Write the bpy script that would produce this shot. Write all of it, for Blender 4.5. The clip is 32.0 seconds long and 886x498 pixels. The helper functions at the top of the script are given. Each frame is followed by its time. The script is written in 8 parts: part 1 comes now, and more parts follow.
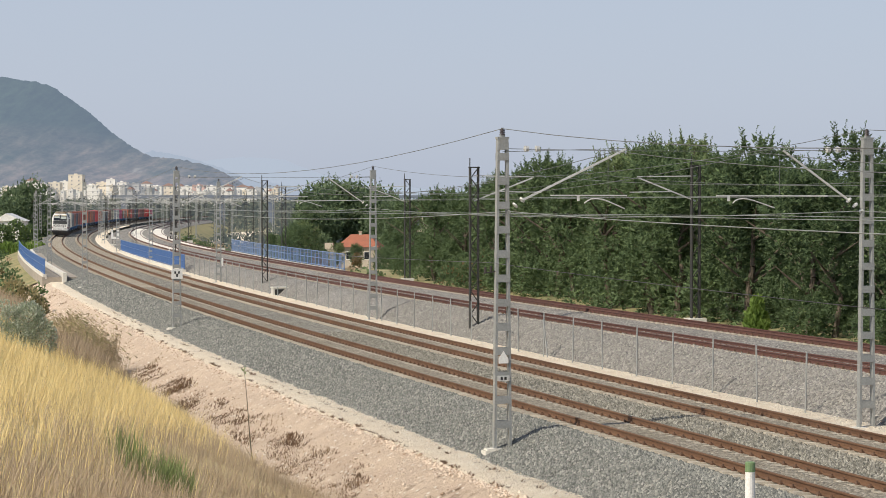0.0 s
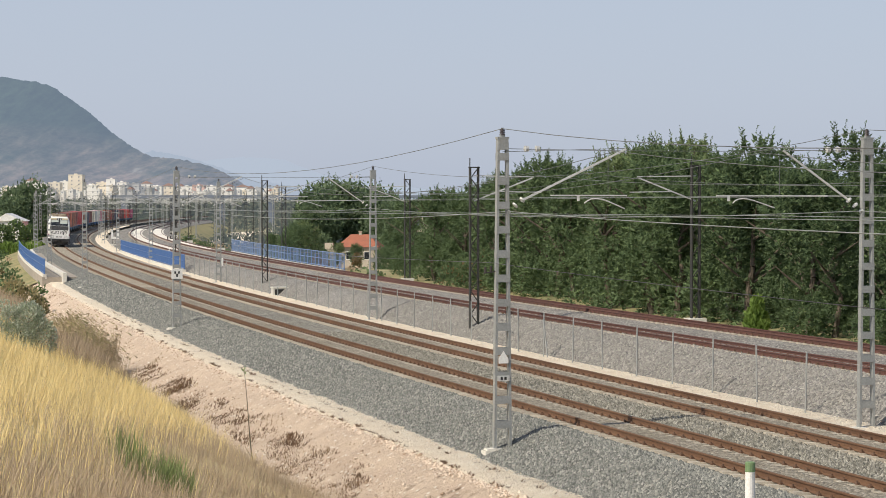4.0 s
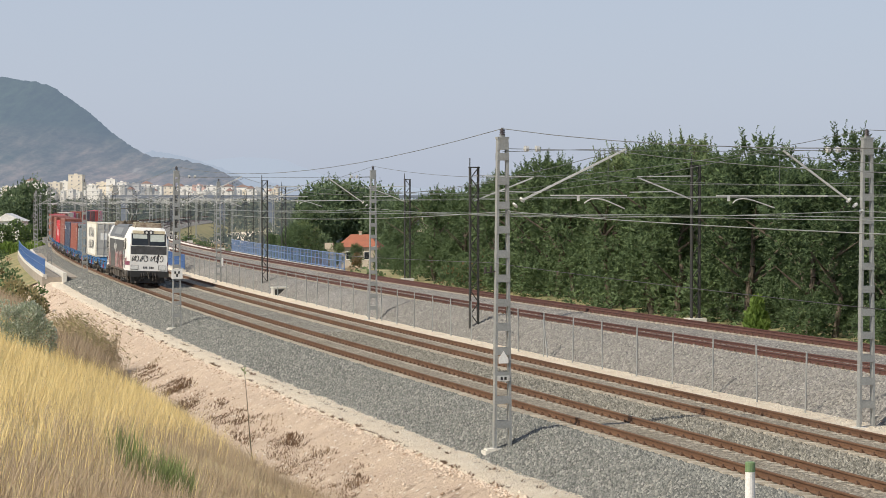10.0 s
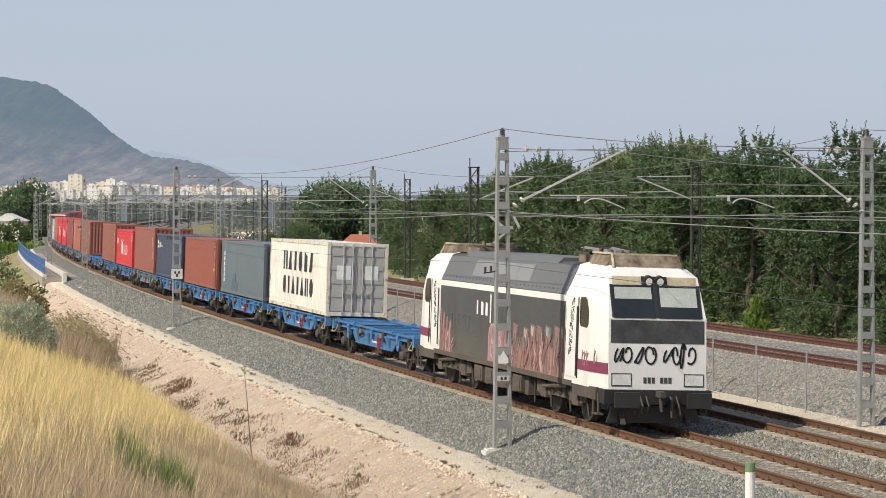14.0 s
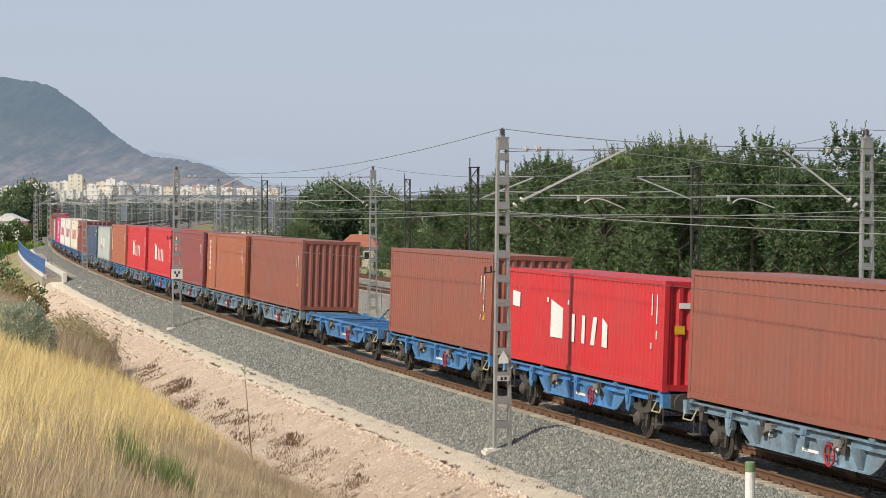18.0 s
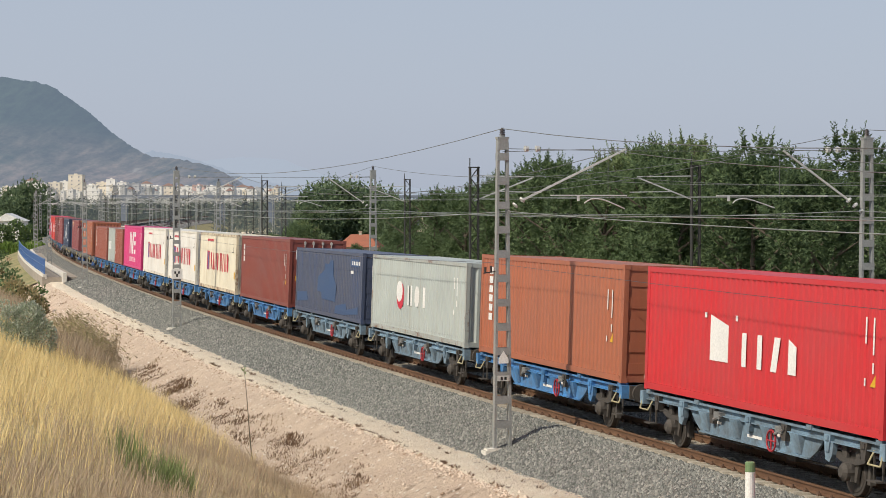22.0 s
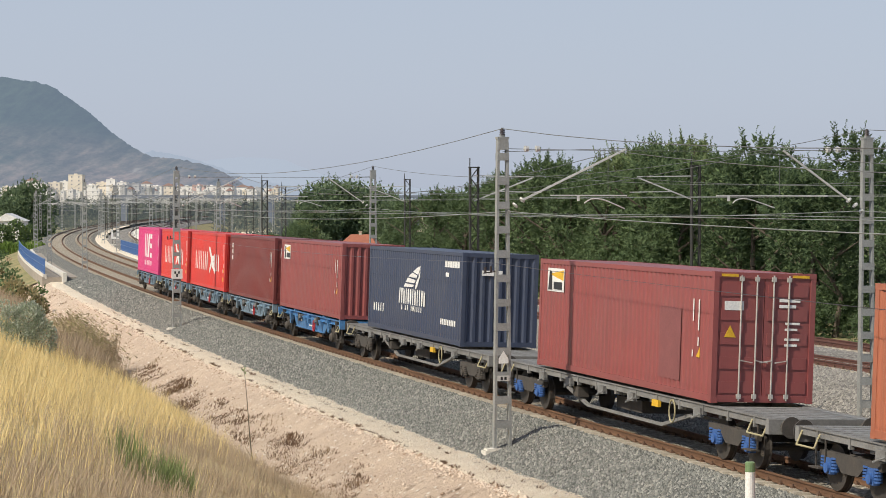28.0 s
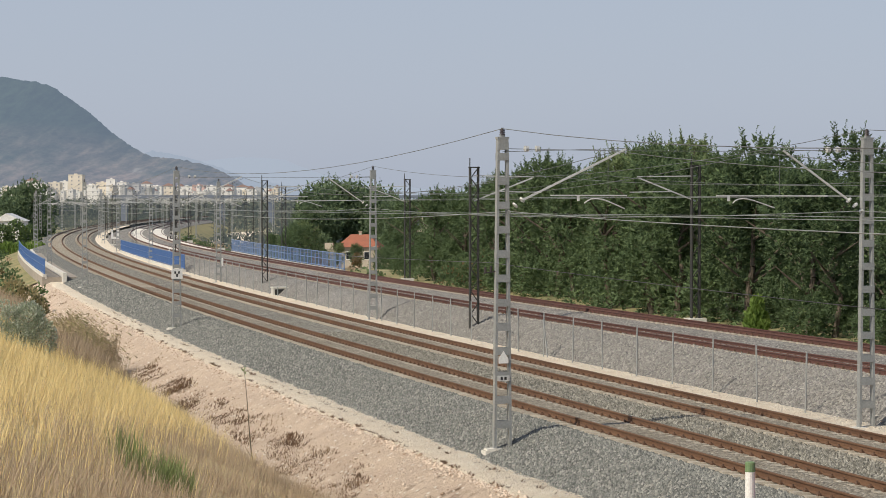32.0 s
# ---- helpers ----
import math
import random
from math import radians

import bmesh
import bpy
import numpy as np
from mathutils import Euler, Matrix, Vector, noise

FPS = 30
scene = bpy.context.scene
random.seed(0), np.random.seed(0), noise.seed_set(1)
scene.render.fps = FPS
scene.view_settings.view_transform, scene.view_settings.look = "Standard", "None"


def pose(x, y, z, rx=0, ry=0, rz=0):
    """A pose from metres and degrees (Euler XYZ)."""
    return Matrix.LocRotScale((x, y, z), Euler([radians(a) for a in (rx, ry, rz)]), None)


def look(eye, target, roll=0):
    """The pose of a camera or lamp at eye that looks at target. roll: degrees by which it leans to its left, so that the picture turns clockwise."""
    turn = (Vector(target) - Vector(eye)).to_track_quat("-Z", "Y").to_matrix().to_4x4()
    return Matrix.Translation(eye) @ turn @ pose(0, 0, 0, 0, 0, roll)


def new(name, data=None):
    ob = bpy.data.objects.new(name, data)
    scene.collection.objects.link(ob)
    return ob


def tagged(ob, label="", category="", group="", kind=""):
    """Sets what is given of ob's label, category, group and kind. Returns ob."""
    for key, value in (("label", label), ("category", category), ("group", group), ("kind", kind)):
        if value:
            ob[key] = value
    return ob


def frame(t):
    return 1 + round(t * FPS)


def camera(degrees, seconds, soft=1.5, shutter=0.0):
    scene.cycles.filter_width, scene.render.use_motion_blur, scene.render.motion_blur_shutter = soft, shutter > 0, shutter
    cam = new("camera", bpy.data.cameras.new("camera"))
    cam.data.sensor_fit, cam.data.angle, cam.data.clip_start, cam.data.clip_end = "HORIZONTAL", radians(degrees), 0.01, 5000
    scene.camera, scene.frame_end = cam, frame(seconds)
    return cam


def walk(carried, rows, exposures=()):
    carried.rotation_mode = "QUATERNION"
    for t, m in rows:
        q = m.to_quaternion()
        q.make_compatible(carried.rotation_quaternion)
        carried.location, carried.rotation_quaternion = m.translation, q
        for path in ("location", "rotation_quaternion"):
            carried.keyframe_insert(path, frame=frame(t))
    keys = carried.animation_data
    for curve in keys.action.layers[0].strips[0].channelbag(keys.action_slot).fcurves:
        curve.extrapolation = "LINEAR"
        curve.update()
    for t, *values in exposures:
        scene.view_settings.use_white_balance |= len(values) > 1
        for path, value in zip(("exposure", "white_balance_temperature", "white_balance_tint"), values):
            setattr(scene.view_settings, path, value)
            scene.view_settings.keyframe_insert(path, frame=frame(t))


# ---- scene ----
cam = camera(22.7, 32.0, soft=0.7, shutter=0.0)
EYE = (0.0, 0.0, 5.614)
AIM = (0.0, 100.0, 5.614 - 100.0 * math.tan(radians(1.141)))
walk(cam, [(0.0, look(EYE, AIM)), (32.0, look(EYE, AIM))],
     exposures=[(0, 0.06), (12, 0.06), (14, 0.06), (16.5, -0.02), (18, 0.05), (22, -0.08), (23, -0.15), (24, -0.12), (25, -0.28), (25.5, -0.36), (26.5, -0.22), (28, 0.02), (29, 0.0), (30, -0.07), (31, -0.22), (32, -0.12)])

# ---------------------------------------------------------------- world and sun
SUN_AZ = math.atan2(-0.61, -0.79)
SUN_EL = radians(44)
world = bpy.data.worlds.new("world")
scene.world = world
world.use_nodes = True
wn = world.node_tree.nodes
wl = world.node_tree.links
sky = wn.new("ShaderNodeTexSky")
sky.sky_type = "NISHITA"
sky.sun_disc = False
sky.sun_elevation = SUN_EL
sky.sun_rotation = math.pi / 2 - SUN_AZ
sky.dust_density = 2.0
sky.air_density = 1.0
sky.ozone_density = 1.5
bg = wn["Background"]
bg.inputs["Strength"].default_value = 0.10
veil = wn.new("ShaderNodeMix")
veil.data_type = "RGBA"
lift = wn.new("ShaderNodeTexCoord")
split = wn.new("ShaderNodeSeparateXYZ")
thin = wn.new("ShaderNodeMapRange")
thin.inputs["From Min"].default_value = 0.05
thin.inputs["From Max"].default_value = 0.75
thin.inputs["To Min"].default_value = 0.78
thin.inputs["To Max"].default_value = 0.10
wl.new(lift.outputs["Generated"], split.inputs["Vector"])
wl.new(split.outputs["Z"], thin.inputs["Value"])
wl.new(thin.outputs["Result"], veil.inputs[0])
veil.inputs[7].default_value = (5.2, 5.8, 7.1, 1)
wl.new(sky.outputs["Color"], veil.inputs[6])
wl.new(veil.outputs[2], bg.inputs["Color"])
sun = new("sun", bpy.data.lights.new("sun", "SUN"))
sun.data.energy = 4.7
sun.data.angle = radians(0.6)
sun.data.color = (1.0, 0.91, 0.76)
sd = Vector((math.cos(SUN_AZ) * math.cos(SUN_EL), math.sin(SUN_AZ) * math.cos(SUN_EL), math.sin(SUN_EL)))
sun.matrix_world = look(sd * 50, (0, 0, 0))


# ---------------------------------------------------------------- materials
def tree_of(name, rough=0.7, metal=0.0):
    m = bpy.data.materials.new(name)
    m.use_nodes = True
    n, l = m.node_tree.nodes, m.node_tree.links
    b = n["Principled BSDF"]
    b.inputs["Roughness"].default_value = rough
    b.inputs["Metallic"].default_value = metal
    return m, n, l, b


def coords(n, l, space="Object", scale=(1, 1, 1)):
    c = n.new("ShaderNodeTexCoord")
    mp = n.new("ShaderNodeMapping")
    mp.inputs["Scale"].default_value = scale
    l.new(c.outputs[space], mp.inputs["Vector"])
    return mp.outputs["Vector"]


def noise_fac(n, l, vec, scale, detail=4.0, rough=0.6, lo=0.35, hi=0.65):
    t = n.new("ShaderNodeTexNoise")
    t.inputs["Scale"].default_value = scale
    t.inputs["Detail"].default_value = detail
    t.inputs["Roughness"].default_value = rough
    l.new(vec, t.inputs["Vector"])
    r = n.new("ShaderNodeMapRange")
    r.inputs["From Min"].default_value = lo
    r.inputs["From Max"].default_value = hi
    l.new(t.outputs["Fac"], r.inputs["Value"])
    return r.outputs["Result"]


def mixc(n, l, fac, a, b, mode="MIX"):
    x = n.new("ShaderNodeMix")
    x.data_type = "RGBA"
    x.blend_type = mode
    for sock, v in ((x.inputs[0], fac), (x.inputs[6], a), (x.inputs[7], b)):
        if isinstance(v, (int, float)):
            sock.default_value = v
        elif isinstance(v, tuple):
            sock.default_value = (*v, 1) if len(v) == 3 else v
        else:
            l.new(v, sock)
    return x.outputs[2]


def bump(n, l, b, height, strength=0.3, dist=0.02):
    u = n.new("ShaderNodeBump")
    u.inputs["Strength"].default_value = strength
    u.inputs["Distance"].default_value = dist
    l.new(height, u.inputs["Height"])
    l.new(u.outputs["Normal"], b.inputs["Normal"])


def paint(name, col, col2=None, rough=0.5, metal=0.0, fine=25.0, coarse=1.2, amount=0.5, bumps=0.15, space="Object", stretch=(1, 1, 1), spread=0.0):
    """Worn paint, metal, plaster: two scales of variation and a fine relief."""
    m, n, l, b = tree_of(name, rough, metal)
    v = coords(n, l, space, stretch)
    col2 = col2 or tuple(c * 0.6 for c in col)
    f1 = noise_fac(n, l, v, coarse, 5, 0.65)
    f2 = noise_fac(n, l, v, fine, 3, 0.6)
    mul = n.new("ShaderNodeMath")
    mul.operation = "MULTIPLY"
    mul.inputs[1].default_value = amount
    l.new(f1, mul.inputs[0])
    c = mixc(n, l, mul.outputs[0], col, col2)
    c = mixc(n, l, f2, c, tuple(0.82 for _ in range(3)), "MULTIPLY")
    if spread:
        o = n.new("ShaderNodeObjectInfo")
        h = n.new("ShaderNodeHueSaturation")
        r = n.new("ShaderNodeMapRange")
        r.inputs["To Min"].default_value = 1 - spread
        r.inputs["To Max"].default_value = 1 + spread
        l.new(o.outputs["Random"], r.inputs["Value"])
        l.new(r.outputs["Result"], h.inputs["Value"])
        l.new(c, h.inputs["Color"])
        c = h.outputs["Color"]
    l.new(c, b.inputs["Base Color"])
    if bumps:
        bump(n, l, b, f2, bumps, 0.01)
    return m


def stones(name, dark, light, tint, scale=19.0, rough=0.9):
    """Crushed stone: each stone with its own grey and relief."""
    m, n, l, b = tree_of(name, rough)
    v = coords(n, l, "Object")
    vo = n.new("ShaderNodeTexVoronoi")
    vo.inputs["Scale"].default_value = scale
    l.new(v, vo.inputs["Vector"])
    sep = n.new("ShaderNodeSeparateColor")
    l.new(vo.outputs["Color"], sep.inputs["Color"])
    c = mixc(n, l, sep.outputs["Red"], dark, light)
    t2 = n.new("ShaderNodeMath")
    t2.operation = "GREATER_THAN"
    t2.inputs[1].default_value = 0.82
    l.new(sep.outputs["Green"], t2.inputs[0])
    c = mixc(n, l, t2.outputs[0], c, tint)
    big = noise_fac(n, l, v, 0.35, 5, 0.6)
    c = mixc(n, l, big, c, (0.8, 0.79, 0.77), "MULTIPLY")
    fine = noise_fac(n, l, v, 30, 3, 0.7, 0.3, 0.7)
    c = mixc(n, l, fine, c, (0.72, 0.72, 0.72), "MULTIPLY")
    l.new(c, b.inputs["Base Color"])
    inv = n.new("ShaderNodeMath")
    inv.operation = "MULTIPLY"
    inv.inputs[1].default_value = -1.0
    l.new(vo.outputs["Distance"], inv.inputs[0])
    bump(n, l, b, inv.outputs[0], 0.9, 0.06)
    return m


def leafy(name, c1, c2, c3, rough=0.6):
    """Leaves: each clump with its own green, with light through them."""
    m, n, l, b = tree_of(name, rough)
    g = n.new("ShaderNodeNewGeometry")
    v = coords(n, l, "Object")
    f = noise_fac(n, l, v, 0.5, 3, 0.6, 0.3, 0.7)
    clump = noise_fac(n, l, v, 1.5, 4, 0.65, 0.34, 0.66)
    tone = n.new("ShaderNodeMath")
    tone.operation = "MULTIPLY_ADD"
    tone.inputs[1].default_value = 0.45
    l.new(g.outputs["Random Per Island"], tone.inputs[0])
    part_ = n.new("ShaderNodeMath")
    part_.operation = "MULTIPLY"
    part_.inputs[1].default_value = 0.55
    l.new(clump, part_.inputs[0])
    l.new(part_.outputs[0], tone.inputs[2])
    c = mixc(n, l, tone.outputs[0], c1, c2)
    half = n.new("ShaderNodeMath")
    half.operation = "MULTIPLY"
    half.inputs[1].default_value = 0.6
    l.new(f, half.inputs[0])
    c = mixc(n, l, half.outputs[0], c, c3)
    l.new(c, b.inputs["Base Color"])
    b.inputs["Specular IOR Level"].default_value = 0.2
    tr = n.new("ShaderNodeBsdfTranslucent")
    l.new(c, tr.inputs["Color"])
    mx = n.new("ShaderNodeMixShader")
    mx.inputs[0].default_value = 0.35
    l.new(b.outputs[0], mx.inputs[1])
    l.new(tr.outputs[0], mx.inputs[2])
    l.new(mx.outputs[0], n["Material Output"].inputs["Surface"])
    return m


def distant_hazed(name, col, col2, haze, amount, scale=0.01):
    """Far surface with haze painted in: a haze-coloured glow mixed over its own colours."""
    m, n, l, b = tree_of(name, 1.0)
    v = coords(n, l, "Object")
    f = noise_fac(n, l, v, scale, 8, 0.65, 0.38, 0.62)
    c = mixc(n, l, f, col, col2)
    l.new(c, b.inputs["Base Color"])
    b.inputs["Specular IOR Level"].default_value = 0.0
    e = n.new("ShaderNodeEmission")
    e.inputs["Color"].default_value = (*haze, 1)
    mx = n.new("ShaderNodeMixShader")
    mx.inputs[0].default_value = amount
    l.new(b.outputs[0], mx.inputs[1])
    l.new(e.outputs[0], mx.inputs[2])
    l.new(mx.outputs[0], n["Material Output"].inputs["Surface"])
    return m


def earth(name, base, base2, patch, pebble, scale=1.0):
    """Sandy soil with brown eroded patches and scattered pebbles."""
    m, n, l, b = tree_of(name, 0.95)
    v = coords(n, l, "Object")
    c = mixc(n, l, noise_fac(n, l, v, 0.9 * scale, 6, 0.65), base, base2)
    pt = noise_fac(n, l, v, 0.42 * scale, 9, 0.72, 0.60, 0.68)
    c = mixc(n, l, pt, c, patch)
    c = mixc(n, l, noise_fac(n, l, v, 14 * scale, 4, 0.7, 0.3, 0.7), c, (0.84, 0.82, 0.80), "MULTIPLY")
    vo = n.new("ShaderNodeTexVoronoi")
    vo.inputs["Scale"].default_value = 7.0 * scale
    l.new(v, vo.inputs["Vector"])
    sep = n.new("ShaderNodeSeparateColor")
    l.new(vo.outputs["Color"], sep.inputs["Color"])
    k = n.new("ShaderNodeMath")
    k.operation = "GREATER_THAN"
    k.inputs[1].default_value = 0.8
    l.new(sep.outputs["Blue"], k.inputs[0])
    k2 = n.new("ShaderNodeMath")
    k2.operation = "LESS_THAN"
    k2.inputs[1].default_value = 0.33
    l.new(vo.outputs["Distance"], k2.inputs[0])
    k3 = n.new("ShaderNodeMath")
    k3.operation = "MULTIPLY"
    l.new(k.outputs[0], k3.inputs[0])
    l.new(k2.outputs[0], k3.inputs[1])
    c = mixc(n, l, k3.outputs[0], c, pebble)
    l.new(c, b.inputs["Base Color"])
    bump(n, l, b, noise_fac(n, l, v, 6 * scale, 8, 0.75, 0.2, 0.8), 0.9, 0.12)
    return m


def far_slope_hazed(name, wood, dry, haze, amount):
    """A far mountainside: woods above, dry slopes below, haze painted over both as a glow."""
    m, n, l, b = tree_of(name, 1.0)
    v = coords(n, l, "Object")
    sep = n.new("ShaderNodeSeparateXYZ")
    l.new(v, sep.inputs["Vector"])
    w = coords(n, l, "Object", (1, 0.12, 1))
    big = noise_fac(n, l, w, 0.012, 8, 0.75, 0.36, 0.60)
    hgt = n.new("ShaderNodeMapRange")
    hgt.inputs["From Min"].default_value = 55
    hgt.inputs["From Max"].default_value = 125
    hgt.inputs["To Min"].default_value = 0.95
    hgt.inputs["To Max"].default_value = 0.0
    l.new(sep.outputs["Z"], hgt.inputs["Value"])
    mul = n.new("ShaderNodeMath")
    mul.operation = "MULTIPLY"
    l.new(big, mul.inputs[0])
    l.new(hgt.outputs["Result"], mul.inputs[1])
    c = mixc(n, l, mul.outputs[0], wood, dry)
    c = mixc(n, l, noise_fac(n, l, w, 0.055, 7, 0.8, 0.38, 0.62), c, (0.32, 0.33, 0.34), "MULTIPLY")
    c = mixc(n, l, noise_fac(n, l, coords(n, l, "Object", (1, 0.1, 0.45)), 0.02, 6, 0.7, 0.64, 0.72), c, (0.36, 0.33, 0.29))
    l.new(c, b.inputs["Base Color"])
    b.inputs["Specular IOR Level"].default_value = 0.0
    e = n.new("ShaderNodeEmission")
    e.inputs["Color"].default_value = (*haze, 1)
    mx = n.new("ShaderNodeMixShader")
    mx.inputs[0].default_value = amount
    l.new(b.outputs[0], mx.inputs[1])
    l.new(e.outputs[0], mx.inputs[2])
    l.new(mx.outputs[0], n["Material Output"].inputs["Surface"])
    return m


# glow colour that paints haze onto the town, valley scrub and viaduct
HAZE_GLOW = (0.40, 0.47, 0.58)
def graffiti_wash(name, ground, pink, pale, top):
    """Dark paint whose lower part is sprayed over in pinkish strokes with an uneven upper edge."""
    m, n, l, b = tree_of(name, 0.55)
    v = coords(n, l, "Object")
    vs = coords(n, l, "Object", (1.0, 1.0, 0.45))
    sep = n.new("ShaderNodeSeparateXYZ")
    l.new(v, sep.inputs["Vector"])
    edge_ = n.new("ShaderNodeMapRange")
    edge_.inputs["From Min"].default_value = top - 0.9
    edge_.inputs["From Max"].default_value = top
    edge_.inputs["To Min"].default_value = 0.42
    edge_.inputs["To Max"].default_value = -0.35
    l.new(sep.outputs["Z"], edge_.inputs["Value"])
    t = n.new("ShaderNodeTexNoise")
    t.inputs["Scale"].default_value = 1.6
    t.inputs["Detail"].default_value = 7
    t.inputs["Roughness"].default_value = 0.7
    l.new(vs, t.inputs["Vector"])
    zones = []
    for mid, half in ((3.0, 3.0), (-5.8, 0.8)):
        off = n.new("ShaderNodeMath")
        off.operation = "SUBTRACT"
        off.inputs[1].default_value = mid
        l.new(sep.outputs["X"], off.inputs[0])
        ab = n.new("ShaderNodeMath")
        ab.operation = "ABSOLUTE"
        l.new(off.outputs[0], ab.inputs[0])
        z_ = n.new("ShaderNodeMapRange")
        z_.inputs["From Min"].default_value = half
        z_.inputs["From Max"].default_value = half + 0.7
        z_.inputs["To Min"].default_value = 0.12
        z_.inputs["To Max"].default_value = -0.55
        l.new(ab.outputs[0], z_.inputs["Value"])
        zones.append(z_.outputs["Result"])
    spread = n.new("ShaderNodeMath")
    spread.operation = "MAXIMUM"
    l.new(zones[0], spread.inputs[0])
    l.new(zones[1], spread.inputs[1])
    pre = n.new("ShaderNodeMath")
    pre.operation = "ADD"
    l.new(t.outputs["Fac"], pre.inputs[0])
    l.new(spread.outputs[0], pre.inputs[1])
    add = n.new("ShaderNodeMath")
    add.operation = "ADD"
    l.new(pre.outputs[0], add.inputs[0])
    l.new(edge_.outputs["Result"], add.inputs[1])
    mask = n.new("ShaderNodeMapRange")
    mask.inputs["From Min"].default_value = 0.50
    mask.inputs["From Max"].default_value = 0.66
    l.new(add.outputs[0], mask.inputs["Value"])
    wv = noise_fac(n, l, coords(n, l, "Object", (1.0, 1.0, 0.25)), 5.0, 5, 0.7, 0.42, 0.58)
    c2 = mixc(n, l, wv, pink, pale)
    low = n.new("ShaderNodeMapRange")
    low.inputs["From Min"].default_value = 2.1
    low.inputs["From Max"].default_value = 1.6
    low.inputs["To Max"].default_value = 0.55
    l.new(sep.outputs["Z"], low.inputs["Value"])
    base = mixc(n, l, low.outputs["Result"], ground, (0.125, 0.12, 0.098))
    base = mixc(n, l, noise_fac(n, l, vs, 0.9, 5, 0.6), base, (0.82, 0.82, 0.82), "MULTIPLY")
    c = mixc(n, l, mask.outputs["Result"], base, c2)
    c = mixc(n, l, noise_fac(n, l, v, 9, 4, 0.7, 0.3, 0.7), c, (0.75, 0.75, 0.75), "MULTIPLY")
    l.new(c, b.inputs["Base Color"])
    return m


M = {}
M["ballast"] = stones("grey_ballast", (0.11, 0.114, 0.107), (0.25, 0.254, 0.235), (0.34, 0.335, 0.30), 14.0)
M["ballast_far"] = stones("pale_ballast", (0.13, 0.125, 0.12), (0.36, 0.345, 0.32), (0.45, 0.43, 0.39), 15.0)
M["ballast_mid"] = stones("brownish_ballast", (0.12, 0.115, 0.098), (0.34, 0.325, 0.28), (0.45, 0.43, 0.37), 15.0)


def gravel(name, tones):
    """Loose crushed stones, each with its own tone."""
    m, n, l, b = tree_of(name, 0.95)
    g = n.new("ShaderNodeNewGeometry")
    ramp = n.new("ShaderNodeValToRGB")
    ramp.color_ramp.elements[0].color, ramp.color_ramp.elements[1].color = (*tones[0], 1), (*tones[-1], 1)
    for k, c in enumerate(tones[1:-1]):
        ramp.color_ramp.elements.new((k + 1) / (len(tones) - 1)).color = (*c, 1)
    l.new(g.outputs["Random Per Island"], ramp.inputs["Fac"])
    c = mixc(n, l, noise_fac(n, l, coords(n, l), 25, 3, 0.6, 0.3, 0.7), ramp.outputs["Color"], (0.78, 0.78, 0.77), "MULTIPLY")
    l.new(c, b.inputs["Base Color"])
    return m


M["gravel_grey"] = gravel("grey_gravel", ((0.10, 0.105, 0.10), (0.15, 0.155, 0.147), (0.195, 0.202, 0.188), (0.24, 0.245, 0.225), (0.36, 0.355, 0.325)))
M["gravel_brown"] = gravel("brownish_gravel", ((0.10, 0.094, 0.08), (0.16, 0.155, 0.13), (0.21, 0.20, 0.172), (0.255, 0.245, 0.21), (0.36, 0.345, 0.30)))
M["gravel_pale"] = gravel("pale_gravel", ((0.17, 0.165, 0.155), (0.215, 0.207, 0.194), (0.25, 0.242, 0.225), (0.285, 0.276, 0.255), (0.36, 0.345, 0.312)))
M["bed_dust"] = stones("dust_covered_ballast", (0.19, 0.165, 0.125), (0.37, 0.335, 0.265), (0.44, 0.40, 0.33), 14.0)
M["rail"] = paint("rusty_rail", (0.18, 0.098, 0.055), (0.11, 0.058, 0.033), 0.75, 0.2, 12, 0.6, 0.7)
M["rail_red"] = paint("red_rusty_rail", (0.125, 0.055, 0.043), (0.085, 0.04, 0.032), 0.8, 0.1, 12, 0.6, 0.7)
M["sleeper"] = paint("dusty_concrete", (0.46, 0.42, 0.35), (0.33, 0.28, 0.21), 0.9, 0, 20, 2.0, 0.7, spread=0.12)
M["clip"] = paint("rusty_clip", (0.14, 0.08, 0.05), None, 0.8)
M["concrete"] = paint("pale_concrete", (0.68, 0.66, 0.60), (0.5, 0.47, 0.42), 0.9, 0, 30, 1.5, 0.6)
M["galv"] = paint("galvanised_steel", (0.36, 0.37, 0.36), (0.26, 0.27, 0.26), 0.55, 0.3, 20, 1.0, 0.6)
M["galv_light"] = paint("pale_galvanised_steel", (0.66, 0.66, 0.63), (0.5, 0.5, 0.48), 0.5, 0.3, 20, 1.0, 0.5)
M["dark_steel"] = paint("dark_lattice_steel", (0.035, 0.037, 0.034), (0.055, 0.05, 0.042), 0.8, 0.2, 20, 1.0, 0.6)
M["wire"] = paint("wire", (0.20, 0.21, 0.20), None, 0.6, 0.3)
M["copper"] = paint("contact_wire", (0.34, 0.36, 0.33), None, 0.5, 0.4)
M["insulator"] = paint("insulator", (0.05, 0.04, 0.04), None, 0.3)
M["white"] = paint("white_enamel", (0.8, 0.8, 0.78), (0.65, 0.64, 0.6), 0.4)
M["black"] = paint("black_paint", (0.03, 0.03, 0.03), None, 0.5)
M["blue_rail"] = paint("blue_painted_steel", (0.075, 0.165, 0.40), (0.11, 0.19, 0.37), 0.5, 0.0, 20, 0.8, 0.7)
M["blue_pale"] = paint("faded_blue_painted_steel", (0.16, 0.25, 0.45), (0.22, 0.3, 0.45), 0.5, 0.0, 20, 0.8, 0.7)


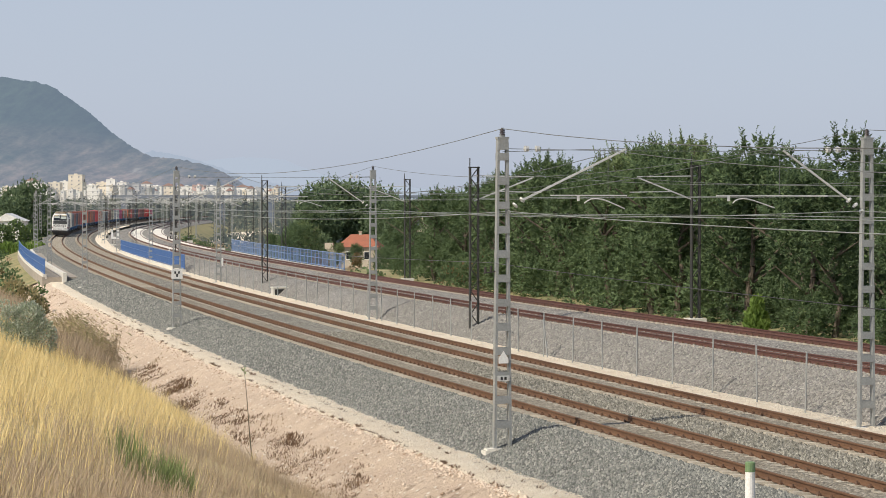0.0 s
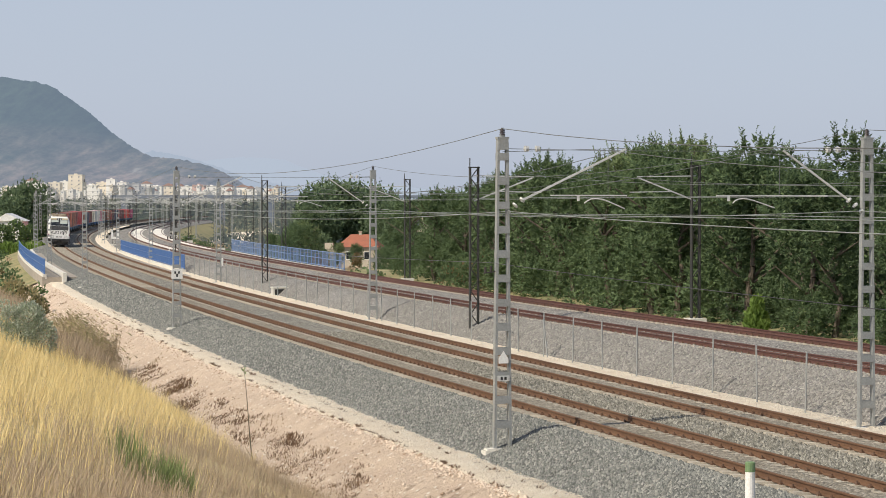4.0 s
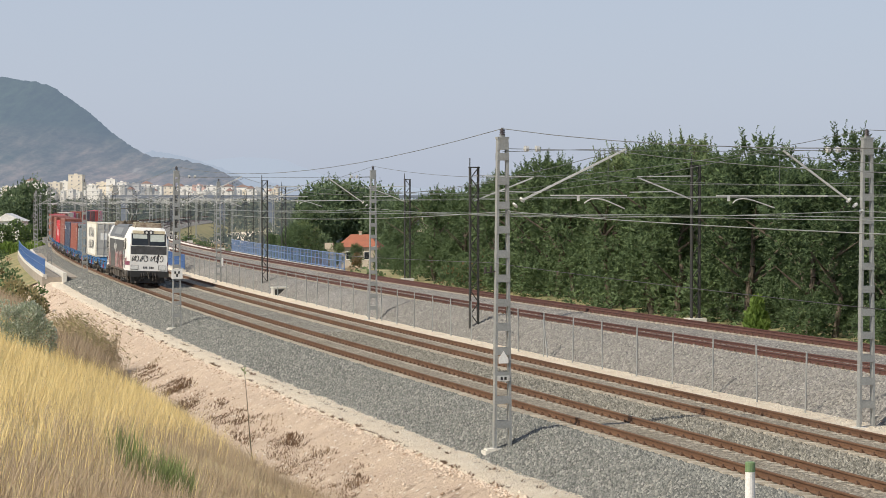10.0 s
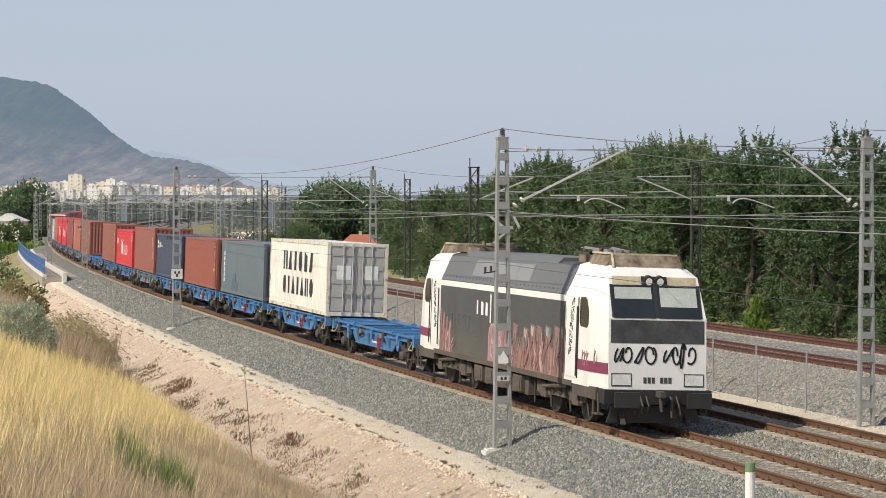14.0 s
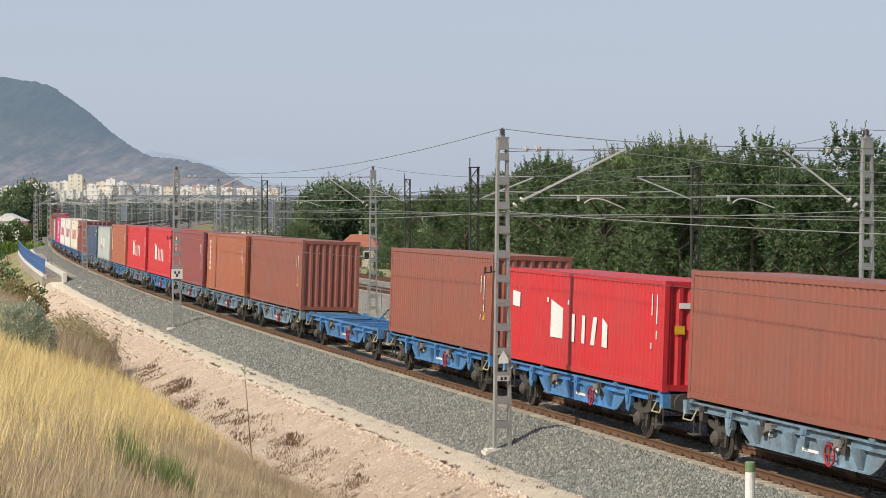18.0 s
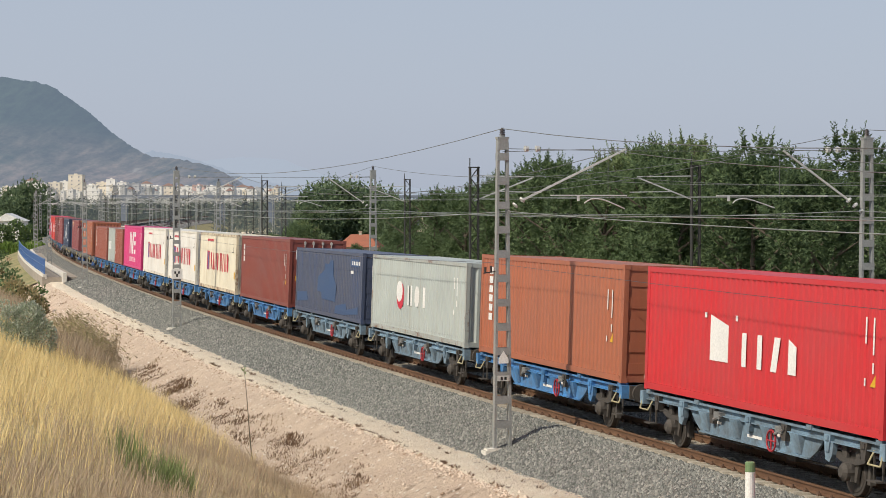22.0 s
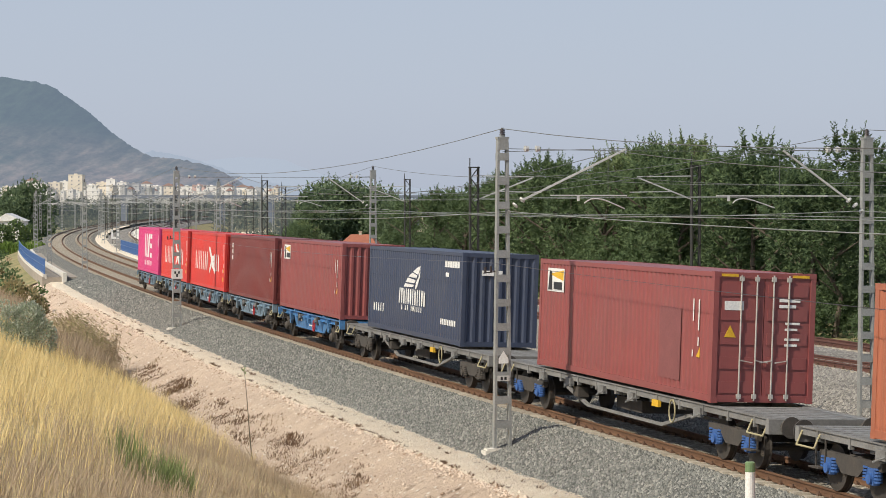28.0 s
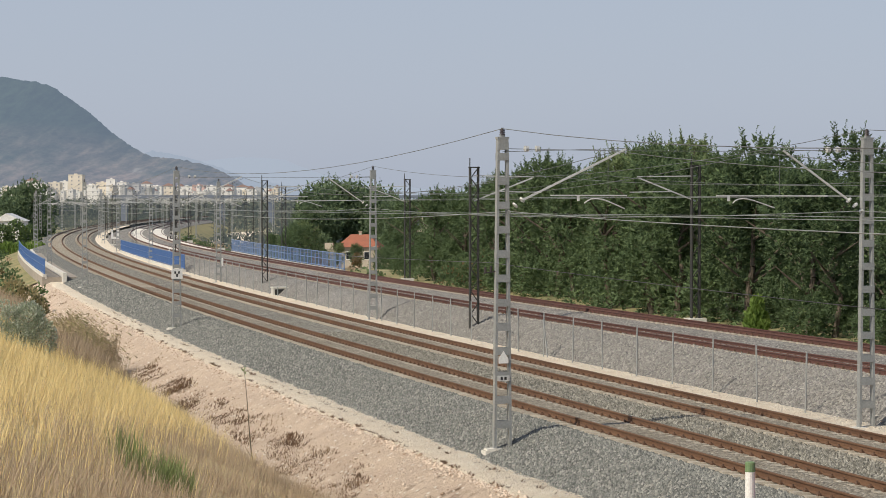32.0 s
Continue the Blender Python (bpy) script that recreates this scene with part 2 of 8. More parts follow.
# ---------------------------------------------------------------- mesh helpers
class Build:
    """Collects vertices and faces for one mesh."""

    def __init__(self):
        self.v, self.f, self.mi = [], [], []

    def face(self, pts, mi=0):
        i = len(self.v)
        self.v += [tuple(p) for p in pts]
        self.f.append(tuple(range(i, i + len(pts))))
        self.mi.append(mi)

    def box(self, x0, x1, y0, y1, z0, z1, mi=0):
        i = len(self.v)
        self.v += [(x, y, z) for z in (z0, z1) for x, y in ((x0, y0), (x1, y0), (x1, y1), (x0, y1))]
        for q in ((3, 2, 1, 0), (4, 5, 6, 7), (0, 1, 5, 4), (1, 2, 6, 5), (2, 3, 7, 6), (3, 0, 4, 7)):
            self.f.append(tuple(i + k for k in q))
            self.mi.append(mi)
        return self

    def beam(self, a, b, w, h=None, mi=0):
        """A square bar from a to b."""
        a, b = Vector(a), Vector(b)
        h = h or w
        d = (b - a).normalized()
        up = Vector((0, 0, 1)) if abs(d.z) < 0.95 else Vector((0, 1, 0))
        r = d.cross(up).normalized() * (w / 2)
        u = r.cross(d).normalized() * (h / 2)
        i = len(self.v)
        for p in (a, b):
            self.v += [tuple(p - r - u), tuple(p + r - u), tuple(p + r + u), tuple(p - r + u)]
        for q in ((3, 2, 1, 0), (4, 5, 6, 7), (0, 1, 5, 4), (1, 2, 6, 5), (2, 3, 7, 6), (3, 0, 4, 7)):
            self.f.append(tuple(i + k for k in q))
            self.mi.append(mi)
        return self

    def rod(self, a, b, r0, r1=None, seg=8, mi=0, caps=True):
        """A round, tapering bar from a to b."""
        a, b = Vector(a), Vector(b)
        r1 = r0 if r1 is None else r1
        d = (b - a).normalized()
        up = Vector((0, 0, 1)) if abs(d.z) < 0.95 else Vector((0, 1, 0))
        e1 = d.cross(up).normalized()
        e2 = e1.cross(d)
        i = len(self.v)
        for p, r in ((a, r0), (b, r1)):
            for k in range(seg):
                t = 2 * math.pi * k / seg
                self.v.append(tuple(p + e1 * (r * math.cos(t)) + e2 * (r * math.sin(t))))
        for k in range(seg):
            j = (k + 1) % seg
            self.f.append((i + k, i + j, i + seg + j, i + seg + k))
            self.mi.append(mi)
        if caps:
            self.f.append(tuple(i + k for k in reversed(range(seg))))
            self.f.append(tuple(i + seg + k for k in range(seg)))
            self.mi += [mi, mi]
        return self

    def prism(self, prof, x0, x1, mi=0):
        """A profile of (y, z) run along x, closed at both ends."""
        n = len(prof)
        i = len(self.v)
        self.v += [(x0, y, z) for y, z in prof] + [(x1, y, z) for y, z in prof]
        for k in range(n):
            j = (k + 1) % n
            self.f.append((i + k, i + j, i + n + j, i + n + k))
            self.mi.append(mi)
        self.f.append(tuple(i + k for k in reversed(range(n))))
        self.f.append(tuple(i + n + k for k in range(n)))
        self.mi += [mi, mi]
        return self

    def plate(self, prof, y0, y1, mi=0):
        """A profile of (x, z) run along y."""
        n = len(prof)
        i = len(self.v)
        self.v += [(x, y0, z) for x, z in prof] + [(x, y1, z) for x, z in prof]
        for k in range(n):
            j = (k + 1) % n
            self.f.append((i + k, i + n + k, i + n + j, i + j))
            self.mi.append(mi)
        self.f.append(tuple(i + k for k in range(n)))
        self.f.append(tuple(i + n + k for k in reversed(range(n))))
        self.mi += [mi, mi]
        return self

    def mesh(self, name, mats, smooth=False):
        me = bpy.data.meshes.new(name)
        me.from_pydata(self.v, [], self.f)
        mats = mats if isinstance(mats, (list, tuple)) else [mats]
        for m in mats:
            me.materials.append(m)
        if any(self.mi):
            me.polygons.foreach_set("material_index", self.mi)
        if smooth:
            me.polygons.foreach_set("use_smooth", [True] * len(self.f))
        me.update()
        return me


def part(name, b, material, parent=None, label="", smooth=False):
    """Links what b has collected, or a ready mesh, as one mesh object under a thing or a part."""
    me = b if isinstance(b, bpy.types.Mesh) else b.mesh(name, material, smooth)
    ob = new(name, me)
    if isinstance(b, bpy.types.Mesh) and material is not None:
        ob.material_slots[0].link = "OBJECT"
        ob.material_slots[0].material = material
    ob.parent = parent
    if label:
        ob["label"] = label
    return ob


def thing(name, label, category, group="", m=None, kind=""):
    ob = new(name)
    ob.empty_display_size = 0.2
    tagged(ob, label, category, group, kind)
    if m is not None:
        ob.matrix_basis = m
    return ob


# ---------------------------------------------------------------- the line of the railway
GAUGE = 1.735
CANT = 0.06
K_AT = (-60, 0, 60, 120, 180, 240, 300, 380, 480)
K_OF = (-0.000064, -0.000258, -0.000447, -0.000312, -0.000283, -0.000342, -0.000367, -0.000317, -0.000199)
LINE_S = np.arange(-620, 1100, 1.0)
_k = np.interp(LINE_S, K_AT, K_OF)
_th = np.cumsum(_k)
_i0 = int(np.argmin(abs(LINE_S)))
LINE_T = _th + 1.84616 - _th[_i0]
_x, _y = np.cumsum(np.cos(LINE_T)), np.cumsum(np.sin(LINE_T))
LINE_X, LINE_Y = _x + 6.265 - _x[_i0], _y + 51.367 - _y[_i0]


def at(s, o=0.0, z=0.0):
    """The place s metres along the line (away from the camera), o metres to its far side."""
    x, y, t = np.interp(s, LINE_S, LINE_X), np.interp(s, LINE_S, LINE_Y), np.interp(s, LINE_S, LINE_T)
    return Vector((x + math.sin(t) * o, y - math.cos(t) * o, z))


def heading(s):
    return float(np.interp(s, LINE_S, LINE_T))


def stand(s, o, z):
    """Pose whose x axis runs along the line away from the camera and whose y axis points to the near side."""
    return Matrix.Translation(at(s, o, z)) @ Matrix.Rotation(heading(s), 4, "Z")


def o3(s):
    return 10.555 - 0.713 * s / 100 + 0.372 * (s / 100) ** 2 + 0.86


def o4(s):
    return 14.883 - 0.785 * s / 100 + 0.36 * (s / 100) ** 2 + 0.86


TRACKS = ((lambda s: 0.0, 0.0, CANT), (lambda s: 4.243, 0.0, CANT), (o3, 0.66, 0.13), (o4, 0.66, 0.13))


def ribbon(name, prof, s0, s1, step, material, parent=None, label="", closed=False, smooth=True):
    """A strip along the line. prof(s) gives its section as (o, z)."""
    b = Build()
    ss = np.arange(s0, s1 + step / 2, step)
    n = len(prof(s0))
    for s in ss:
        for o, z in prof(float(s)):
            b.v.append(tuple(at(s, o, z)))
    for i in range(len(ss) - 1):
        for k in range(n if closed else n - 1):
            j = (k + 1) % n
            b.f.append((i * n + k, i * n + j, (i + 1) * n + j, (i + 1) * n + k))
            b.mi.append(0)
    if closed:
        b.f += [tuple(range(n)), tuple(reversed(range((len(ss) - 1) * n, len(ss) * n)))]
        b.mi += [0, 0]
    return part(name, b, material, parent, label, smooth)


def step_blend(x, a, b):
    t = min(1.0, max(0.0, (x - a) / (b - a)))
    return t * t * (3 - 2 * t)


# ---------------------------------------------------------------- ground, cutting, trackbed
M["soil"] = earth("pink_sandy_soil", (0.70, 0.575, 0.455), (0.565, 0.445, 0.345), (0.17, 0.11, 0.065), (0.8, 0.75, 0.67))
M["path"] = earth("pale_sand", (0.86, 0.78, 0.64), (0.76, 0.66, 0.52), (0.52, 0.43, 0.32), (0.8, 0.76, 0.68), 1.3)
M["dry_earth"] = paint("dry_grass_earth", (0.60, 0.48, 0.24), (0.46, 0.36, 0.18), 0.95, 0, 8, 0.4, 0.8, 0.5)
M["plain"] = paint("dry_valley_floor", (0.30, 0.26, 0.16), (0.16, 0.17, 0.095), 0.95, 0, 0.4, 0.03, 0.9, 0.0)


def cutting(s):
    """Section of the ground: the mound on the near side, its ditch, and the flat under the tracks."""
    k = 1 - step_blend(s, 70, 128)
    e = 1 - step_blend(s, 118, 150)
    n = lambda o, a: a * noise.noise((s * 0.35, o * 0.8, 0.0)) + 0.5 * a * noise.noise((s * 1.1, o * 2.0, 3.0))
    low = -3.4
    return [(-75, low), (-48, low + (4.4 - low) * k), (-30, low + (4.2 - low) * k), (-21, low + (4.0 - low) * k + n(-21, 0.1)),
            (-17.6, low + (2.9 - low) * k + n(-17, 0.15)), (-15.6, low + (1.95 - low) * k + n(-15, 0.15)), (-13.8, low + (1.3 - low) * k + n(-13, 0.15)),
            (-11.5, low + (0.25 - low) * k + n(-11, 0.15)), (-9.6, low + (-1.1 - low) * k + n(-9.6, 0.1))]


DITCH_O = (-9.6, -8.6, -7.9, -7.3, -6.9, -6.5, -6.1, -5.7, -5.3, -5.0)
DITCH_Z = (-1.1, -1.7, -2.0, -1.95, -1.75, -1.6, -1.35, -1.15, -0.95, -0.86)


def ditch(s):
    """Section of the eroded slope below the path."""
    e = 1 - step_blend(s, 108, 132)
    out = [(-9.6, cutting(s)[-1][1])]
    for o in np.arange(-9.3, -5.05, 0.24):
        bank = -0.86 + (o + 5.0) * 0.55
        z = bank + (float(np.interp(o, DITCH_O, DITCH_Z)) - bank) * e
        k = min(1.0, max(0.0, (-5.0 - o) / 0.8))
        q = noise.noise((s * 0.45, o * 0.9, 0.0)) * 0.10 + noise.noise((s * 1.3, o * 2.2, 4.0)) * 0.06 + noise.noise((s * 3.1, o * 4.5, 8.0)) * 0.06
        out.append((o, z + q * k))
    out.append((-5.0, -0.86))
    return out


ribbon("ground_mound", cutting, -560, 170, 1.0, M["dry_earth"])["kind"] = "structure"
ribbon("ground_ditch_behind", ditch, -560, -60, 5.0, M["soil"])["kind"] = "structure"
ribbon("ground_ditch", ditch, -60, 150, 0.3, M["soil"])["kind"] = "structure"
ribbon("pavement_path", lambda s: [(-5.15, -0.95), (-5.0 + 0.12 * noise.noise((s * 0.8, 0, 0)), -0.84), (-4.4, -0.80 + 0.03 * noise.noise((s, 1, 1))), (-3.4, -0.78)], -560, 140, 0.5, M["path"])["kind"] = "structure"


def edge(s, a, f=0.7):
    return a * noise.noise((s * f, 5.0, 0.0)) + 0.5 * a * noise.noise((s * f * 3.1, 9.0, 0.0))


# near trackbed: slope, shoulder, the space between the two tracks, far shoulder
ribbon("ballast_bed_near", lambda s: [(-4.05 + edge(s, 0.2), -0.84), (-3.0, -0.52 + edge(s, 0.04)), (-2.05, -0.2 + edge(s, 0.03)), (-1.55, -0.16), (-1.3, -0.18)], -600, 1080, 0.5, M["ballast"])["kind"] = "structure"
for nm_, o_ in (("ballast_bed_first_track", 0.0), ("ballast_bed_second_track", 4.243)):
    ribbon(nm_, lambda s, o_=o_: [(o_ - 1.3, -0.18), (o_ - 0.75, -0.185), (o_ + 0.75, -0.205), (o_ + 1.3, -0.23)], -600, 1080, 1.0, M["bed_dust"])["kind"] = "structure"
ribbon("ballast_bed_middle", lambda s: [(1.3, -0.23), (1.6, -0.2), (2.1, -0.17 + edge(s, 0.05)), (2.7, -0.18), (2.943, -0.18)], -600, 1080, 0.5, M["ballast_mid"])["kind"] = "structure"
ribbon("ballast_bed_edge", lambda s: [(5.543, -0.23), (5.8, -0.22), (6.25, -0.42 + edge(s, 0.04)), (6.5 + edge(s, 0.1), -0.5)], -600, 1080, 0.5, M["ballast_mid"])["kind"] = "structure"
ribbon("path_between_lines", lambda s: [(6.2, -0.55), (6.45, -0.44 + edge(s, 0.03)), (7.3, -0.36), (8.3, -0.36)], -600, 600, 2.0, M["path"])["kind"] = "structure"
# far trackbed, higher
ribbon("ballast_bed_far", lambda s: [(7.5 + edge(s, 0.14) + (o3(s) - 11) * 0.4, -0.38), (o3(s) - 3.0, 0.1 + edge(s, 0.06)), (o3(s) - 1.9, 0.5), (o3(s) - 1.3, 0.54), (o3(s) + 1.3, 0.46),
                                     (o3(s) + 1.9, 0.42), (o4(s) - 1.9, 0.52), (o4(s) - 1.3, 0.54), (o4(s) + 1.3, 0.44), (o4(s) + 1.8, 0.42), (o4(s) + 3.4, -0.25)], -600, 700, 0.5, M["ballast_far"])["kind"] = "structure"
M["verge"] = paint("dry_verge", (0.36, 0.30, 0.15), (0.16, 0.17, 0.07), 0.95, 0, 7, 0.25, 0.9, 0.5)
ribbon("ground_verge", lambda s: [(o4(s) + 2.6, -0.2), (o4(s) + 3.6, -0.05 + edge(s, 0.15)), (o4(s) + 6, 0.05), (o4(s) + 22, -0.3), (o4(s) + 50, -3.4)], -600, 140, 2.0, M["verge"])["kind"] = "structure"
M["dusty_bed"] = paint("pale_dusty_trackbed", (0.80, 0.77, 0.70), (0.68, 0.64, 0.56), 0.95, 0, 6, 0.5, 0.6, 0.0)
for nm_, fn_ in (("ballast_pale_third", o3), ("ballast_pale_fourth", o4)):
    tagged(ribbon(nm_, lambda s, fn_=fn_: [(fn_(s) - 1.25, 0.535), (fn_(s) - 0.7, 0.55), (fn_(s) + 0.7, 0.51), (fn_(s) + 1.25, 0.48)], 205, 430, 2.0, M["dusty_bed"]), "pale dusty ballast between the rails", "ballast", "", "structure")


def scatter_stones(name, label, material, section, s0, s1, o0, o1, spacing, size, seed):
    """Crushed stones strewn over a stretch of the trackbed, one rough lump each, sunk in the bed."""
    g = np.random.default_rng(seed)
    n = int((s1 - s0) * (o1 - o0) / spacing ** 2)
    ss = np.sort(s0 + (s1 - s0) * g.random(n))
    oo = o0 + (o1 - o0) * g.random(n)
    grid = np.arange(s0, s1 + 0.5, 0.5)
    zz = np.empty(n)
    cell = np.clip(((ss - s0) / 0.5).astype(int), 0, len(grid) - 1)
    for k in range(len(grid)):
        lo, hi = np.searchsorted(cell, k), np.searchsorted(cell, k + 1)
        prof = section(float(grid[k]))
        zz[lo:hi] = np.interp(oo[lo:hi], [p[0] for p in prof], [p[1] for p in prof])
    tt = np.interp(ss, LINE_S, LINE_T)
    px = np.interp(ss, LINE_S, LINE_X) + np.sin(tt) * oo
    py = np.interp(ss, LINE_S, LINE_Y) - np.cos(tt) * oo
    base = np.array(((1, 0.3, -0.55), (0.2, 1.0, -0.35), (-0.9, 0.5, -0.5), (-0.7, -0.8, -0.35), (0.5, -0.9, -0.5), (0.25, 0.1, 0.9)))
    spin = g.random(n) * 6.283
    r = size * (0.6 + 0.8 * g.random(n))
    v = base[None] * (0.7 + 0.6 * g.random((n, 6, 1))) * r[:, None, None]
    x = v[..., 0] * np.cos(spin)[:, None] - v[..., 1] * np.sin(spin)[:, None] + px[:, None]
    y = v[..., 0] * np.sin(spin)[:, None] + v[..., 1] * np.cos(spin)[:, None] + py[:, None]
    z = v[..., 2] * 0.85 + zz[:, None] + r[:, None] * 0.3
    verts = np.stack((x, y, z), -1).reshape(-1, 3)
    tri = np.array(((0, 1, 5), (1, 2, 5), (2, 3, 5), (3, 4, 5), (4, 0, 5)))
    faces = (tri[None] + 6 * np.arange(n)[:, None, None]).reshape(-1, 3)
    me = bpy.data.meshes.new(name)
    me.from_pydata(verts.tolist(), [], faces.tolist())
    me.materials.append(material)
    return tagged(part(name, me, None), label, "gravel", "", "stuff")


near_bed = lambda s: [(-4.05 + edge(s, 0.2), -0.84), (-3.0, -0.52 + edge(s, 0.04)), (-2.05, -0.2 + edge(s, 0.03)), (-1.55, -0.16), (-1.3, -0.18)]
mid_bed = lambda s: [(1.3, -0.23), (1.6, -0.2), (2.1, -0.17 + edge(s, 0.05)), (2.7, -0.18), (2.943, -0.18)]
far_bed = lambda s: [(7.5 + edge(s, 0.14) + (o3(s) - 11) * 0.4, -0.38), (o3(s) - 3.0, 0.1 + edge(s, 0.06)), (o3(s) - 1.9, 0.5), (o3(s) - 1.3, 0.54)]
scatter_stones("ballast_stones", "loose grey ballast stones on the near shoulder", M["gravel_grey"], near_bed, -16, 28, -4.1, -1.32, 0.068, 0.039, 1)
scatter_stones("ballast_stones", "loose grey ballast stones on the near shoulder", M["gravel_grey"], near_bed, 28, 78, -4.1, -1.32, 0.092, 0.05, 2)
scatter_stones("ballast_stones", "loose grey ballast stones on the near shoulder", M["gravel_grey"], near_bed, 78, 135, -4.1, -1.32, 0.13, 0.07, 5)
scatter_stones("ballast_stones", "loose brownish ballast stones between the tracks", M["gravel_brown"], mid_bed, -18, 50, 1.3, 2.94, 0.084, 0.043, 3)
scatter_stones("ballast_stones", "loose pale ballast stones on the far shoulder", M["gravel_pale"], far_bed, 2, 65, 7.6, 10.2, 0.1, 0.048, 4)
# embankment beyond the bridge
ribbon("ground_embankment_near", lambda s: [(-22, -3.6), (-12, -3.3), (-5.0, -0.9), (-3.2, -0.8)], 146, 1080, 4.0, M["verge"])["kind"] = "structure"
ribbon("ground_embankment_far", lambda s: [(o4(s) + 2.6, -0.25), (o4(s) + 4.6, -0.5), (o4(s) + 10, -3.4)], 128, 700, 4.0, M["verge"])["kind"] = "structure"

# the valley floor, one sheet to the horizon
gb = Build()
xs = [-4900, -2500, -1200, -600, -300, -150, -80, 0, 80, 150, 300, 600, 1200, 2500, 4900]
ys = [-4900, -2000, -700, -300, 0, 100, 200, 300, 420, 600, 800, 1000, 1300, 1700, 2300, 3000, 4900]
for yy in ys:
    for xx in xs:
        gb.v.append((xx, yy, -3.5 + 14 * step_blend(yy, 900, 2400)))
for j in range(len(ys) - 1):
    for i in range(len(xs) - 1):
        a = j * len(xs) + i
        gb.f.append((a, a + 1, a + len(xs) + 1, a + len(xs)))
        gb.mi.append(0)
tagged(part("ground", gb, M["plain"]), "dry valley floor with fields", "ground", "", "structure")


# ---------------------------------------------------------------- rails and sleepers
def rail_section(oc, z, w=0.074):
    """Flat-bottomed rail seen from its end, as (o, z), top at z."""
    h = w / 2
    return [(oc - 0.075, z - 0.172), (oc - 0.075, z - 0.158), (oc - 0.012, z - 0.135), (oc - 0.012, z - 0.045), (oc - h, z - 0.036), (oc - h, z - 0.006), (oc - h + 0.01, z),
            (oc + h - 0.01, z), (oc + h, z - 0.006), (oc + h, z - 0.036), (oc + 0.012, z - 0.045), (oc + 0.012, z - 0.135), (oc + 0.075, z - 0.158), (oc + 0.075, z - 0.172)]


for ti, (oc, tz, cant) in enumerate(TRACKS):
    tm = thing("railway_track", ("rusty rails on dusty concrete sleepers in grey ballast" if ti < 2 else "reddish rusty rails on concrete sleepers in pale ballast"), "railway track", "railway tracks", kind="structure")
    for side, sg in ((-1, 1), (1, -1)):
        def sec(s, oc=oc, tz=tz, cant=cant, side=side, sg=sg):
            return rail_section(oc(s) + side * GAUGE / 2, tz + sg * cant / 2)
        for s0, s1, st in ((-600, -40, 20), (-40, 700 if ti > 1 else 1080, 4)):
            ribbon("rail", sec, s0, s1, st, M["rail" if ti < 2 else "rail_red"], tm, closed=True, smooth=False)
    # sleepers: one tapered block of concrete each, with its clips
    sb = Build()
    for y0, y1, h0, h1 in ((-1.3, -0.55, 0.17, 0.17), (-0.55, 0.55, 0.05, 0.05), (0.55, 1.3, 0.17, 0.17)):
        sb.plate([(-0.14, -0.13), (0.14, -0.13), (0.10, 0.0 if abs(y0 + y1) > 0.5 else -0.03), (-0.10, 0.0 if abs(y0 + y1) > 0.5 else -0.03)], y0, y1)
    for sy in (-1, 1):
        for q in (-0.13, 0.13):
            y = sy * GAUGE / 2 + q
            sb.box(-0.06, 0.06, y - 0.035, y + 0.035, 0.0, 0.05, 1)
            sb.rod((0, y, 0.0), (0, y, 0.085), 0.022, seg=5, mi=1)
    sme = sb.mesh("sleeper", [M["sleeper"], M["clip"]])
    rest = Build()
    near_lo, near_hi = (-20, 108) if ti < 2 else (2, 84)
    tilt = math.asin(cant / GAUGE)
    for i, s in enumerate(np.arange(-60, 420 if ti < 2 else 360, 0.6)):
        m = stand(s, oc(s), tz - 0.172) @ Matrix.Rotation(tilt, 4, "X")
        if near_lo <= s <= near_hi:
            ob = part("sleeper", sme, None, tm)
            ob.matrix_basis = m
        else:
            k = len(rest.v)
            rest.v += [tuple(m @ Vector((x, y, z))) for z in (-0.12, 0.0) for x, y in ((-0.12, -1.3), (0.12, -1.3), (0.12, 1.3), (-0.12, 1.3))]
            for q in ((4, 5, 6, 7), (0, 1, 5, 4), (1, 2, 6, 5), (2, 3, 7, 6), (3, 0, 4, 7)):
                rest.f.append(tuple(k + w for w in q))
                rest.mi.append(0)
    ob = part("far_sleepers", rest, M["sleeper"], tm)
    ob["kind"] = "stuff"


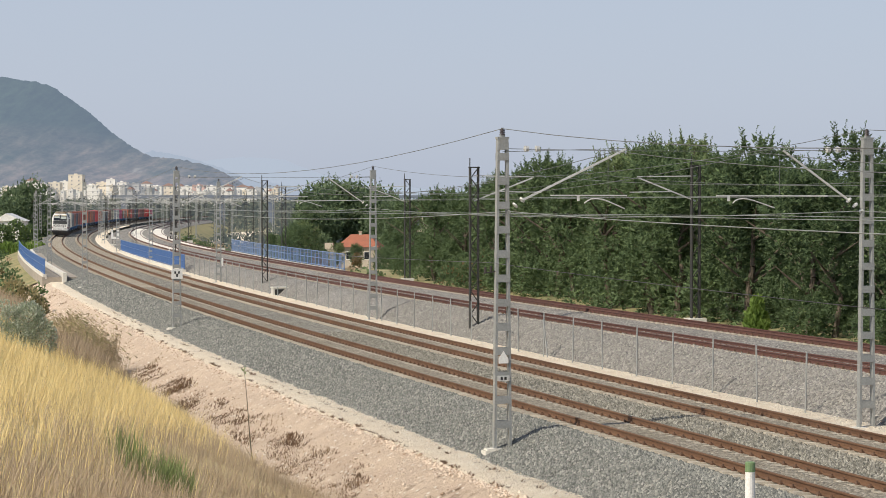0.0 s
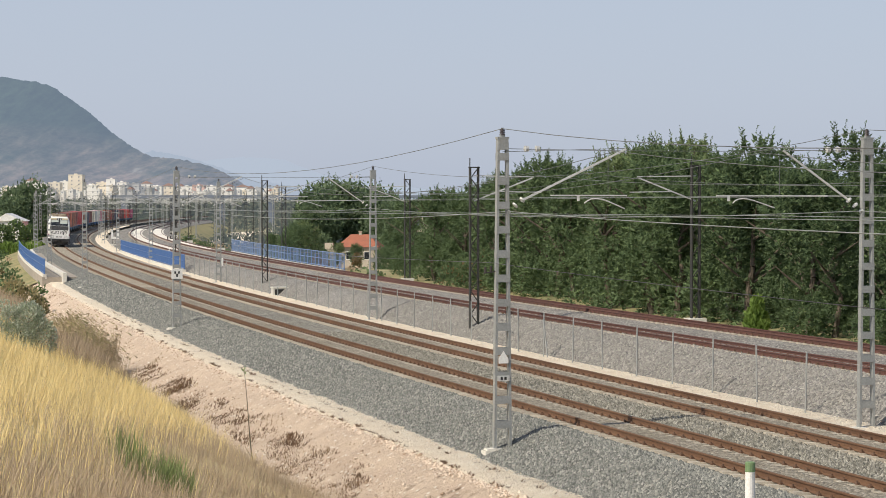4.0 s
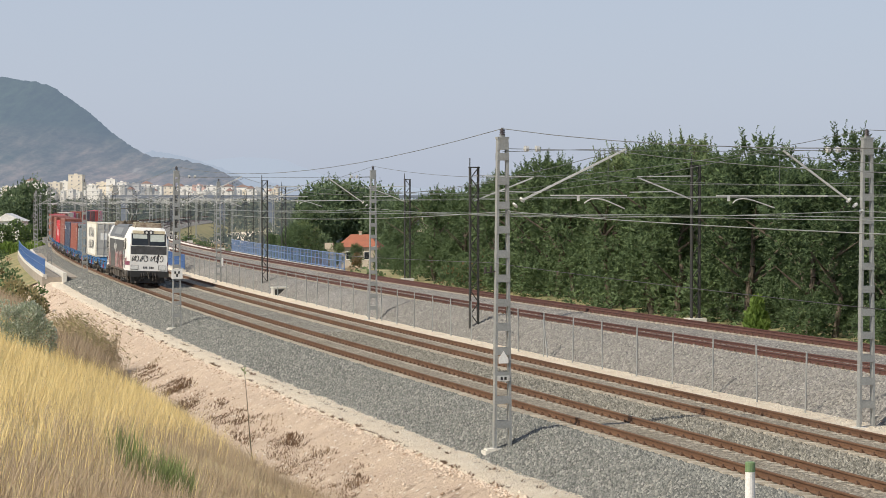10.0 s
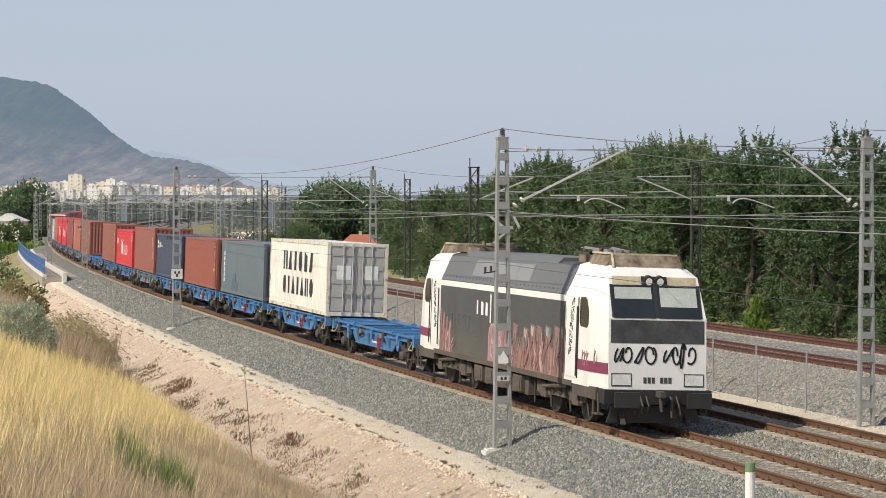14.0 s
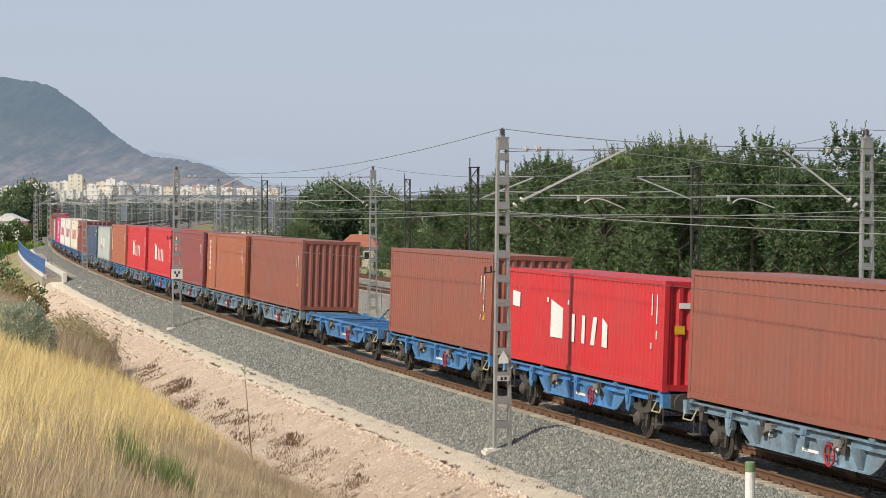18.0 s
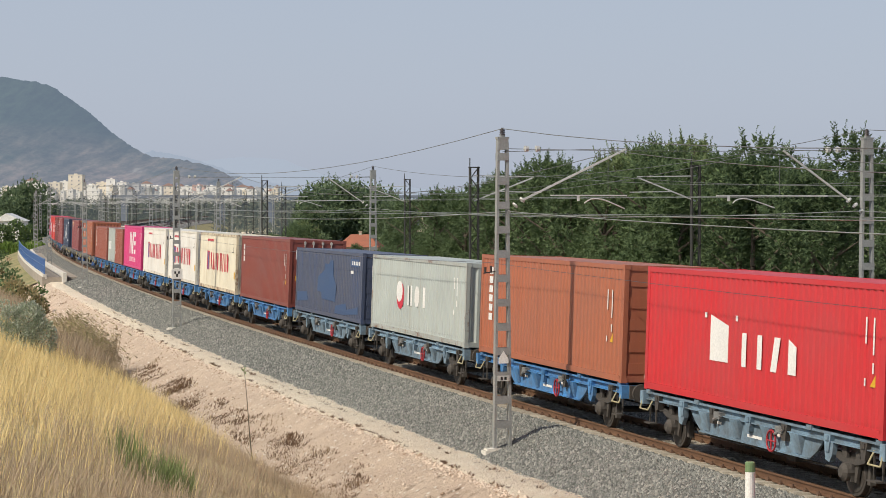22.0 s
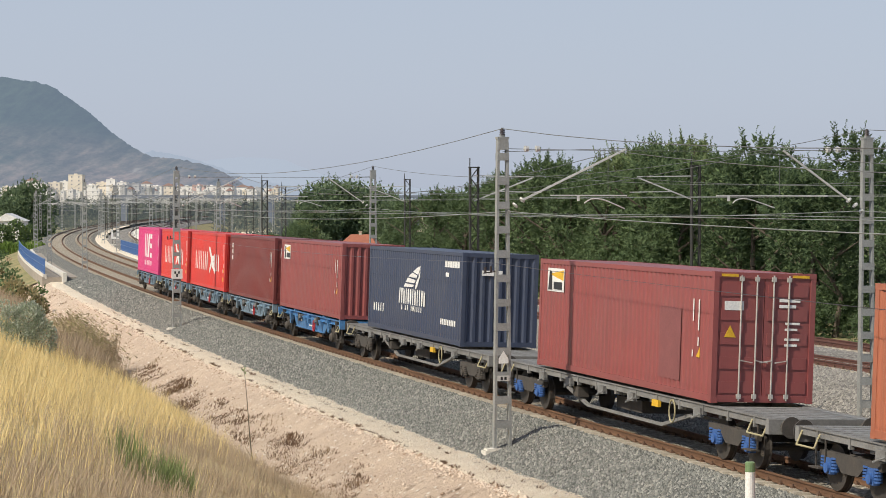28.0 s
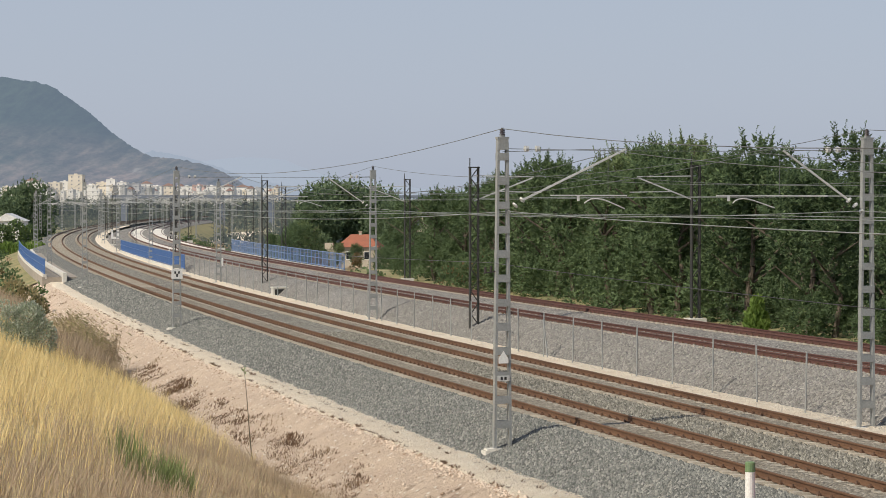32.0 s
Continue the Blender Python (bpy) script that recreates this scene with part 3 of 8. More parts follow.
# ---------------------------------------------------------------- masts and wires
def mast(s, o, zb, arm_to, top=7.52, label="grey steel catenary mast with batten plates on a concrete foot", group="catenary masts", signs=(), arm_z=5.3, arm=True, twist=0.0):
    """Mast of two channels with batten plates; its arm reaches arm_to metres across the line."""
    t = thing("catenary_mast", label, "mast", group, stand(s, o, zb) @ Matrix.Rotation(twist, 4, "Z"))
    h = top - zb
    for sx in (-1, 1):
        b = Build()
        w0, w1 = 0.205, 0.115
        k = 0.032
        i = len(b.v)
        x0, x1 = sx * w0, sx * w1
        b.v += [(-0.09, x0 - k, 0), (0.09, x0 - k, 0), (0.09, x0 + k, 0), (-0.09, x0 + k, 0), (-0.075, x1 - k, h - 0.3), (0.075, x1 - k, h - 0.3), (0.075, x1 + k, h - 0.3), (-0.075, x1 + k, h - 0.3)]
        for q in ((3, 2, 1, 0), (4, 5, 6, 7), (0, 1, 5, 4), (1, 2, 6, 5), (2, 3, 7, 6), (3, 0, 4, 7)):
            b.f.append(tuple(i + c for c in q))
            b.mi.append(0)
        part("upright", b, M["galv"], t)
    z = 0.55
    while z < h - 0.4:
        w = 0.205 - 0.09 * z / h
        for x in (-0.095, 0.085) if s < 180 else (-0.095,):
            part("batten_plate", Build().box(x, x + 0.01, -w - 0.03, w + 0.03, z, z + 0.19), M["galv"], t)
        z += 0.62
    part("cap", Build().box(-0.1, 0.1, -0.135, 0.135, h - 0.5, h - 0.22).box(-0.105, 0.105, -0.155, 0.155, h - 0.22, h - 0.17).box(-0.05, 0.05, -0.06, 0.06, h - 0.17, h - 0.1), M["galv"], t)
    ib = Build()
    for q in range(3):
        ib.rod((0, 0, h - 0.12 + q * 0.05), (0, 0, h - 0.08 + q * 0.05), 0.075, 0.06, 10)
    ib.rod((0, 0, h - 0.12), (0, 0, h + 0.06), 0.03)
    part("insulator", ib, M["insulator"], t, "dark ribbed insulator")
    part("foot", Build().box(-0.2, 0.2, -0.25, 0.5, -0.4, -0.02).box(-0.16, 0.16, 0.0, 0.44, -0.02, 0.03), M["concrete"], t, "pale concrete foot")
    if arm:
        sg = -1 if arm_to > o else 1
        d = abs(arm_to - o) * sg
        za = arm_z - zb
        b = Build().beam((0, 0.5 * sg, za + 0.42), (0, d * (1.03 if o < 0 else 0.84), za + 1.76), 0.05)
        part("cantilever", b, M["galv_light"], t, "pale slanting cantilever tube")
        b = Build()
        b.beam((0, d * 0.4, za + 0.56), (0, d * (1.04 if o < 0 else 1.5), za + 0.56), 0.034)
        q_ = d * (0.63 if o < 0 else 1.38)
        b.box(-0.02, 0.02, q_ - 0.03, q_ + 0.03, za + 0.42, za + 0.56)
        part("steady_arm_tube", b, M["galv_light"], t)
        b = Build()
        pts = [(0, d * k_, za + z_) for k_, z_ in ((0.68, 0.36), (0.705, 0.42), (0.735, 0.465), (0.78, 0.48), (0.83, 0.46), (0.88, 0.41), (1.02, 0.22)) if o < 0] or [(0, d * k_, za + z_) for k_, z_ in ((1.34, 0.36), (1.315, 0.43), (1.28, 0.47), (1.24, 0.485), (1.19, 0.47), (1.12, 0.42), (0.93, 0.24))]
        for p, q in zip(pts[:-1], pts[1:]):
            b.rod(p, q, 0.017)
        part("registration_arm", b, M["galv_light"], t)
        part("dropper", Build().rod((0, d * 0.88, za + 0.56), (0, d * 0.88, za + 1.58), 0.008, seg=5), M["wire"], t)
        b = Build()
        for q in range(3):
            p = Vector((0, 0.14 * sg, za + 0.16)).lerp(Vector((0, 0.56 * sg, za + 0.46)), 0.45 * q)
            b.rod(p, p + Vector((0, 0.03 * sg, 0.03)), 0.085, 0.085, 10)
        part("arm_insulator", b, M["galv_light"], t, "pale glass insulator")
        b = Build().beam((0, 0, h - 0.55), (0, d * (1.03 if o < 0 else 0.84), za + 1.78), 0.014)
        part("stay_wire", b, M["wire"], t)
    if o < 0:
        part("side_bracket", Build().beam((0, 0.12, 4.55), (0, 0.5, 4.5), 0.03).rod((0, 0.3, 4.52), (0, 0.3, 4.68), 0.032, seg=8).rod((0, 0.45, 4.5), (0, 0.45, 4.66), 0.032, seg=8), M["insulator"], t, "dark insulator on a side bracket")
    for kind_, z in signs:
        if kind_ == "tri":
            b = Build().prism([(-0.13, z), (0.13, z), (0.13, z + 0.12), (0.0, z + 0.32), (-0.13, z + 0.12)], -0.125, -0.11)
            part("warning_plate", b, M["white"], t, "white pointed warning plate")
        elif kind_ == "num":
            sgn = part("number_plate", Build().box(-0.125, -0.11, -0.16, 0.16, z, z + 0.14), M["galv_light"], t, "small number plate")
            part("plate_mark", Build().box(-0.13, -0.124, -0.08, -0.02, z + 0.03, z + 0.11).box(-0.13, -0.124, 0.02, 0.08, z + 0.03, z + 0.11), M["black"], sgn)
        elif kind_ == "square":
            sgn = part("signal_plate", Build().box(-0.14, -0.12, -0.28, 0.28, z, z + 0.5), M["white"], t, "square white plate with dark marks")
            part("plate_mark", Build().box(-0.146, -0.139, -0.14, -0.05, z + 0.26, z + 0.38).box(-0.146, -0.139, 0.05, 0.14, z + 0.26, z + 0.38).box(-0.146, -0.139, -0.05, 0.05, z + 0.1, z + 0.26), M["black"], sgn)
    return t


SPAN, SPAN_B, SPAN_OLD = 57.5, 58.0, 57.5
NEAR_O, MID_O = -3.25, 7.15
for k in range(-1, 9):
    mast(6.0 + SPAN * k, NEAR_O, -0.62, 0.0, signs=(("tri", 2.2), ("num", 1.75)) if k == 0 else (("square", 2.5),) if k == 1 else (), label="grey steel catenary mast standing at the foot of the ballast")
for k in range(-1, 9):
    mast(6.4 + SPAN_B * k, MID_O, -0.40, 4.243, top=7.6, label="grey steel catenary mast beside the wire fence")


def lattice_mast(s, o, zb, arm_to, top=7.5, arm=True):
    """Dark mast of two angles with crossed lacing."""
    t = thing("lattice_mast", "dark old lattice catenary mast on a white concrete block", "mast", "old lattice masts", stand(s, o, zb))
    h = top - zb
    for sx in (-1, 1):
        part("upright", Build().box(-0.12, 0.12, sx * 0.19 - 0.03, sx * 0.19 + 0.03, 0, h), M["dark_steel"], t)
    n = int(h / 0.5)
    for k in range(n):
        z0, z1 = h * k / n, h * (k + 1) / n
        a, b = (-0.19, 0.19) if k % 2 else (0.19, -0.19)
        part("lacing_bar", Build().beam((-0.12, a, z0), (-0.12, b, z1), 0.04), M["dark_steel"], t)
    part("head", Build().box(-0.12, 0.12, -0.24, 0.24, h - 0.05, h).rod((0, 0.2, h), (0, 0.2, h + 0.4), 0.025), M["dark_steel"], t)
    part("foot", Build().box(-0.42, 0.42, -0.4, 0.4, -0.3, 0.22), M["concrete"], t, "white concrete block")
    if arm:
        d = o - arm_to
        za = 5.75 - zb
        part("cantilever", Build().beam((0, 0, za + 0.05), (0, d * 0.95, za + 1.1), 0.06), M["galv_light"], t, "pale slanting cantilever tube")
        part("top_tube", Build().beam((0, 0, za + 1.2), (0, d * 0.98, za + 1.15), 0.045), M["galv_light"], t)
        part("steady_arm_tube", Build().beam((0, d * 0.4, za + 0.48), (0, d * 1.1, za + 0.45), 0.04), M["galv_light"], t)
    return t


for k in range(-1, 8):
    s = 48.5 + SPAN_OLD * k
    lattice_mast(s, 8.25, -0.35, o3(s), 7.35)
for k in range(-1, 8):
    s = 46.9 + SPAN_OLD * k
    lattice_mast(s, o4(s) + 2.9, 0.2, o4(s), 7.45)


yard_rng = random.Random(77)
for k in range(54):
    s = yard_rng.uniform(300, 980)
    o = yard_rng.choice((-4.0, 7.2, 13.0, 20.0, 27.0, 34.0)) + yard_rng.uniform(-0.6, 0.6)
    dark = yard_rng.random() < 0.45
    t = thing("catenary_mast", "far grey mast of the station yard", "mast", "yard masts", stand(s, o, -3.6 if o > 18 else -0.8))
    hh = yard_rng.uniform(8.0, 9.5) + (2.5 if o > 18 else 0)
    part("upright", Build().box(-0.1, 0.1, -0.17, -0.09, 0, hh).box(-0.1, 0.1, 0.09, 0.17, 0, hh), M["dark_steel" if dark else "galv"], t)
    b = Build()
    for q in range(12):
        b.box(-0.1, 0.1, -0.09, 0.09, 0.5 + q * hh / 13, 0.62 + q * hh / 13)
    part("batten_ladder", b, M["dark_steel" if dark else "galv"], t)
    sg = yard_rng.choice((-1, 1))
    part("cantilever", Build().beam((0, 0, hh - 2.0), (0, sg * 3.4, hh - 0.7), 0.06), M["galv_light"], t)
    part("top_tube", Build().beam((0, 0, hh - 0.9), (0, sg * 3.6, hh - 0.9), 0.045), M["galv_light"], t)


def wire(name, label, supports, sag, r, material, seg=14, group="overhead wires"):
    """A wire hung from point to point."""
    b = Build()
    pts = []
    for j, (a, c) in enumerate(zip(supports[:-1], supports[1:])):
        low = sag[min(j, len(sag) - 1)] if isinstance(sag, tuple) else sag
        for i in range(seg):
            u = i / seg
            p = a.lerp(c, u)
            p.z -= low * 4 * u * (1 - u)
            pts.append(p)
    pts.append(supports[-1])
    for i, p in enumerate(pts):
        d = (pts[min(i + 1, len(pts) - 1)] - pts[max(i - 1, 0)]).normalized()
        e1 = d.cross(Vector((0, 0, 1))).normalized() * r
        e2 = e1.cross(d).normalized() * r
        b.v += [tuple(p + e1), tuple(p + e2), tuple(p - e1), tuple(p - e2)]
    for i in range(len(pts) - 1):
        for q in range(4):
            w = (q + 1) % 4
            b.f.append((i * 4 + q, i * 4 + w, i * 4 + 4 + w, i * 4 + 4 + q))
            b.mi.append(0)
    return tagged(part(name, b, material), label, "wire", group)


near_s = [6.0 + SPAN * k for k in range(-2, 9)]
mid_s = [6.4 + SPAN_B * k for k in range(-2, 9)]
stag = lambda i: 0.2 if i % 2 else -0.2
wire("contact_wire", "taut contact wire over the near track", [at(s, stag(i), 5.33) for i, s in enumerate(near_s)], 0.03, 0.009, M["copper"])
wire("contact_wire", "taut contact wire over the second track", [at(s, 4.243 + stag(i), 5.33) for i, s in enumerate(mid_s)], 0.03, 0.009, M["copper"])
wire("messenger_wire", "sagging messenger wire over the near track", [at(s, stag(i), 7.0) for i, s in enumerate(near_s)], 1.0, 0.009, M["wire"])
wire("messenger_wire", "sagging messenger wire over the second track", [at(s, 4.243 + stag(i), 7.0) for i, s in enumerate(mid_s)], 1.0, 0.009, M["wire"])
wire("earth_wire", "earth wire on top of the near masts", [at(s, NEAR_O, 7.56) for s in near_s], (1.1, 1.1, 0.7), 0.009, M["wire"])
wire("earth_wire", "earth wire on top of the fence-side masts", [at(s, MID_O, 7.64) for s in mid_s], (0.9, 0.9, 0.9), 0.009, M["wire"])
wire("feeder_wire", "pale feeder wire along the near masts", [at(s, NEAR_O + 0.15, 5.45) for s in near_s], 0.35, 0.011, M["copper"])
wire("feeder_wire", "pale feeder wire along the fence-side masts", [at(s, MID_O - 0.2, 5.45) for s in mid_s], 0.3, 0.011, M["copper"])
wire("guard_wire", "thin dark guard wire on the side brackets of the near masts", [at(s, NEAR_O - 0.33, 4.15) for s in near_s], (0.24, 0.24, 0.24), 0.006, M["insulator"])
far_s = [48.5 + SPAN_OLD * k for k in range(-2, 8)]
wire("contact_wire", "contact wire over the third track", [at(s, o3(s) + stag(i), 5.95) for i, s in enumerate(far_s)], 0.03, 0.009, M["copper"])
wire("messenger_wire", "messenger wire over the third track", [at(s, o3(s) + stag(i), 7.0) for i, s in enumerate(far_s)], 0.7, 0.009, M["wire"])
wire("contact_wire", "contact wire over the fourth track", [at(s + 2, o4(s) + stag(i), 5.95) for i, s in enumerate(far_s)], 0.03, 0.009, M["copper"])
wire("messenger_wire", "messenger wire over the fourth track", [at(s + 2, o4(s) + stag(i), 7.0) for i, s in enumerate(far_s)], 0.7, 0.009, M["wire"])

for k in range(0, 6):
    a, c = at(6.0 + SPAN * k, NEAR_O + 0.15, 7.05), at(6.4 + SPAN_B * k, MID_O - 0.15, 7.1)
    cs = wire("cross_span_wire", "thin wire spanning across both tracks between two masts", [a, c], 0.05, 0.008, M["wire"])
    for u in (0.05, 0.08, 0.90, 0.93):
        p = a.lerp(c, u)
        d = (c - a).normalized()
        ib = Build().rod(p - d * 0.05, p + d * 0.05, 0.085, 0.07, 10)
        part("glass_insulator", ib, M["galv_light"], cs, "pale glass insulator")

# ---------------------------------------------------------------- fence, rails of the bridge, markers
FENCE_O = 7.3
fs = [-7.0 + 3.5 * k for k in range(0, 44)]
fence = thing("wire_fence", "low grey fence of thin steel posts and wires", "fence")
for s in fs:
    ob = part("post", Build().rod((0, 0, 0), (0, 0, 1.75), 0.028, seg=6), M["galv"], fence)
    ob.matrix_basis = stand(s, FENCE_O + 0.25 * noise.noise((s, 0, 0)) * 0.3, -0.38) @ pose(0, 0, 0, random.uniform(-1.5, 1.5), random.uniform(-1.5, 1.5), 0)
for z in (0.1, 0.9, 1.2):
    b = Build()
    for a, c in zip(fs[:-1], fs[1:]):
        b.rod(at(a, FENCE_O, z), at(c, FENCE_O, z), 0.0018, seg=3, caps=False)
    part("strand", b, M["wire"], fence)
st = thing("leaning_stake", "bent fence stake leaning beside a post", "stake", m=stand(34.5, FENCE_O, -0.38))
part("stake", Build().rod((0, 0, 0), (0.25, 0.1, 1.5), 0.03, seg=6), M["galv"], st)


def railing(name, label, s0, s1, o, z, h, material, step=2.0, mesh_fill=True, kerb=True, gap=0.16):
    t = thing(name, label, "railing", "bridge railings")
    oo = o if callable(o) else (lambda s: o)
    n = int((s1 - s0) / step)
    for i in range(n + 1):
        s = s0 + (s1 - s0) * i / n
        ob = part("post", Build().box(-0.04, 0.04, -0.04, 0.04, 0, h), material, t)
        ob.matrix_basis = stand(s, oo(s), z)
    for zz in (h, h * 0.55, 0.12):
        for i in range(n):
            a, c = s0 + (s1 - s0) * i / n, s0 + (s1 - s0) * (i + 1) / n
            part("rail_bar", Build().beam(at(a, oo(a), z + zz), at(c, oo(c), z + zz), 0.06), material, t)
    if mesh_fill:
        b = Build()
        q = s0
        while q < s1:
            b.beam(at(q, oo(q), z + 0.1), at(q, oo(q), z + h), 0.035)
            q += gap
        ob = part("bar_infill", b, material, t)
        ob["kind"] = "stuff"
    if kerb:
        b = Build()
        for i in range(n):
            a, c = s0 + (s1 - s0) * i / n, s0 + (s1 - s0) * (i + 1) / n
            b.beam(at(a, oo(a), z - 0.2), at(c, oo(c), z - 0.2), 0.3, 0.4)
        tagged(part("bridge_kerb", b, M["concrete"]), "pale concrete bridge edge", "kerb", "", "structure")
    return t


railing("bridge_railing", "bright blue steel railing on the near bridge edge", 138, 236, -5.4, -0.15, 1.25, M["blue_rail"])
railing("bridge_railing", "bright blue steel railing between the two lines", 148, 234, 7.3, -0.1, 1.3, M["blue_rail"])
railing("bridge_railing", "faded blue steel railing beside the far line", 127, 204, lambda s: o4(s) + 2.6, 0.35, 1.3, M["blue_pale"], gap=0.55)
tagged(ribbon("parapet", lambda s: [(-4.0, -0.8), (-4.0, 0.0), (-3.7, 0.0), (-3.7, -0.8)], 136, 236, 4, M["concrete"], closed=True, smooth=False), "low pale concrete kerb wall beside the ballast", "wall", "", "structure")
M["deck"] = paint("dusty_bridge_deck", (0.36, 0.32, 0.27), (0.26, 0.23, 0.20), 0.95, 0, 6, 0.5, 0.7)
tagged(ribbon("bridge_deck", lambda s: [(-5.6, -1.6), (-5.6, -0.4), (-3.7, -0.4), (18.5, -0.4), (18.5, -1.6)], 138, 236, 4, M["deck"], closed=True, smooth=False), "concrete railway bridge deck", "bridge", "", "structure")

cb = thing("cable_box", "pale concrete cable box beside the fence", "box", m=stand(96.5, 7.75, -0.4))
part("box", Build().box(-0.45, 0.45, -0.5, 0.5, 0, 0.5), M["concrete"], cb)
part("lid", Build().box(-0.5, 0.5, -0.55, 0.55, 0.5, 0.58), M["concrete"], cb)
part("door", Build().box(-0.47, -0.45, -0.4, 0.4, 0.06, 0.44), M["dark_steel"], cb, "dark steel door")
wp = thing("white_post", "short white post on the far ballast slope", "post", m=stand(136, 9.2, -0.1))
part("shaft", Build().rod((0, 0, -0.3), (0, 0, 1.2), 0.09, seg=10), M["white"], wp)
part("cap", Build().rod((0, 0, 1.2), (0, 0, 1.25), 0.1, 0.06, seg=10), M["white"], wp)
us = thing("track_sign", "white open-topped sign on a thin pole", "sign", m=stand(262, 7.8, -0.4))
part("pole", Build().rod((0, 0, 0), (0, 0, 1.6), 0.04, seg=8), M["galv"], us)
part("plate", Build().box(-0.05, 0.0, -0.55, -0.25, 1.5, 2.6).box(-0.05, 0.0, 0.25, 0.55, 1.5, 2.6).box(-0.05, 0.0, -0.55, 0.55, 1.3, 1.6), M["white"], us, "white plate")
gs = thing("ground_sign", "small white triangular sign on a low stand", "sign", m=stand(180, 9.0, 0.1))
part("stand", Build().rod((0, 0, -0.3), (0, 0, 0.5), 0.04, seg=8), M["galv"], gs)
part("plate", Build().prism([(-0.32, 0.4), (0.32, 0.4), (0.0, 1.0)], -0.06, -0.03), M["white"], gs, "white triangular plate")
mp = thing("marker_post", "white marker post with a green cap", "post", m=stand(-11.5, -4.1, -0.85))
part("shaft", Build().rod((0, 0, 0), (0, 0, 1.72), 0.09, seg=14), M["white"], mp, smooth=False)
M["green_cap"] = paint("faded_green_paint", (0.13, 0.22, 0.10), (0.2, 0.27, 0.14), 0.6)
part("cap", Build().rod((0, 0, 1.72), (0, 0, 1.88), 0.093, seg=14).rod((0, 0, 1.88), (0, 0, 1.90), 0.093, 0.07, seg=14), M["green_cap"], mp, "faded green cap")


# ---------------------------------------------------------------- the train
T_AT = (0, 9, 13, 14.5, 17, 19, 20, 22, 24, 26.5, 28, 30, 32)
V_OF = (25.127, 25.33, 25.59, 26.054, 26.399, 26.616, 26.858, 27.135, 27.497, 27.897, 28.215, 28.455, 28.688)
_tg = np.arange(0, 32.01, 0.05)
_vg = np.interp(_tg, T_AT, V_OF)
_cg = np.concatenate([[0], np.cumsum((_vg[1:] + _vg[:-1]) / 2 * 0.05)])
_cg = _cg - np.interp(19, _tg, _cg)


def ride(u, t, base=5.0, z=0.0):
    """Where a vehicle that stands at u on the line at 19 s stands at t, its x axis in the direction of travel."""
    s = u - float(np.interp(t, _tg, _cg))
    a, b = at(s + base), at(s - base)
    mid = (a + b) / 2
    d = (b - a).normalized()
    left = Vector((-d.y, d.x, 0))
    m = Matrix((d, left, (0, 0, 1))).transposed().to_4x4()
    roll = -math.asin(CANT / GAUGE)
    return Matrix.Translation(mid) @ m @ Matrix.Rotation(roll, 4, "X") @ Matrix.Translation((0, 0, z))


RIDES = []
DECK = 1.225


def steel(name, col, dirt=None, amount=0.45, rough=0.45, fine=3.5, rusty=0.66):
    """Painted container steel: faded, with rain streaks and rust."""
    m, n, l, b = tree_of(name, rough)
    v = coords(n, l, "Object")
    vs = coords(n, l, "Object", (1, 1, 0.08))
    fade = noise_fac(n, l, v, 0.35, 4, 0.6)
    streak = noise_fac(n, l, vs, fine, 5, 0.7, 0.5, 0.75)
    rust = noise_fac(n, l, v, 2.2, 8, 0.75, rusty, rusty + 0.08)
    c = mixc(n, l, fade, col, tuple(min(1, x * 0.82 + 0.02) for x in col))
    k = n.new("ShaderNodeMath")
    k.operation = "MULTIPLY"
    k.inputs[1].default_value = amount
    l.new(streak, k.inputs[0])
    c = mixc(n, l, k.outputs[0], c, dirt or tuple(x * 0.55 + 0.02 for x in col))
    k2 = n.new("ShaderNodeMath")
    k2.operation = "MULTIPLY"
    k2.inputs[1].default_value = amount
    l.new(rust, k2.inputs[0])
    c = mixc(n, l, k2.outputs[0], c, (0.16, 0.07, 0.04))
    l.new(c, b.inputs["Base Color"])
    bump(n, l, b, fade, 0.1, 0.02)
    return m


C = {
    "cream": steel("cream_container_paint", (0.72, 0.71, 0.65), (0.40, 0.29, 0.18), 0.5, fine=7),
    "slate": steel("slate_container_paint", (0.115, 0.15, 0.175), (0.20, 0.20, 0.19), 0.5),
    "brick": steel("brick_container_paint", (0.275, 0.075, 0.046)),
    "brown": steel("brown_container_paint", (0.26, 0.085, 0.058)),
    "orange": steel("orange_brick_container_paint", (0.36, 0.115, 0.06)),
    "maroon": steel("reddish_maroon_container_paint", (0.212, 0.05, 0.037)),
    "wine": steel("dark_wine_container_paint", (0.165, 0.031, 0.028)),
    "rose": steel("faded_maroon_container_paint", (0.25, 0.062, 0.06)),
    "navy": steel("navy_container_paint", (0.036, 0.05, 0.092)),
    "patchy": steel("patchy_navy_container_paint", (0.06, 0.075, 0.125), (0.035, 0.075, 0.19), 0.5),
    "red": steel("red_container_paint", (0.52, 0.022, 0.03), None, 0.2),
    "pale": steel("pale_grey_container_paint", (0.40, 0.445, 0.43), (0.28, 0.25, 0.2)),
    "white": steel("white_container_paint", (0.71, 0.70, 0.66), (0.42, 0.33, 0.22), 0.55, fine=8),
    "ivory": steel("ivory_container_paint", (0.70, 0.66, 0.53), (0.42, 0.3, 0.17), 0.6, fine=8),
    "pink": steel("magenta_container_paint", (0.58, 0.035, 0.18), None, 0.12),
    "vermilion": steel("vermilion_container_paint", (0.58, 0.036, 0.028), None, 0.12),
}
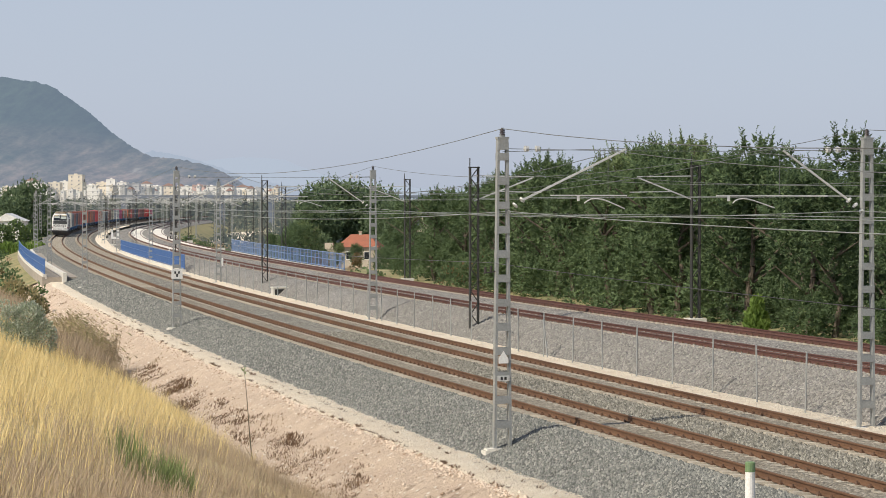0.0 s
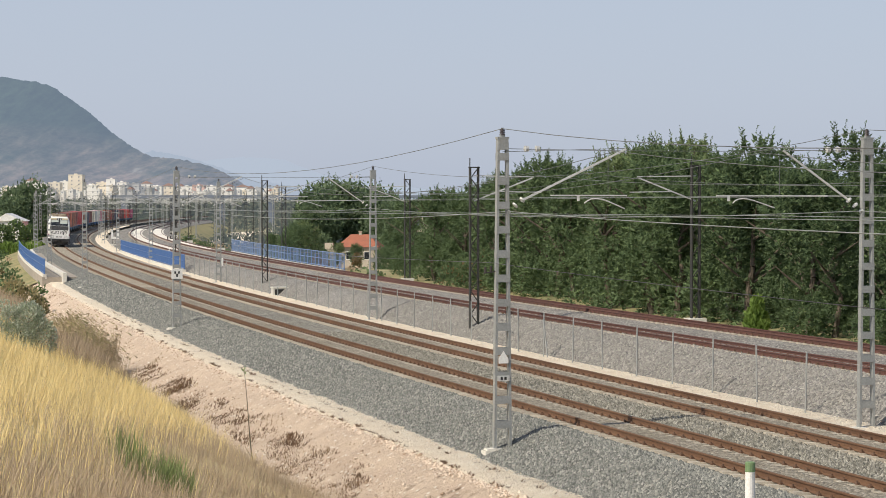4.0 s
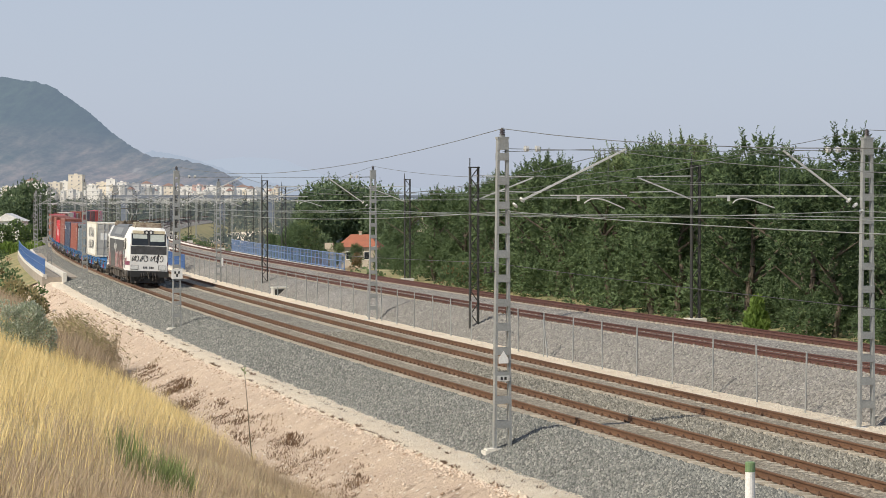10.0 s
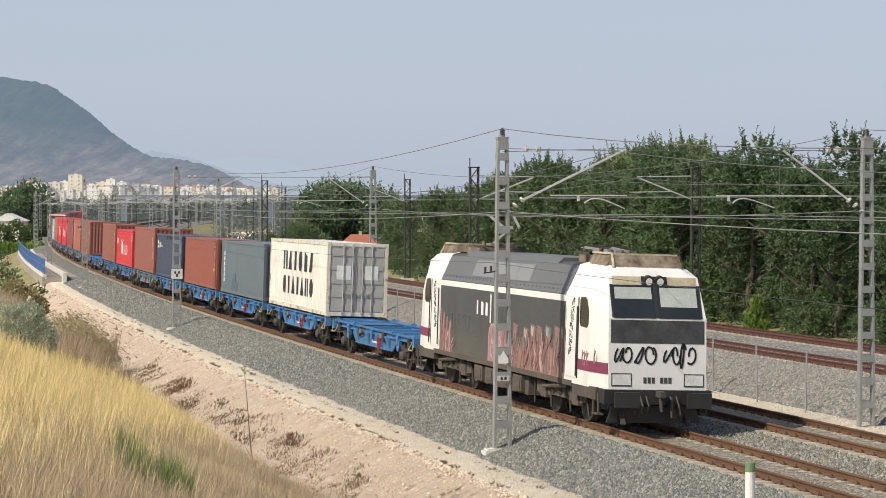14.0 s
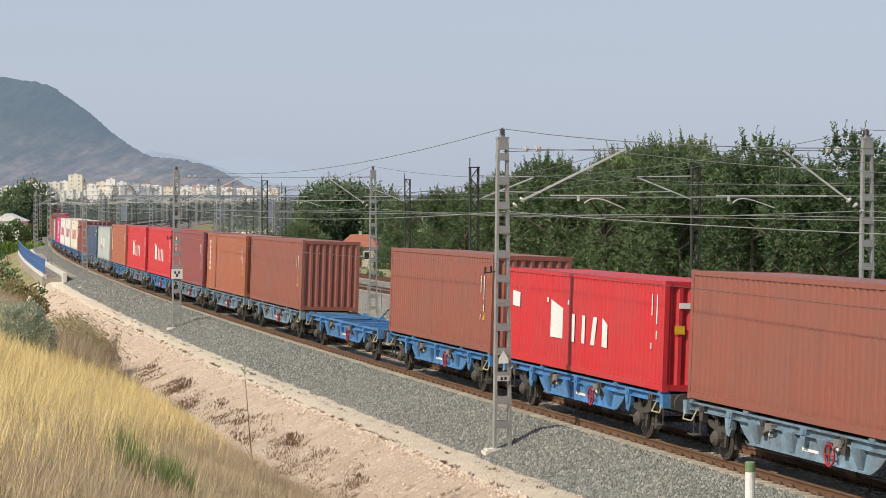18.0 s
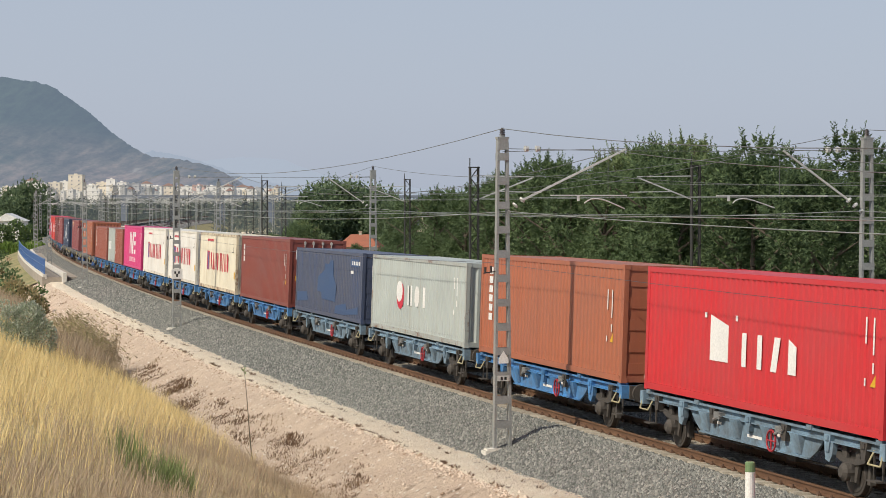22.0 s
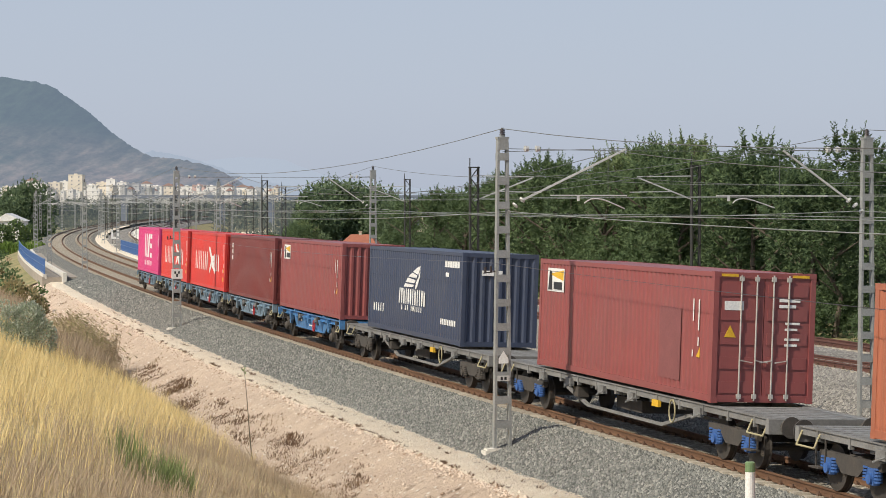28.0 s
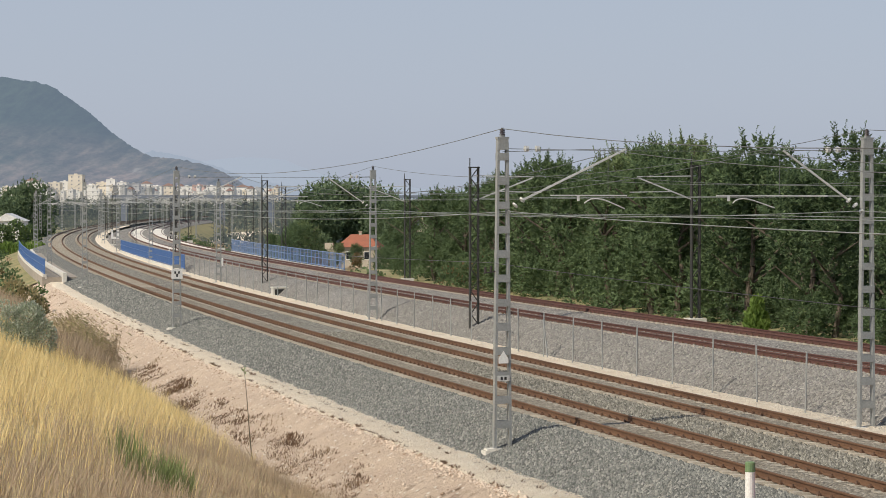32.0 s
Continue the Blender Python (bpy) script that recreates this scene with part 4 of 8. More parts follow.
EDGES = {"cream": steel("rusty_cream_edge", (0.70, 0.66, 0.54), (0.30, 0.18, 0.09), 0.8, fine=5, rusty=0.54), "white": steel("rusty_white_edge", (0.72, 0.69, 0.60), (0.34, 0.2, 0.1), 0.8, fine=5, rusty=0.56),
         "ivory": steel("rusty_ivory_edge", (0.66, 0.58, 0.42), (0.3, 0.17, 0.08), 0.85, fine=5, rusty=0.50), "pale": steel("rusty_pale_edge", (0.38, 0.41, 0.39), (0.24, 0.17, 0.11), 0.8, fine=5, rusty=0.55)}
M["mark_white"] = paint("white_marking", (0.8, 0.8, 0.78), (0.6, 0.6, 0.58), 0.5, amount=0.4)
M["mark_black"] = paint("black_marking", (0.025, 0.025, 0.03), None, 0.5)
M["mark_red"] = paint("red_marking", (0.6, 0.03, 0.06), None, 0.5)
M["mark_yellow"] = paint("yellow_marking", (0.75, 0.45, 0.03), None, 0.5)
M["mark_blue"] = paint("blue_marking", (0.05, 0.1, 0.3), None, 0.5)
M["patch_blue"] = paint("repaint_blue", (0.035, 0.085, 0.20), (0.05, 0.085, 0.17), 0.5)
M["slate_patch"] = paint("slate_blue_repaint", (0.085, 0.125, 0.19), (0.10, 0.14, 0.18), 0.5)
M["patch_maroon"] = paint("repaint_maroon", (0.25, 0.085, 0.085), None, 0.5)
M["steel_bar"] = paint("zinc_bar", (0.6, 0.58, 0.54), (0.45, 0.4, 0.35), 0.5, 0.4)
M["grime"] = paint("brake_dust", (0.05, 0.047, 0.044), (0.085, 0.072, 0.06), 0.85, 0, 20, 2, 0.7)
M["tread"] = paint("wheel_steel", (0.07, 0.062, 0.055), (0.045, 0.04, 0.036), 0.6, 0.3)
M["wagon_blue"] = paint("blue_wagon_paint", (0.06, 0.235, 0.53), (0.075, 0.10, 0.13), 0.6, 0, 14, 2.2, 0.65, spread=0.15)
M["wagon_grey"] = paint("faded_wagon_paint", (0.195, 0.305, 0.405), (0.10, 0.115, 0.125), 0.7, 0, 14, 2.2, 0.8, spread=0.15)
M["wagon_dark"] = paint("dark_wagon_paint", (0.15, 0.148, 0.142), (0.24, 0.24, 0.235), 0.75, 0, 18, 1.5, 0.8)
M["wheel_red"] = paint("red_handwheel", (0.42, 0.03, 0.04), None, 0.5)
M["bright_blue"] = paint("bright_blue_axlebox", (0.04, 0.13, 0.40), (0.05, 0.08, 0.15), 0.5)

M["door_grey"] = steel("grey_door_paint", (0.42, 0.42, 0.40), (0.28, 0.25, 0.2), 0.5)
MESHES = {}


def corrugated(length, height, pitch, depth, flip):
    """A pressed steel wall in the xz plane, from 0 to length and 0 to height."""
    key = ("wall", round(length, 3), round(height, 3), pitch, depth, flip)
    if key in MESHES:
        return MESHES[key]
    n = max(2, round(length / pitch))
    p = length / n
    prof = [(0, 0)]
    for i in range(n):
        x = i * p
        prof += [(x + p * 0.22, 0), (x + p * 0.42, depth), (x + p * 0.72, depth), (x + p * 0.92, 0)]
    prof.append((length, 0))
    b = Build()
    for x, y in prof:
        b.v += [(x, y * flip, 0), (x, y * flip, height)]
    for i in range(len(prof) - 1):
        q = (2 * i, 2 * i + 2, 2 * i + 3, 2 * i + 1)
        b.f.append(q if flip > 0 else q[::-1])
        b.mi.append(0)
    MESHES[key] = b.mesh("wall_panel", M["grime"])
    return MESHES[key]


def shared(key, make):
    if key not in MESHES:
        MESHES[key] = make().mesh("shared_part", M["grime"])
    return MESHES[key]


def bars(t, x, z, widths, h, gap, material, y=-1.2085, name="lettering", lean=0.0, vertical=False, label=""):
    """Plain bars in the size of a word, one a letter, on the near wall."""
    b = Build()
    p = 0.0
    single = len(widths) <= 9
    for w in widths:
        if single:
            b = Build()
        if vertical:
            b.box(x, x + h, y - 0.003, y + 0.002, z - p - w, z - p)
        else:
            b.box(x + p, x + p + w, y - 0.003, y + 0.002, z, z + h)
        p += w + gap
        if single:
            part(name, b, material, t, label)
    if not single:
        part(name, b, material, t, label)["kind"] = "stuff"


def container(colour, label, u, length=12.192, height=2.896, doors=False, du=0.0):
    """A corrugated box. x is the direction of travel, the near wall is at negative y."""
    mat = C[colour]
    rim = EDGES[colour] if colour in EDGES else mat
    t = thing("shipping_container", label, "container", "shipping containers")
    L, H, W = length / 2, height, 1.219
    key = (length, height)
    wl_, wh = length - 0.3, height - 0.28
    for sy in (-1, 1):
        ob = part("side_wall", corrugated(wl_, wh, 0.278, 0.036 if colour in EDGES else 0.026, -sy), mat, t)
        ob.location = (-wl_ / 2, sy * (W - 0.012), 0.16)
        part("top_rail", shared(("tr", *key, sy), lambda: Build().box(-L + 0.1, L - 0.1, sy * (W - 0.03) - 0.03, sy * (W - 0.03) + 0.03, H - 0.12, H - 0.012)), rim, t)
        part("bottom_rail", shared(("br", *key, sy), lambda: Build().box(-L + 0.1, L - 0.1, sy * (W - 0.03) - 0.03, sy * (W - 0.03) + 0.03, 0.02, 0.17)), rim, t)
        for sx in (-1, 1):
            def post():
                b = Build().box(sx * (L - 0.08) - 0.08, sx * (L - 0.08) + 0.08, sy * (W - 0.06) - 0.06, sy * (W - 0.06) + 0.06, 0.11, H - 0.11)
                for z in (0, H - 0.118):
                    b.box(sx * (L - 0.086) - 0.09, sx * (L - 0.086) + 0.09, sy * (W - 0.078) - 0.081, sy * (W - 0.078) + 0.081, z, z + 0.118)
                return b
            part("corner_post", shared(("cp", *key, sx, sy), post), rim, t)
    part("roof", shared(("roof", *key), lambda: Build().box(-L + 0.1, L - 0.1, -W + 0.05, W - 0.05, H - 0.05, H - 0.02)), mat, t)
    part("floor_frame", shared(("floor", *key), lambda: Build().box(-L + 0.1, L - 0.1, -W + 0.05, W - 0.05, 0.05, 0.15)), M["grime"], t)
    for sx in (-1, 1):
        part("end_header", shared(("eh", *key, sx), lambda: Build().box(sx * (L - 0.05) - 0.04, sx * (L - 0.05) + 0.04, -W + 0.1, W - 0.1, H - 0.14, H - 0.01)), mat, t)
        part("end_sill", shared(("es", *key, sx), lambda: Build().box(sx * (L - 0.05) - 0.04, sx * (L - 0.05) + 0.04, -W + 0.1, W - 0.1, 0.02, 0.17)), mat, t)
        if sx > 0 and doors:
            for sy in (-1, 1):
                def leaf():
                    b = Build().box(L - 0.07, L - 0.035, min(sy * 0.01, sy * 1.1), max(sy * 0.01, sy * 1.1), 0.16, H - 0.13)
                    for k in range(5):
                        z = 0.35 + (H - 0.75) * k / 4
                        b.box(L - 0.035, L - 0.015, min(sy * 0.08, sy * 1.04), max(sy * 0.08, sy * 1.04), z - 0.13, z + 0.13)
                    return b
                leaf_ob = part("door", shared(("door", *key, sy), leaf), M["door_grey"] if colour == "cream" else mat, t)
                for q in (0.2, 0.57):
                    def bar():
                        b = Build().rod((L + 0.012, sy * q, 0.06), (L + 0.012, sy * q, H - 0.06), 0.02, seg=8)
                        b.box(L - 0.02, L + 0.03, sy * q - 0.05, sy * q + 0.05, 0.1, 0.2).box(L - 0.02, L + 0.03, sy * q - 0.05, sy * q + 0.05, H - 0.2, H - 0.1)
                        b.beam((L + 0.03, sy * q, 0.95), (L + 0.03, sy * (q - 0.3), 0.9), 0.03, 0.02)
                        return b
                    part("locking_bar", shared(("bar", *key, sy, q), bar), M["steel_bar"], leaf_ob, "zinc locking bar")
        else:
            ob = part("end_wall", corrugated(2.2, height - 0.3, 0.275, 0.045, 1), mat, t)
            ob.matrix_basis = pose(sx * (L - 0.02), -1.1 * sx, 0.16, 0, 0, 90 * sx)
    RIDES.append((t, u, DECK, 5.0, du))
    return t


def wheelset(parent, x, y0=-1.0):
    """An axle with its two wheels."""
    def make():
        b = Build().rod((0, -1.15, 0), (0, 1.15, 0), 0.08, seg=8)
        return b
    ax = part("axle", shared("axle", make), M["tread"], parent)
    ax.location = (x, 0, 0.46)
    for sy in (-1, 1):
        def wheel():
            b = Build()
            b.rod((0, sy * 0.795, 0), (0, sy * 0.83, 0), 0.495, 0.485, seg=28)
            b.rod((0, sy * 0.83, 0), (0, sy * 0.94, 0), 0.46, 0.455, seg=28)
            b.rod((0, sy * 0.94, 0), (0, sy * 0.955, 0), 0.40, 0.38, seg=28)
            b.rod((0, sy * 0.94, 0), (0, sy * 0.985, 0), 0.16, 0.13, seg=16)
            return b
        w = part("wheel", shared(("wheel", sy), wheel), M["tread"], ax)
    return ax


def short_wagon(colour, u, du=0.0):
    """Two-axle container flat with deep side beams."""
    mat = M[colour]
    names = {"wagon_blue": "blue two-axle container flat wagon on the track", "wagon_grey": "faded grey-blue two-axle container flat wagon"}
    t = thing("flat_wagon", names[colour], "wagon", "container flat wagons")
    for sy in (-1, 1):
        def beam():
            y0, y1 = sorted((sy * 1.10, sy * 1.02))
            y2, y3 = sorted((sy * 1.18, sy * 0.98))
            b = Build().box(-6.15, 6.15, y0, y1, 0.99, 1.14)
            b.box(-6.15, 6.15, y2, y3, 1.12, 1.165)
            b.box(-6.15, 6.15, y2, y3, 0.97, 0.995)
            return b
        part("side_beam", shared(("sbeam", sy), beam), mat, t)
        def plate_():
            y0, y1 = sorted((sy * 1.09, sy * 1.04))
            y2, y3 = sorted((sy * 1.14, sy * 1.04))
            b = Build().plate([(-2.85, 0.53), (2.75, 0.53), (3.1, 0.72), (3.4, 0.98), (-3.55, 0.98), (-3.2, 0.72)], y0, y1)
            return b.box(-2.85, 2.75, y2, y3, 0.515, 0.545)
        part("side_plate", shared(("spl", sy), plate_), mat, t)

        def gusset():
            y0, y1, y2 = sy * 1.09, sy * 1.235, sy * 1.11
            b = Build()
            b.v = [(-0.16, y0, 0.56), (0.10, y0, 0.56), (0.26, y0, 0.98), (-0.30, y0, 0.98), (-0.12, y2, 0.58), (0.06, y2, 0.58), (0.2, y1, 0.985), (-0.24, y1, 0.985)]
            b.f = [(4, 5, 6, 7), (0, 1, 5, 4), (1, 2, 6, 5), (2, 3, 7, 6), (3, 0, 4, 7)]
            b.mi = [0] * 5
            return b
        for x in (-2.45, -0.75, 0.85, 2.3) if sy < 0 else ():
            part("gusset", shared(("gus", sy), gusset), mat, t).location = (x, 0, 0)
        for x in (-1.65, 1.55) if sy < 0 else ():
            part("lever_box", shared(("lvb", sy), lambda: Build().box(-0.16, 0.16, *sorted((sy * 1.1, sy * 1.24)), 0.92, 1.06).rod((-0.2, sy * 1.22, 0.88), (0.2, sy * 1.22, 1.0), 0.03, seg=6)), M["lever_grey"], t, "greyish locking lever").location = (x, 0, 0)
        for x in (-3.85, 3.75) if sy < 0 else ():
            part("hook_bracket", shared(("hkb", sy, x > 0), lambda: Build().plate([(-0.12, 0.62), (0.06, 0.58), (0.18, 0.74), (0.2, 0.98), (-0.2, 0.98), (-0.16, 0.78)], *sorted((sy * 1.07, sy * 1.17)))), mat, t).location = (x, 0, 0)
        for k_, x in enumerate((-5.3, -3.75, -2.0, -0.05, 1.75, 3.75, 5.3)):
            def bracket():
                y0, y1 = sorted((sy * 1.2, sy * 1.05))
                return Build().plate([(-0.1, 0.78), (0.06, 0.78), (0.14, 1.12), (-0.16, 1.12)], y0, y1).box(-0.07, 0.07, *sorted((sy * 1.23, sy * 1.1)), 1.0, 1.1)
            br_ = part("bracket", shared(("brk", sy), bracket), mat if k_ % 2 else M["grime"], t)
            br_.location = (x, 0, 0)
        part("brake_rod", shared(("rod", sy), lambda: Build().rod((-3.6, sy * 0.8, 0.42), (3.6, sy * 0.8, 0.42), 0.025, seg=6).rod((-3.6, sy * 0.8, 0.42), (-4.1, sy * 0.75, 0.6), 0.025, seg=6).rod((3.6, sy * 0.8, 0.42), (4.1, sy * 0.75, 0.6), 0.025, seg=6)), M["grime"], t)
        for x in (-5.05, -3.95, 3.95, 5.05):
            bs = part("brake_block", shared("bblk", lambda: Build().box(-0.06, 0.06, -0.06, 0.06, -0.18, 0.18).beam((0, 0, 0.18), (0, 0, 0.5), 0.05)), M["grime"], t)
            bs.location = (x, sy * 0.88, 0.46)
        for k in (-5.9, -2.9, -0.12, 0.12, 2.9, 5.9):
            if abs(k) > 1:
                pk = part("container_stop", shared("stop", lambda: Build().box(-0.12, 0.12, -0.1, 0.1, 0, 0.1).box(-0.05, 0.05, -0.05, 0.05, 0.1, 0.14)), mat, t)
                pk.location = (k, sy * 1.1, 1.12)
        for x in (-4.5, 4.5):
            def axlebox():
                b = Build().box(-0.17, 0.17, *sorted((sy * 0.98, sy * 1.12)), 0.30, 0.64)
                b.rod((0, sy * 1.02, 0.47), (0, sy * 1.2, 0.47), 0.185, 0.18, seg=14)
                return b.rod((0, sy * 1.2, 0.47), (0, sy * 1.27, 0.47), 0.18, 0.10, seg=14)

            def spring():
                y = sy * 1.02
                f = lambda q: 0.66 + 0.10 * (q / 0.62) ** 2
                prof = [(q, f(q) - 0.055) for q in np.linspace(-0.66, 0.66, 9)] + [(q, f(q) + 0.055) for q in np.linspace(0.66, -0.66, 9)]
                return Build().plate(prof, y - 0.06, y + 0.06)

            def guard():
                y = sy * 1.02
                b = Build()
                for q in (-1, 1):
                    b.plate([(q * 0.17, 0.28), (q * 0.25, 0.28), (q * 0.42, 0.98), (q * 0.2, 0.98)][::q], y - 0.03, y + 0.03)
                return b
            for nm, fn in (("axlebox", axlebox), ("leaf_spring", spring), ("axle_guard", guard)):
                g = part(nm, shared((nm, sy), fn), M["grime"], t)
                g.location = (x, 0, 0)
        for x in (-6.25, 6.25):
            def buffer():
                q = 1 if x > 0 else -1
                b = Build().rod((0, 0, 0), (q * 0.38, 0, 0), 0.085, seg=10)
                b.rod((q * 0.38, 0, 0), (q * 0.42, 0, 0), 0.225, 0.215, seg=18)
                b.box(-0.02, 0.04, -0.16, 0.16, -0.16, 0.16)
                return b
            bf = part("buffer", shared(("buffer", x > 0), buffer), M["grime"], t)
            bf.location = (x, sy * 0.9, 1.02)
        for x in (-5.75, 5.75):
            st_ = part("step", shared(("step", sy), lambda: Build().box(-0.2, 0.2, min(sy * 1.05, sy * 1.25), max(sy * 1.05, sy * 1.25), 0.42, 0.45).box(-0.2, -0.17, sy * 1.1 - 0.015, sy * 1.1 + 0.015, 0.45, 1.0).box(0.17, 0.2, sy * 1.1 - 0.015, sy * 1.1 + 0.015, 0.45, 1.0)), M["grime"], t)
            st_.location = (x, 0, 0)
    for x in (-6.15, 6.15):
        e = part("end_beam", shared("eb", lambda: Build().box(-0.1, 0.1, -1.25, 1.25, 0.86, 1.17)), mat, t)
        e.location = (x, 0, 0)
        hr = part("hand_rail", shared(("hr", x > 0), lambda: Build().rod((0, -1.28, 0.75), (0.5 * (1 if x < 0 else -1), -1.28, 0.75), 0.02, seg=6).rod((0, -1.28, 0.75), (0, -1.22, 1.0), 0.02, seg=6).rod((0.5 * (1 if x < 0 else -1), -1.28, 0.75), (0.5 * (1 if x < 0 else -1), -1.15, 1.0), 0.02, seg=6)), M["yellow_dull"], t, "yellowish hand rail")
        hr.location = (x, 0, 0)
    for x in (-5.0, -3.0, -1.0, 1.0, 3.0, 5.0):
        c = part("cross_member", shared("cm", lambda: Build().box(-0.11, 0.11, -1.02, 1.02, 0.88, 1.1)), mat, t)
        c.location = (x, 0, 0)
    part("centre_beam", shared("cbm", lambda: Build().box(-6.1, 6.1, -0.16, 0.16, 0.80, 1.0)), M["grime"], t)
    for k, (xa, xb) in enumerate(((-6, -4.2), (4.2, 6))):
        part("end_plate", shared(("epl", k), lambda: Build().box(xa, xb, -1.02, 1.02, 1.08, 1.10)), mat, t)
    for x in (-4.5, 4.5):
        wheelset(t, x)
    part("air_tank", shared("tank", lambda: Build().rod((-2.4, -0.55, 0.52), (-1.2, -0.55, 0.52), 0.17, seg=12)), M["wagon_dark"], t)
    part("control_valve", shared("cval", lambda: Build().box(0.6, 1.0, -0.85, -0.55, 0.4, 0.7).box(1.3, 1.7, -0.9, -0.6, 0.35, 0.6)), M["grime"], t)
    part("hose", shared("hose", lambda: Build().rod((6.3, -0.35, 0.95), (6.55, -0.35, 0.6), 0.03, seg=6).rod((6.55, -0.35, 0.6), (6.85, -0.2, 0.62), 0.03, seg=6)), M["black"], t)
    part("brake_cylinder", shared("bc", lambda: Build().rod((-0.4, 0.3, 0.6), (0.3, 0.3, 0.6), 0.18, seg=12)), M["grime"], t)
    hw = Build()
    pts = [(1.15 + 0.22 * math.cos(a), -1.2, 0.72 + 0.22 * math.sin(a)) for a in np.linspace(0, 2 * math.pi, 15)]
    for p, q in zip(pts[:-1], pts[1:]):
        hw.rod(p, q, 0.022, seg=5, caps=False)
    hw.rod((1.15, -1.2, 0.5), (1.15, -1.2, 0.94), 0.018, seg=5).rod((0.93, -1.2, 0.72), (1.37, -1.2, 0.72), 0.018, seg=5)
    part("brake_handwheel", shared("hw", lambda: hw), M["wheel_red"], t, "red brake handwheel")
    part("coupling", shared("cpl", lambda: Build().box(6.2, 6.75, -0.08, 0.08, 0.88, 1.0).rod((6.5, 0.3, 0.9), (6.6, 0.32, 0.45), 0.03, seg=6)), M["grime"], t)
    for x, z, w in ((-2.2, 0.78, 0.5), (-0.3, 0.66, 0.75), (1.2, 0.82, 0.35)):
        part("lettering", shared(("wl", x), lambda: Build().box(x, x + w, -1.096, -1.088, z, z + 0.06)), M["mark_white"], t, "small unreadable white lettering")
    RIDES.append((t, u, 0.0, 4.5, du))
    return t


M["lever_grey"] = paint("dusty_lever_grey", (0.26, 0.27, 0.27), (0.12, 0.115, 0.11), 0.7, 0, 14, 2.5, 0.9)
M["yellow_dull"] = paint("dull_yellow_paint", (0.42, 0.38, 0.22), (0.25, 0.22, 0.14), 0.6)


def bogie(parent, x, box_mat):
    bg_ = part("bogie_frame", shared("bogf", lambda: Build().plate([(-1.3, 0.62), (-0.6, 0.62), (-0.35, 0.42), (0.35, 0.42), (0.6, 0.62), (1.3, 0.62), (1.3, 0.78), (-1.3, 0.78)], -1.12, -1.0).plate([(-1.3, 0.62), (-0.6, 0.62), (-0.35, 0.42), (0.35, 0.42), (0.6, 0.62), (1.3, 0.62), (1.3, 0.78), (-1.3, 0.78)], 1.0, 1.12).box(-0.25, 0.25, -1.0, 1.0, 0.5, 0.8)), M["grime"], parent)
    bg_.location = (x, 0, 0)
    for q in (-0.9, 0.9):
        for sy in (-1, 1):
            def box():
                b = Build().box(-0.13, 0.13, min(sy * 1.0, sy * 1.14), max(sy * 1.0, sy * 1.14), 0.34, 0.66).rod((0, sy * 1.0, 0.46), (0, sy * 1.19, 0.46), 0.11, 0.1, seg=12)
                for k in (-1, 1):
                    b.rod((k * 0.22, sy * 1.07, 0.42), (k * 0.22, sy * 1.07, 0.62), 0.06, seg=8)
                return b
            a = part("axlebox", shared(("abox", sy), box), box_mat, bg_)
            a.location = (q, 0, 0)
            for k in (-1, 1):
                def coil():
                    b = Build()
                    for w in range(5):
                        b.rod((0, sy * 1.09, 0.40 + w * 0.06), (0, sy * 1.09, 0.435 + w * 0.06), 0.085, 0.085, 10)
                    return b
                part("coil_spring", shared(("coil", sy), coil), box_mat if sy < 0 else M["grime"], bg_).location = (q + k * 0.23, 0, 0)
        ob = part("wheelset", shared("wset", lambda: _wset()), M["tread"], bg_)
        ob.location = (q, 0, 0.46)


def _wset():
    b = Build().rod((0, -1.1, 0), (0, 1.1, 0), 0.08, seg=8)
    for sy in (-1, 1):
        b.rod((0, sy * 0.795, 0), (0, sy * 0.83, 0), 0.495, 0.485, seg=24)
        b.rod((0, sy * 0.83, 0), (0, sy * 0.94, 0), 0.46, 0.455, seg=24)
    return b


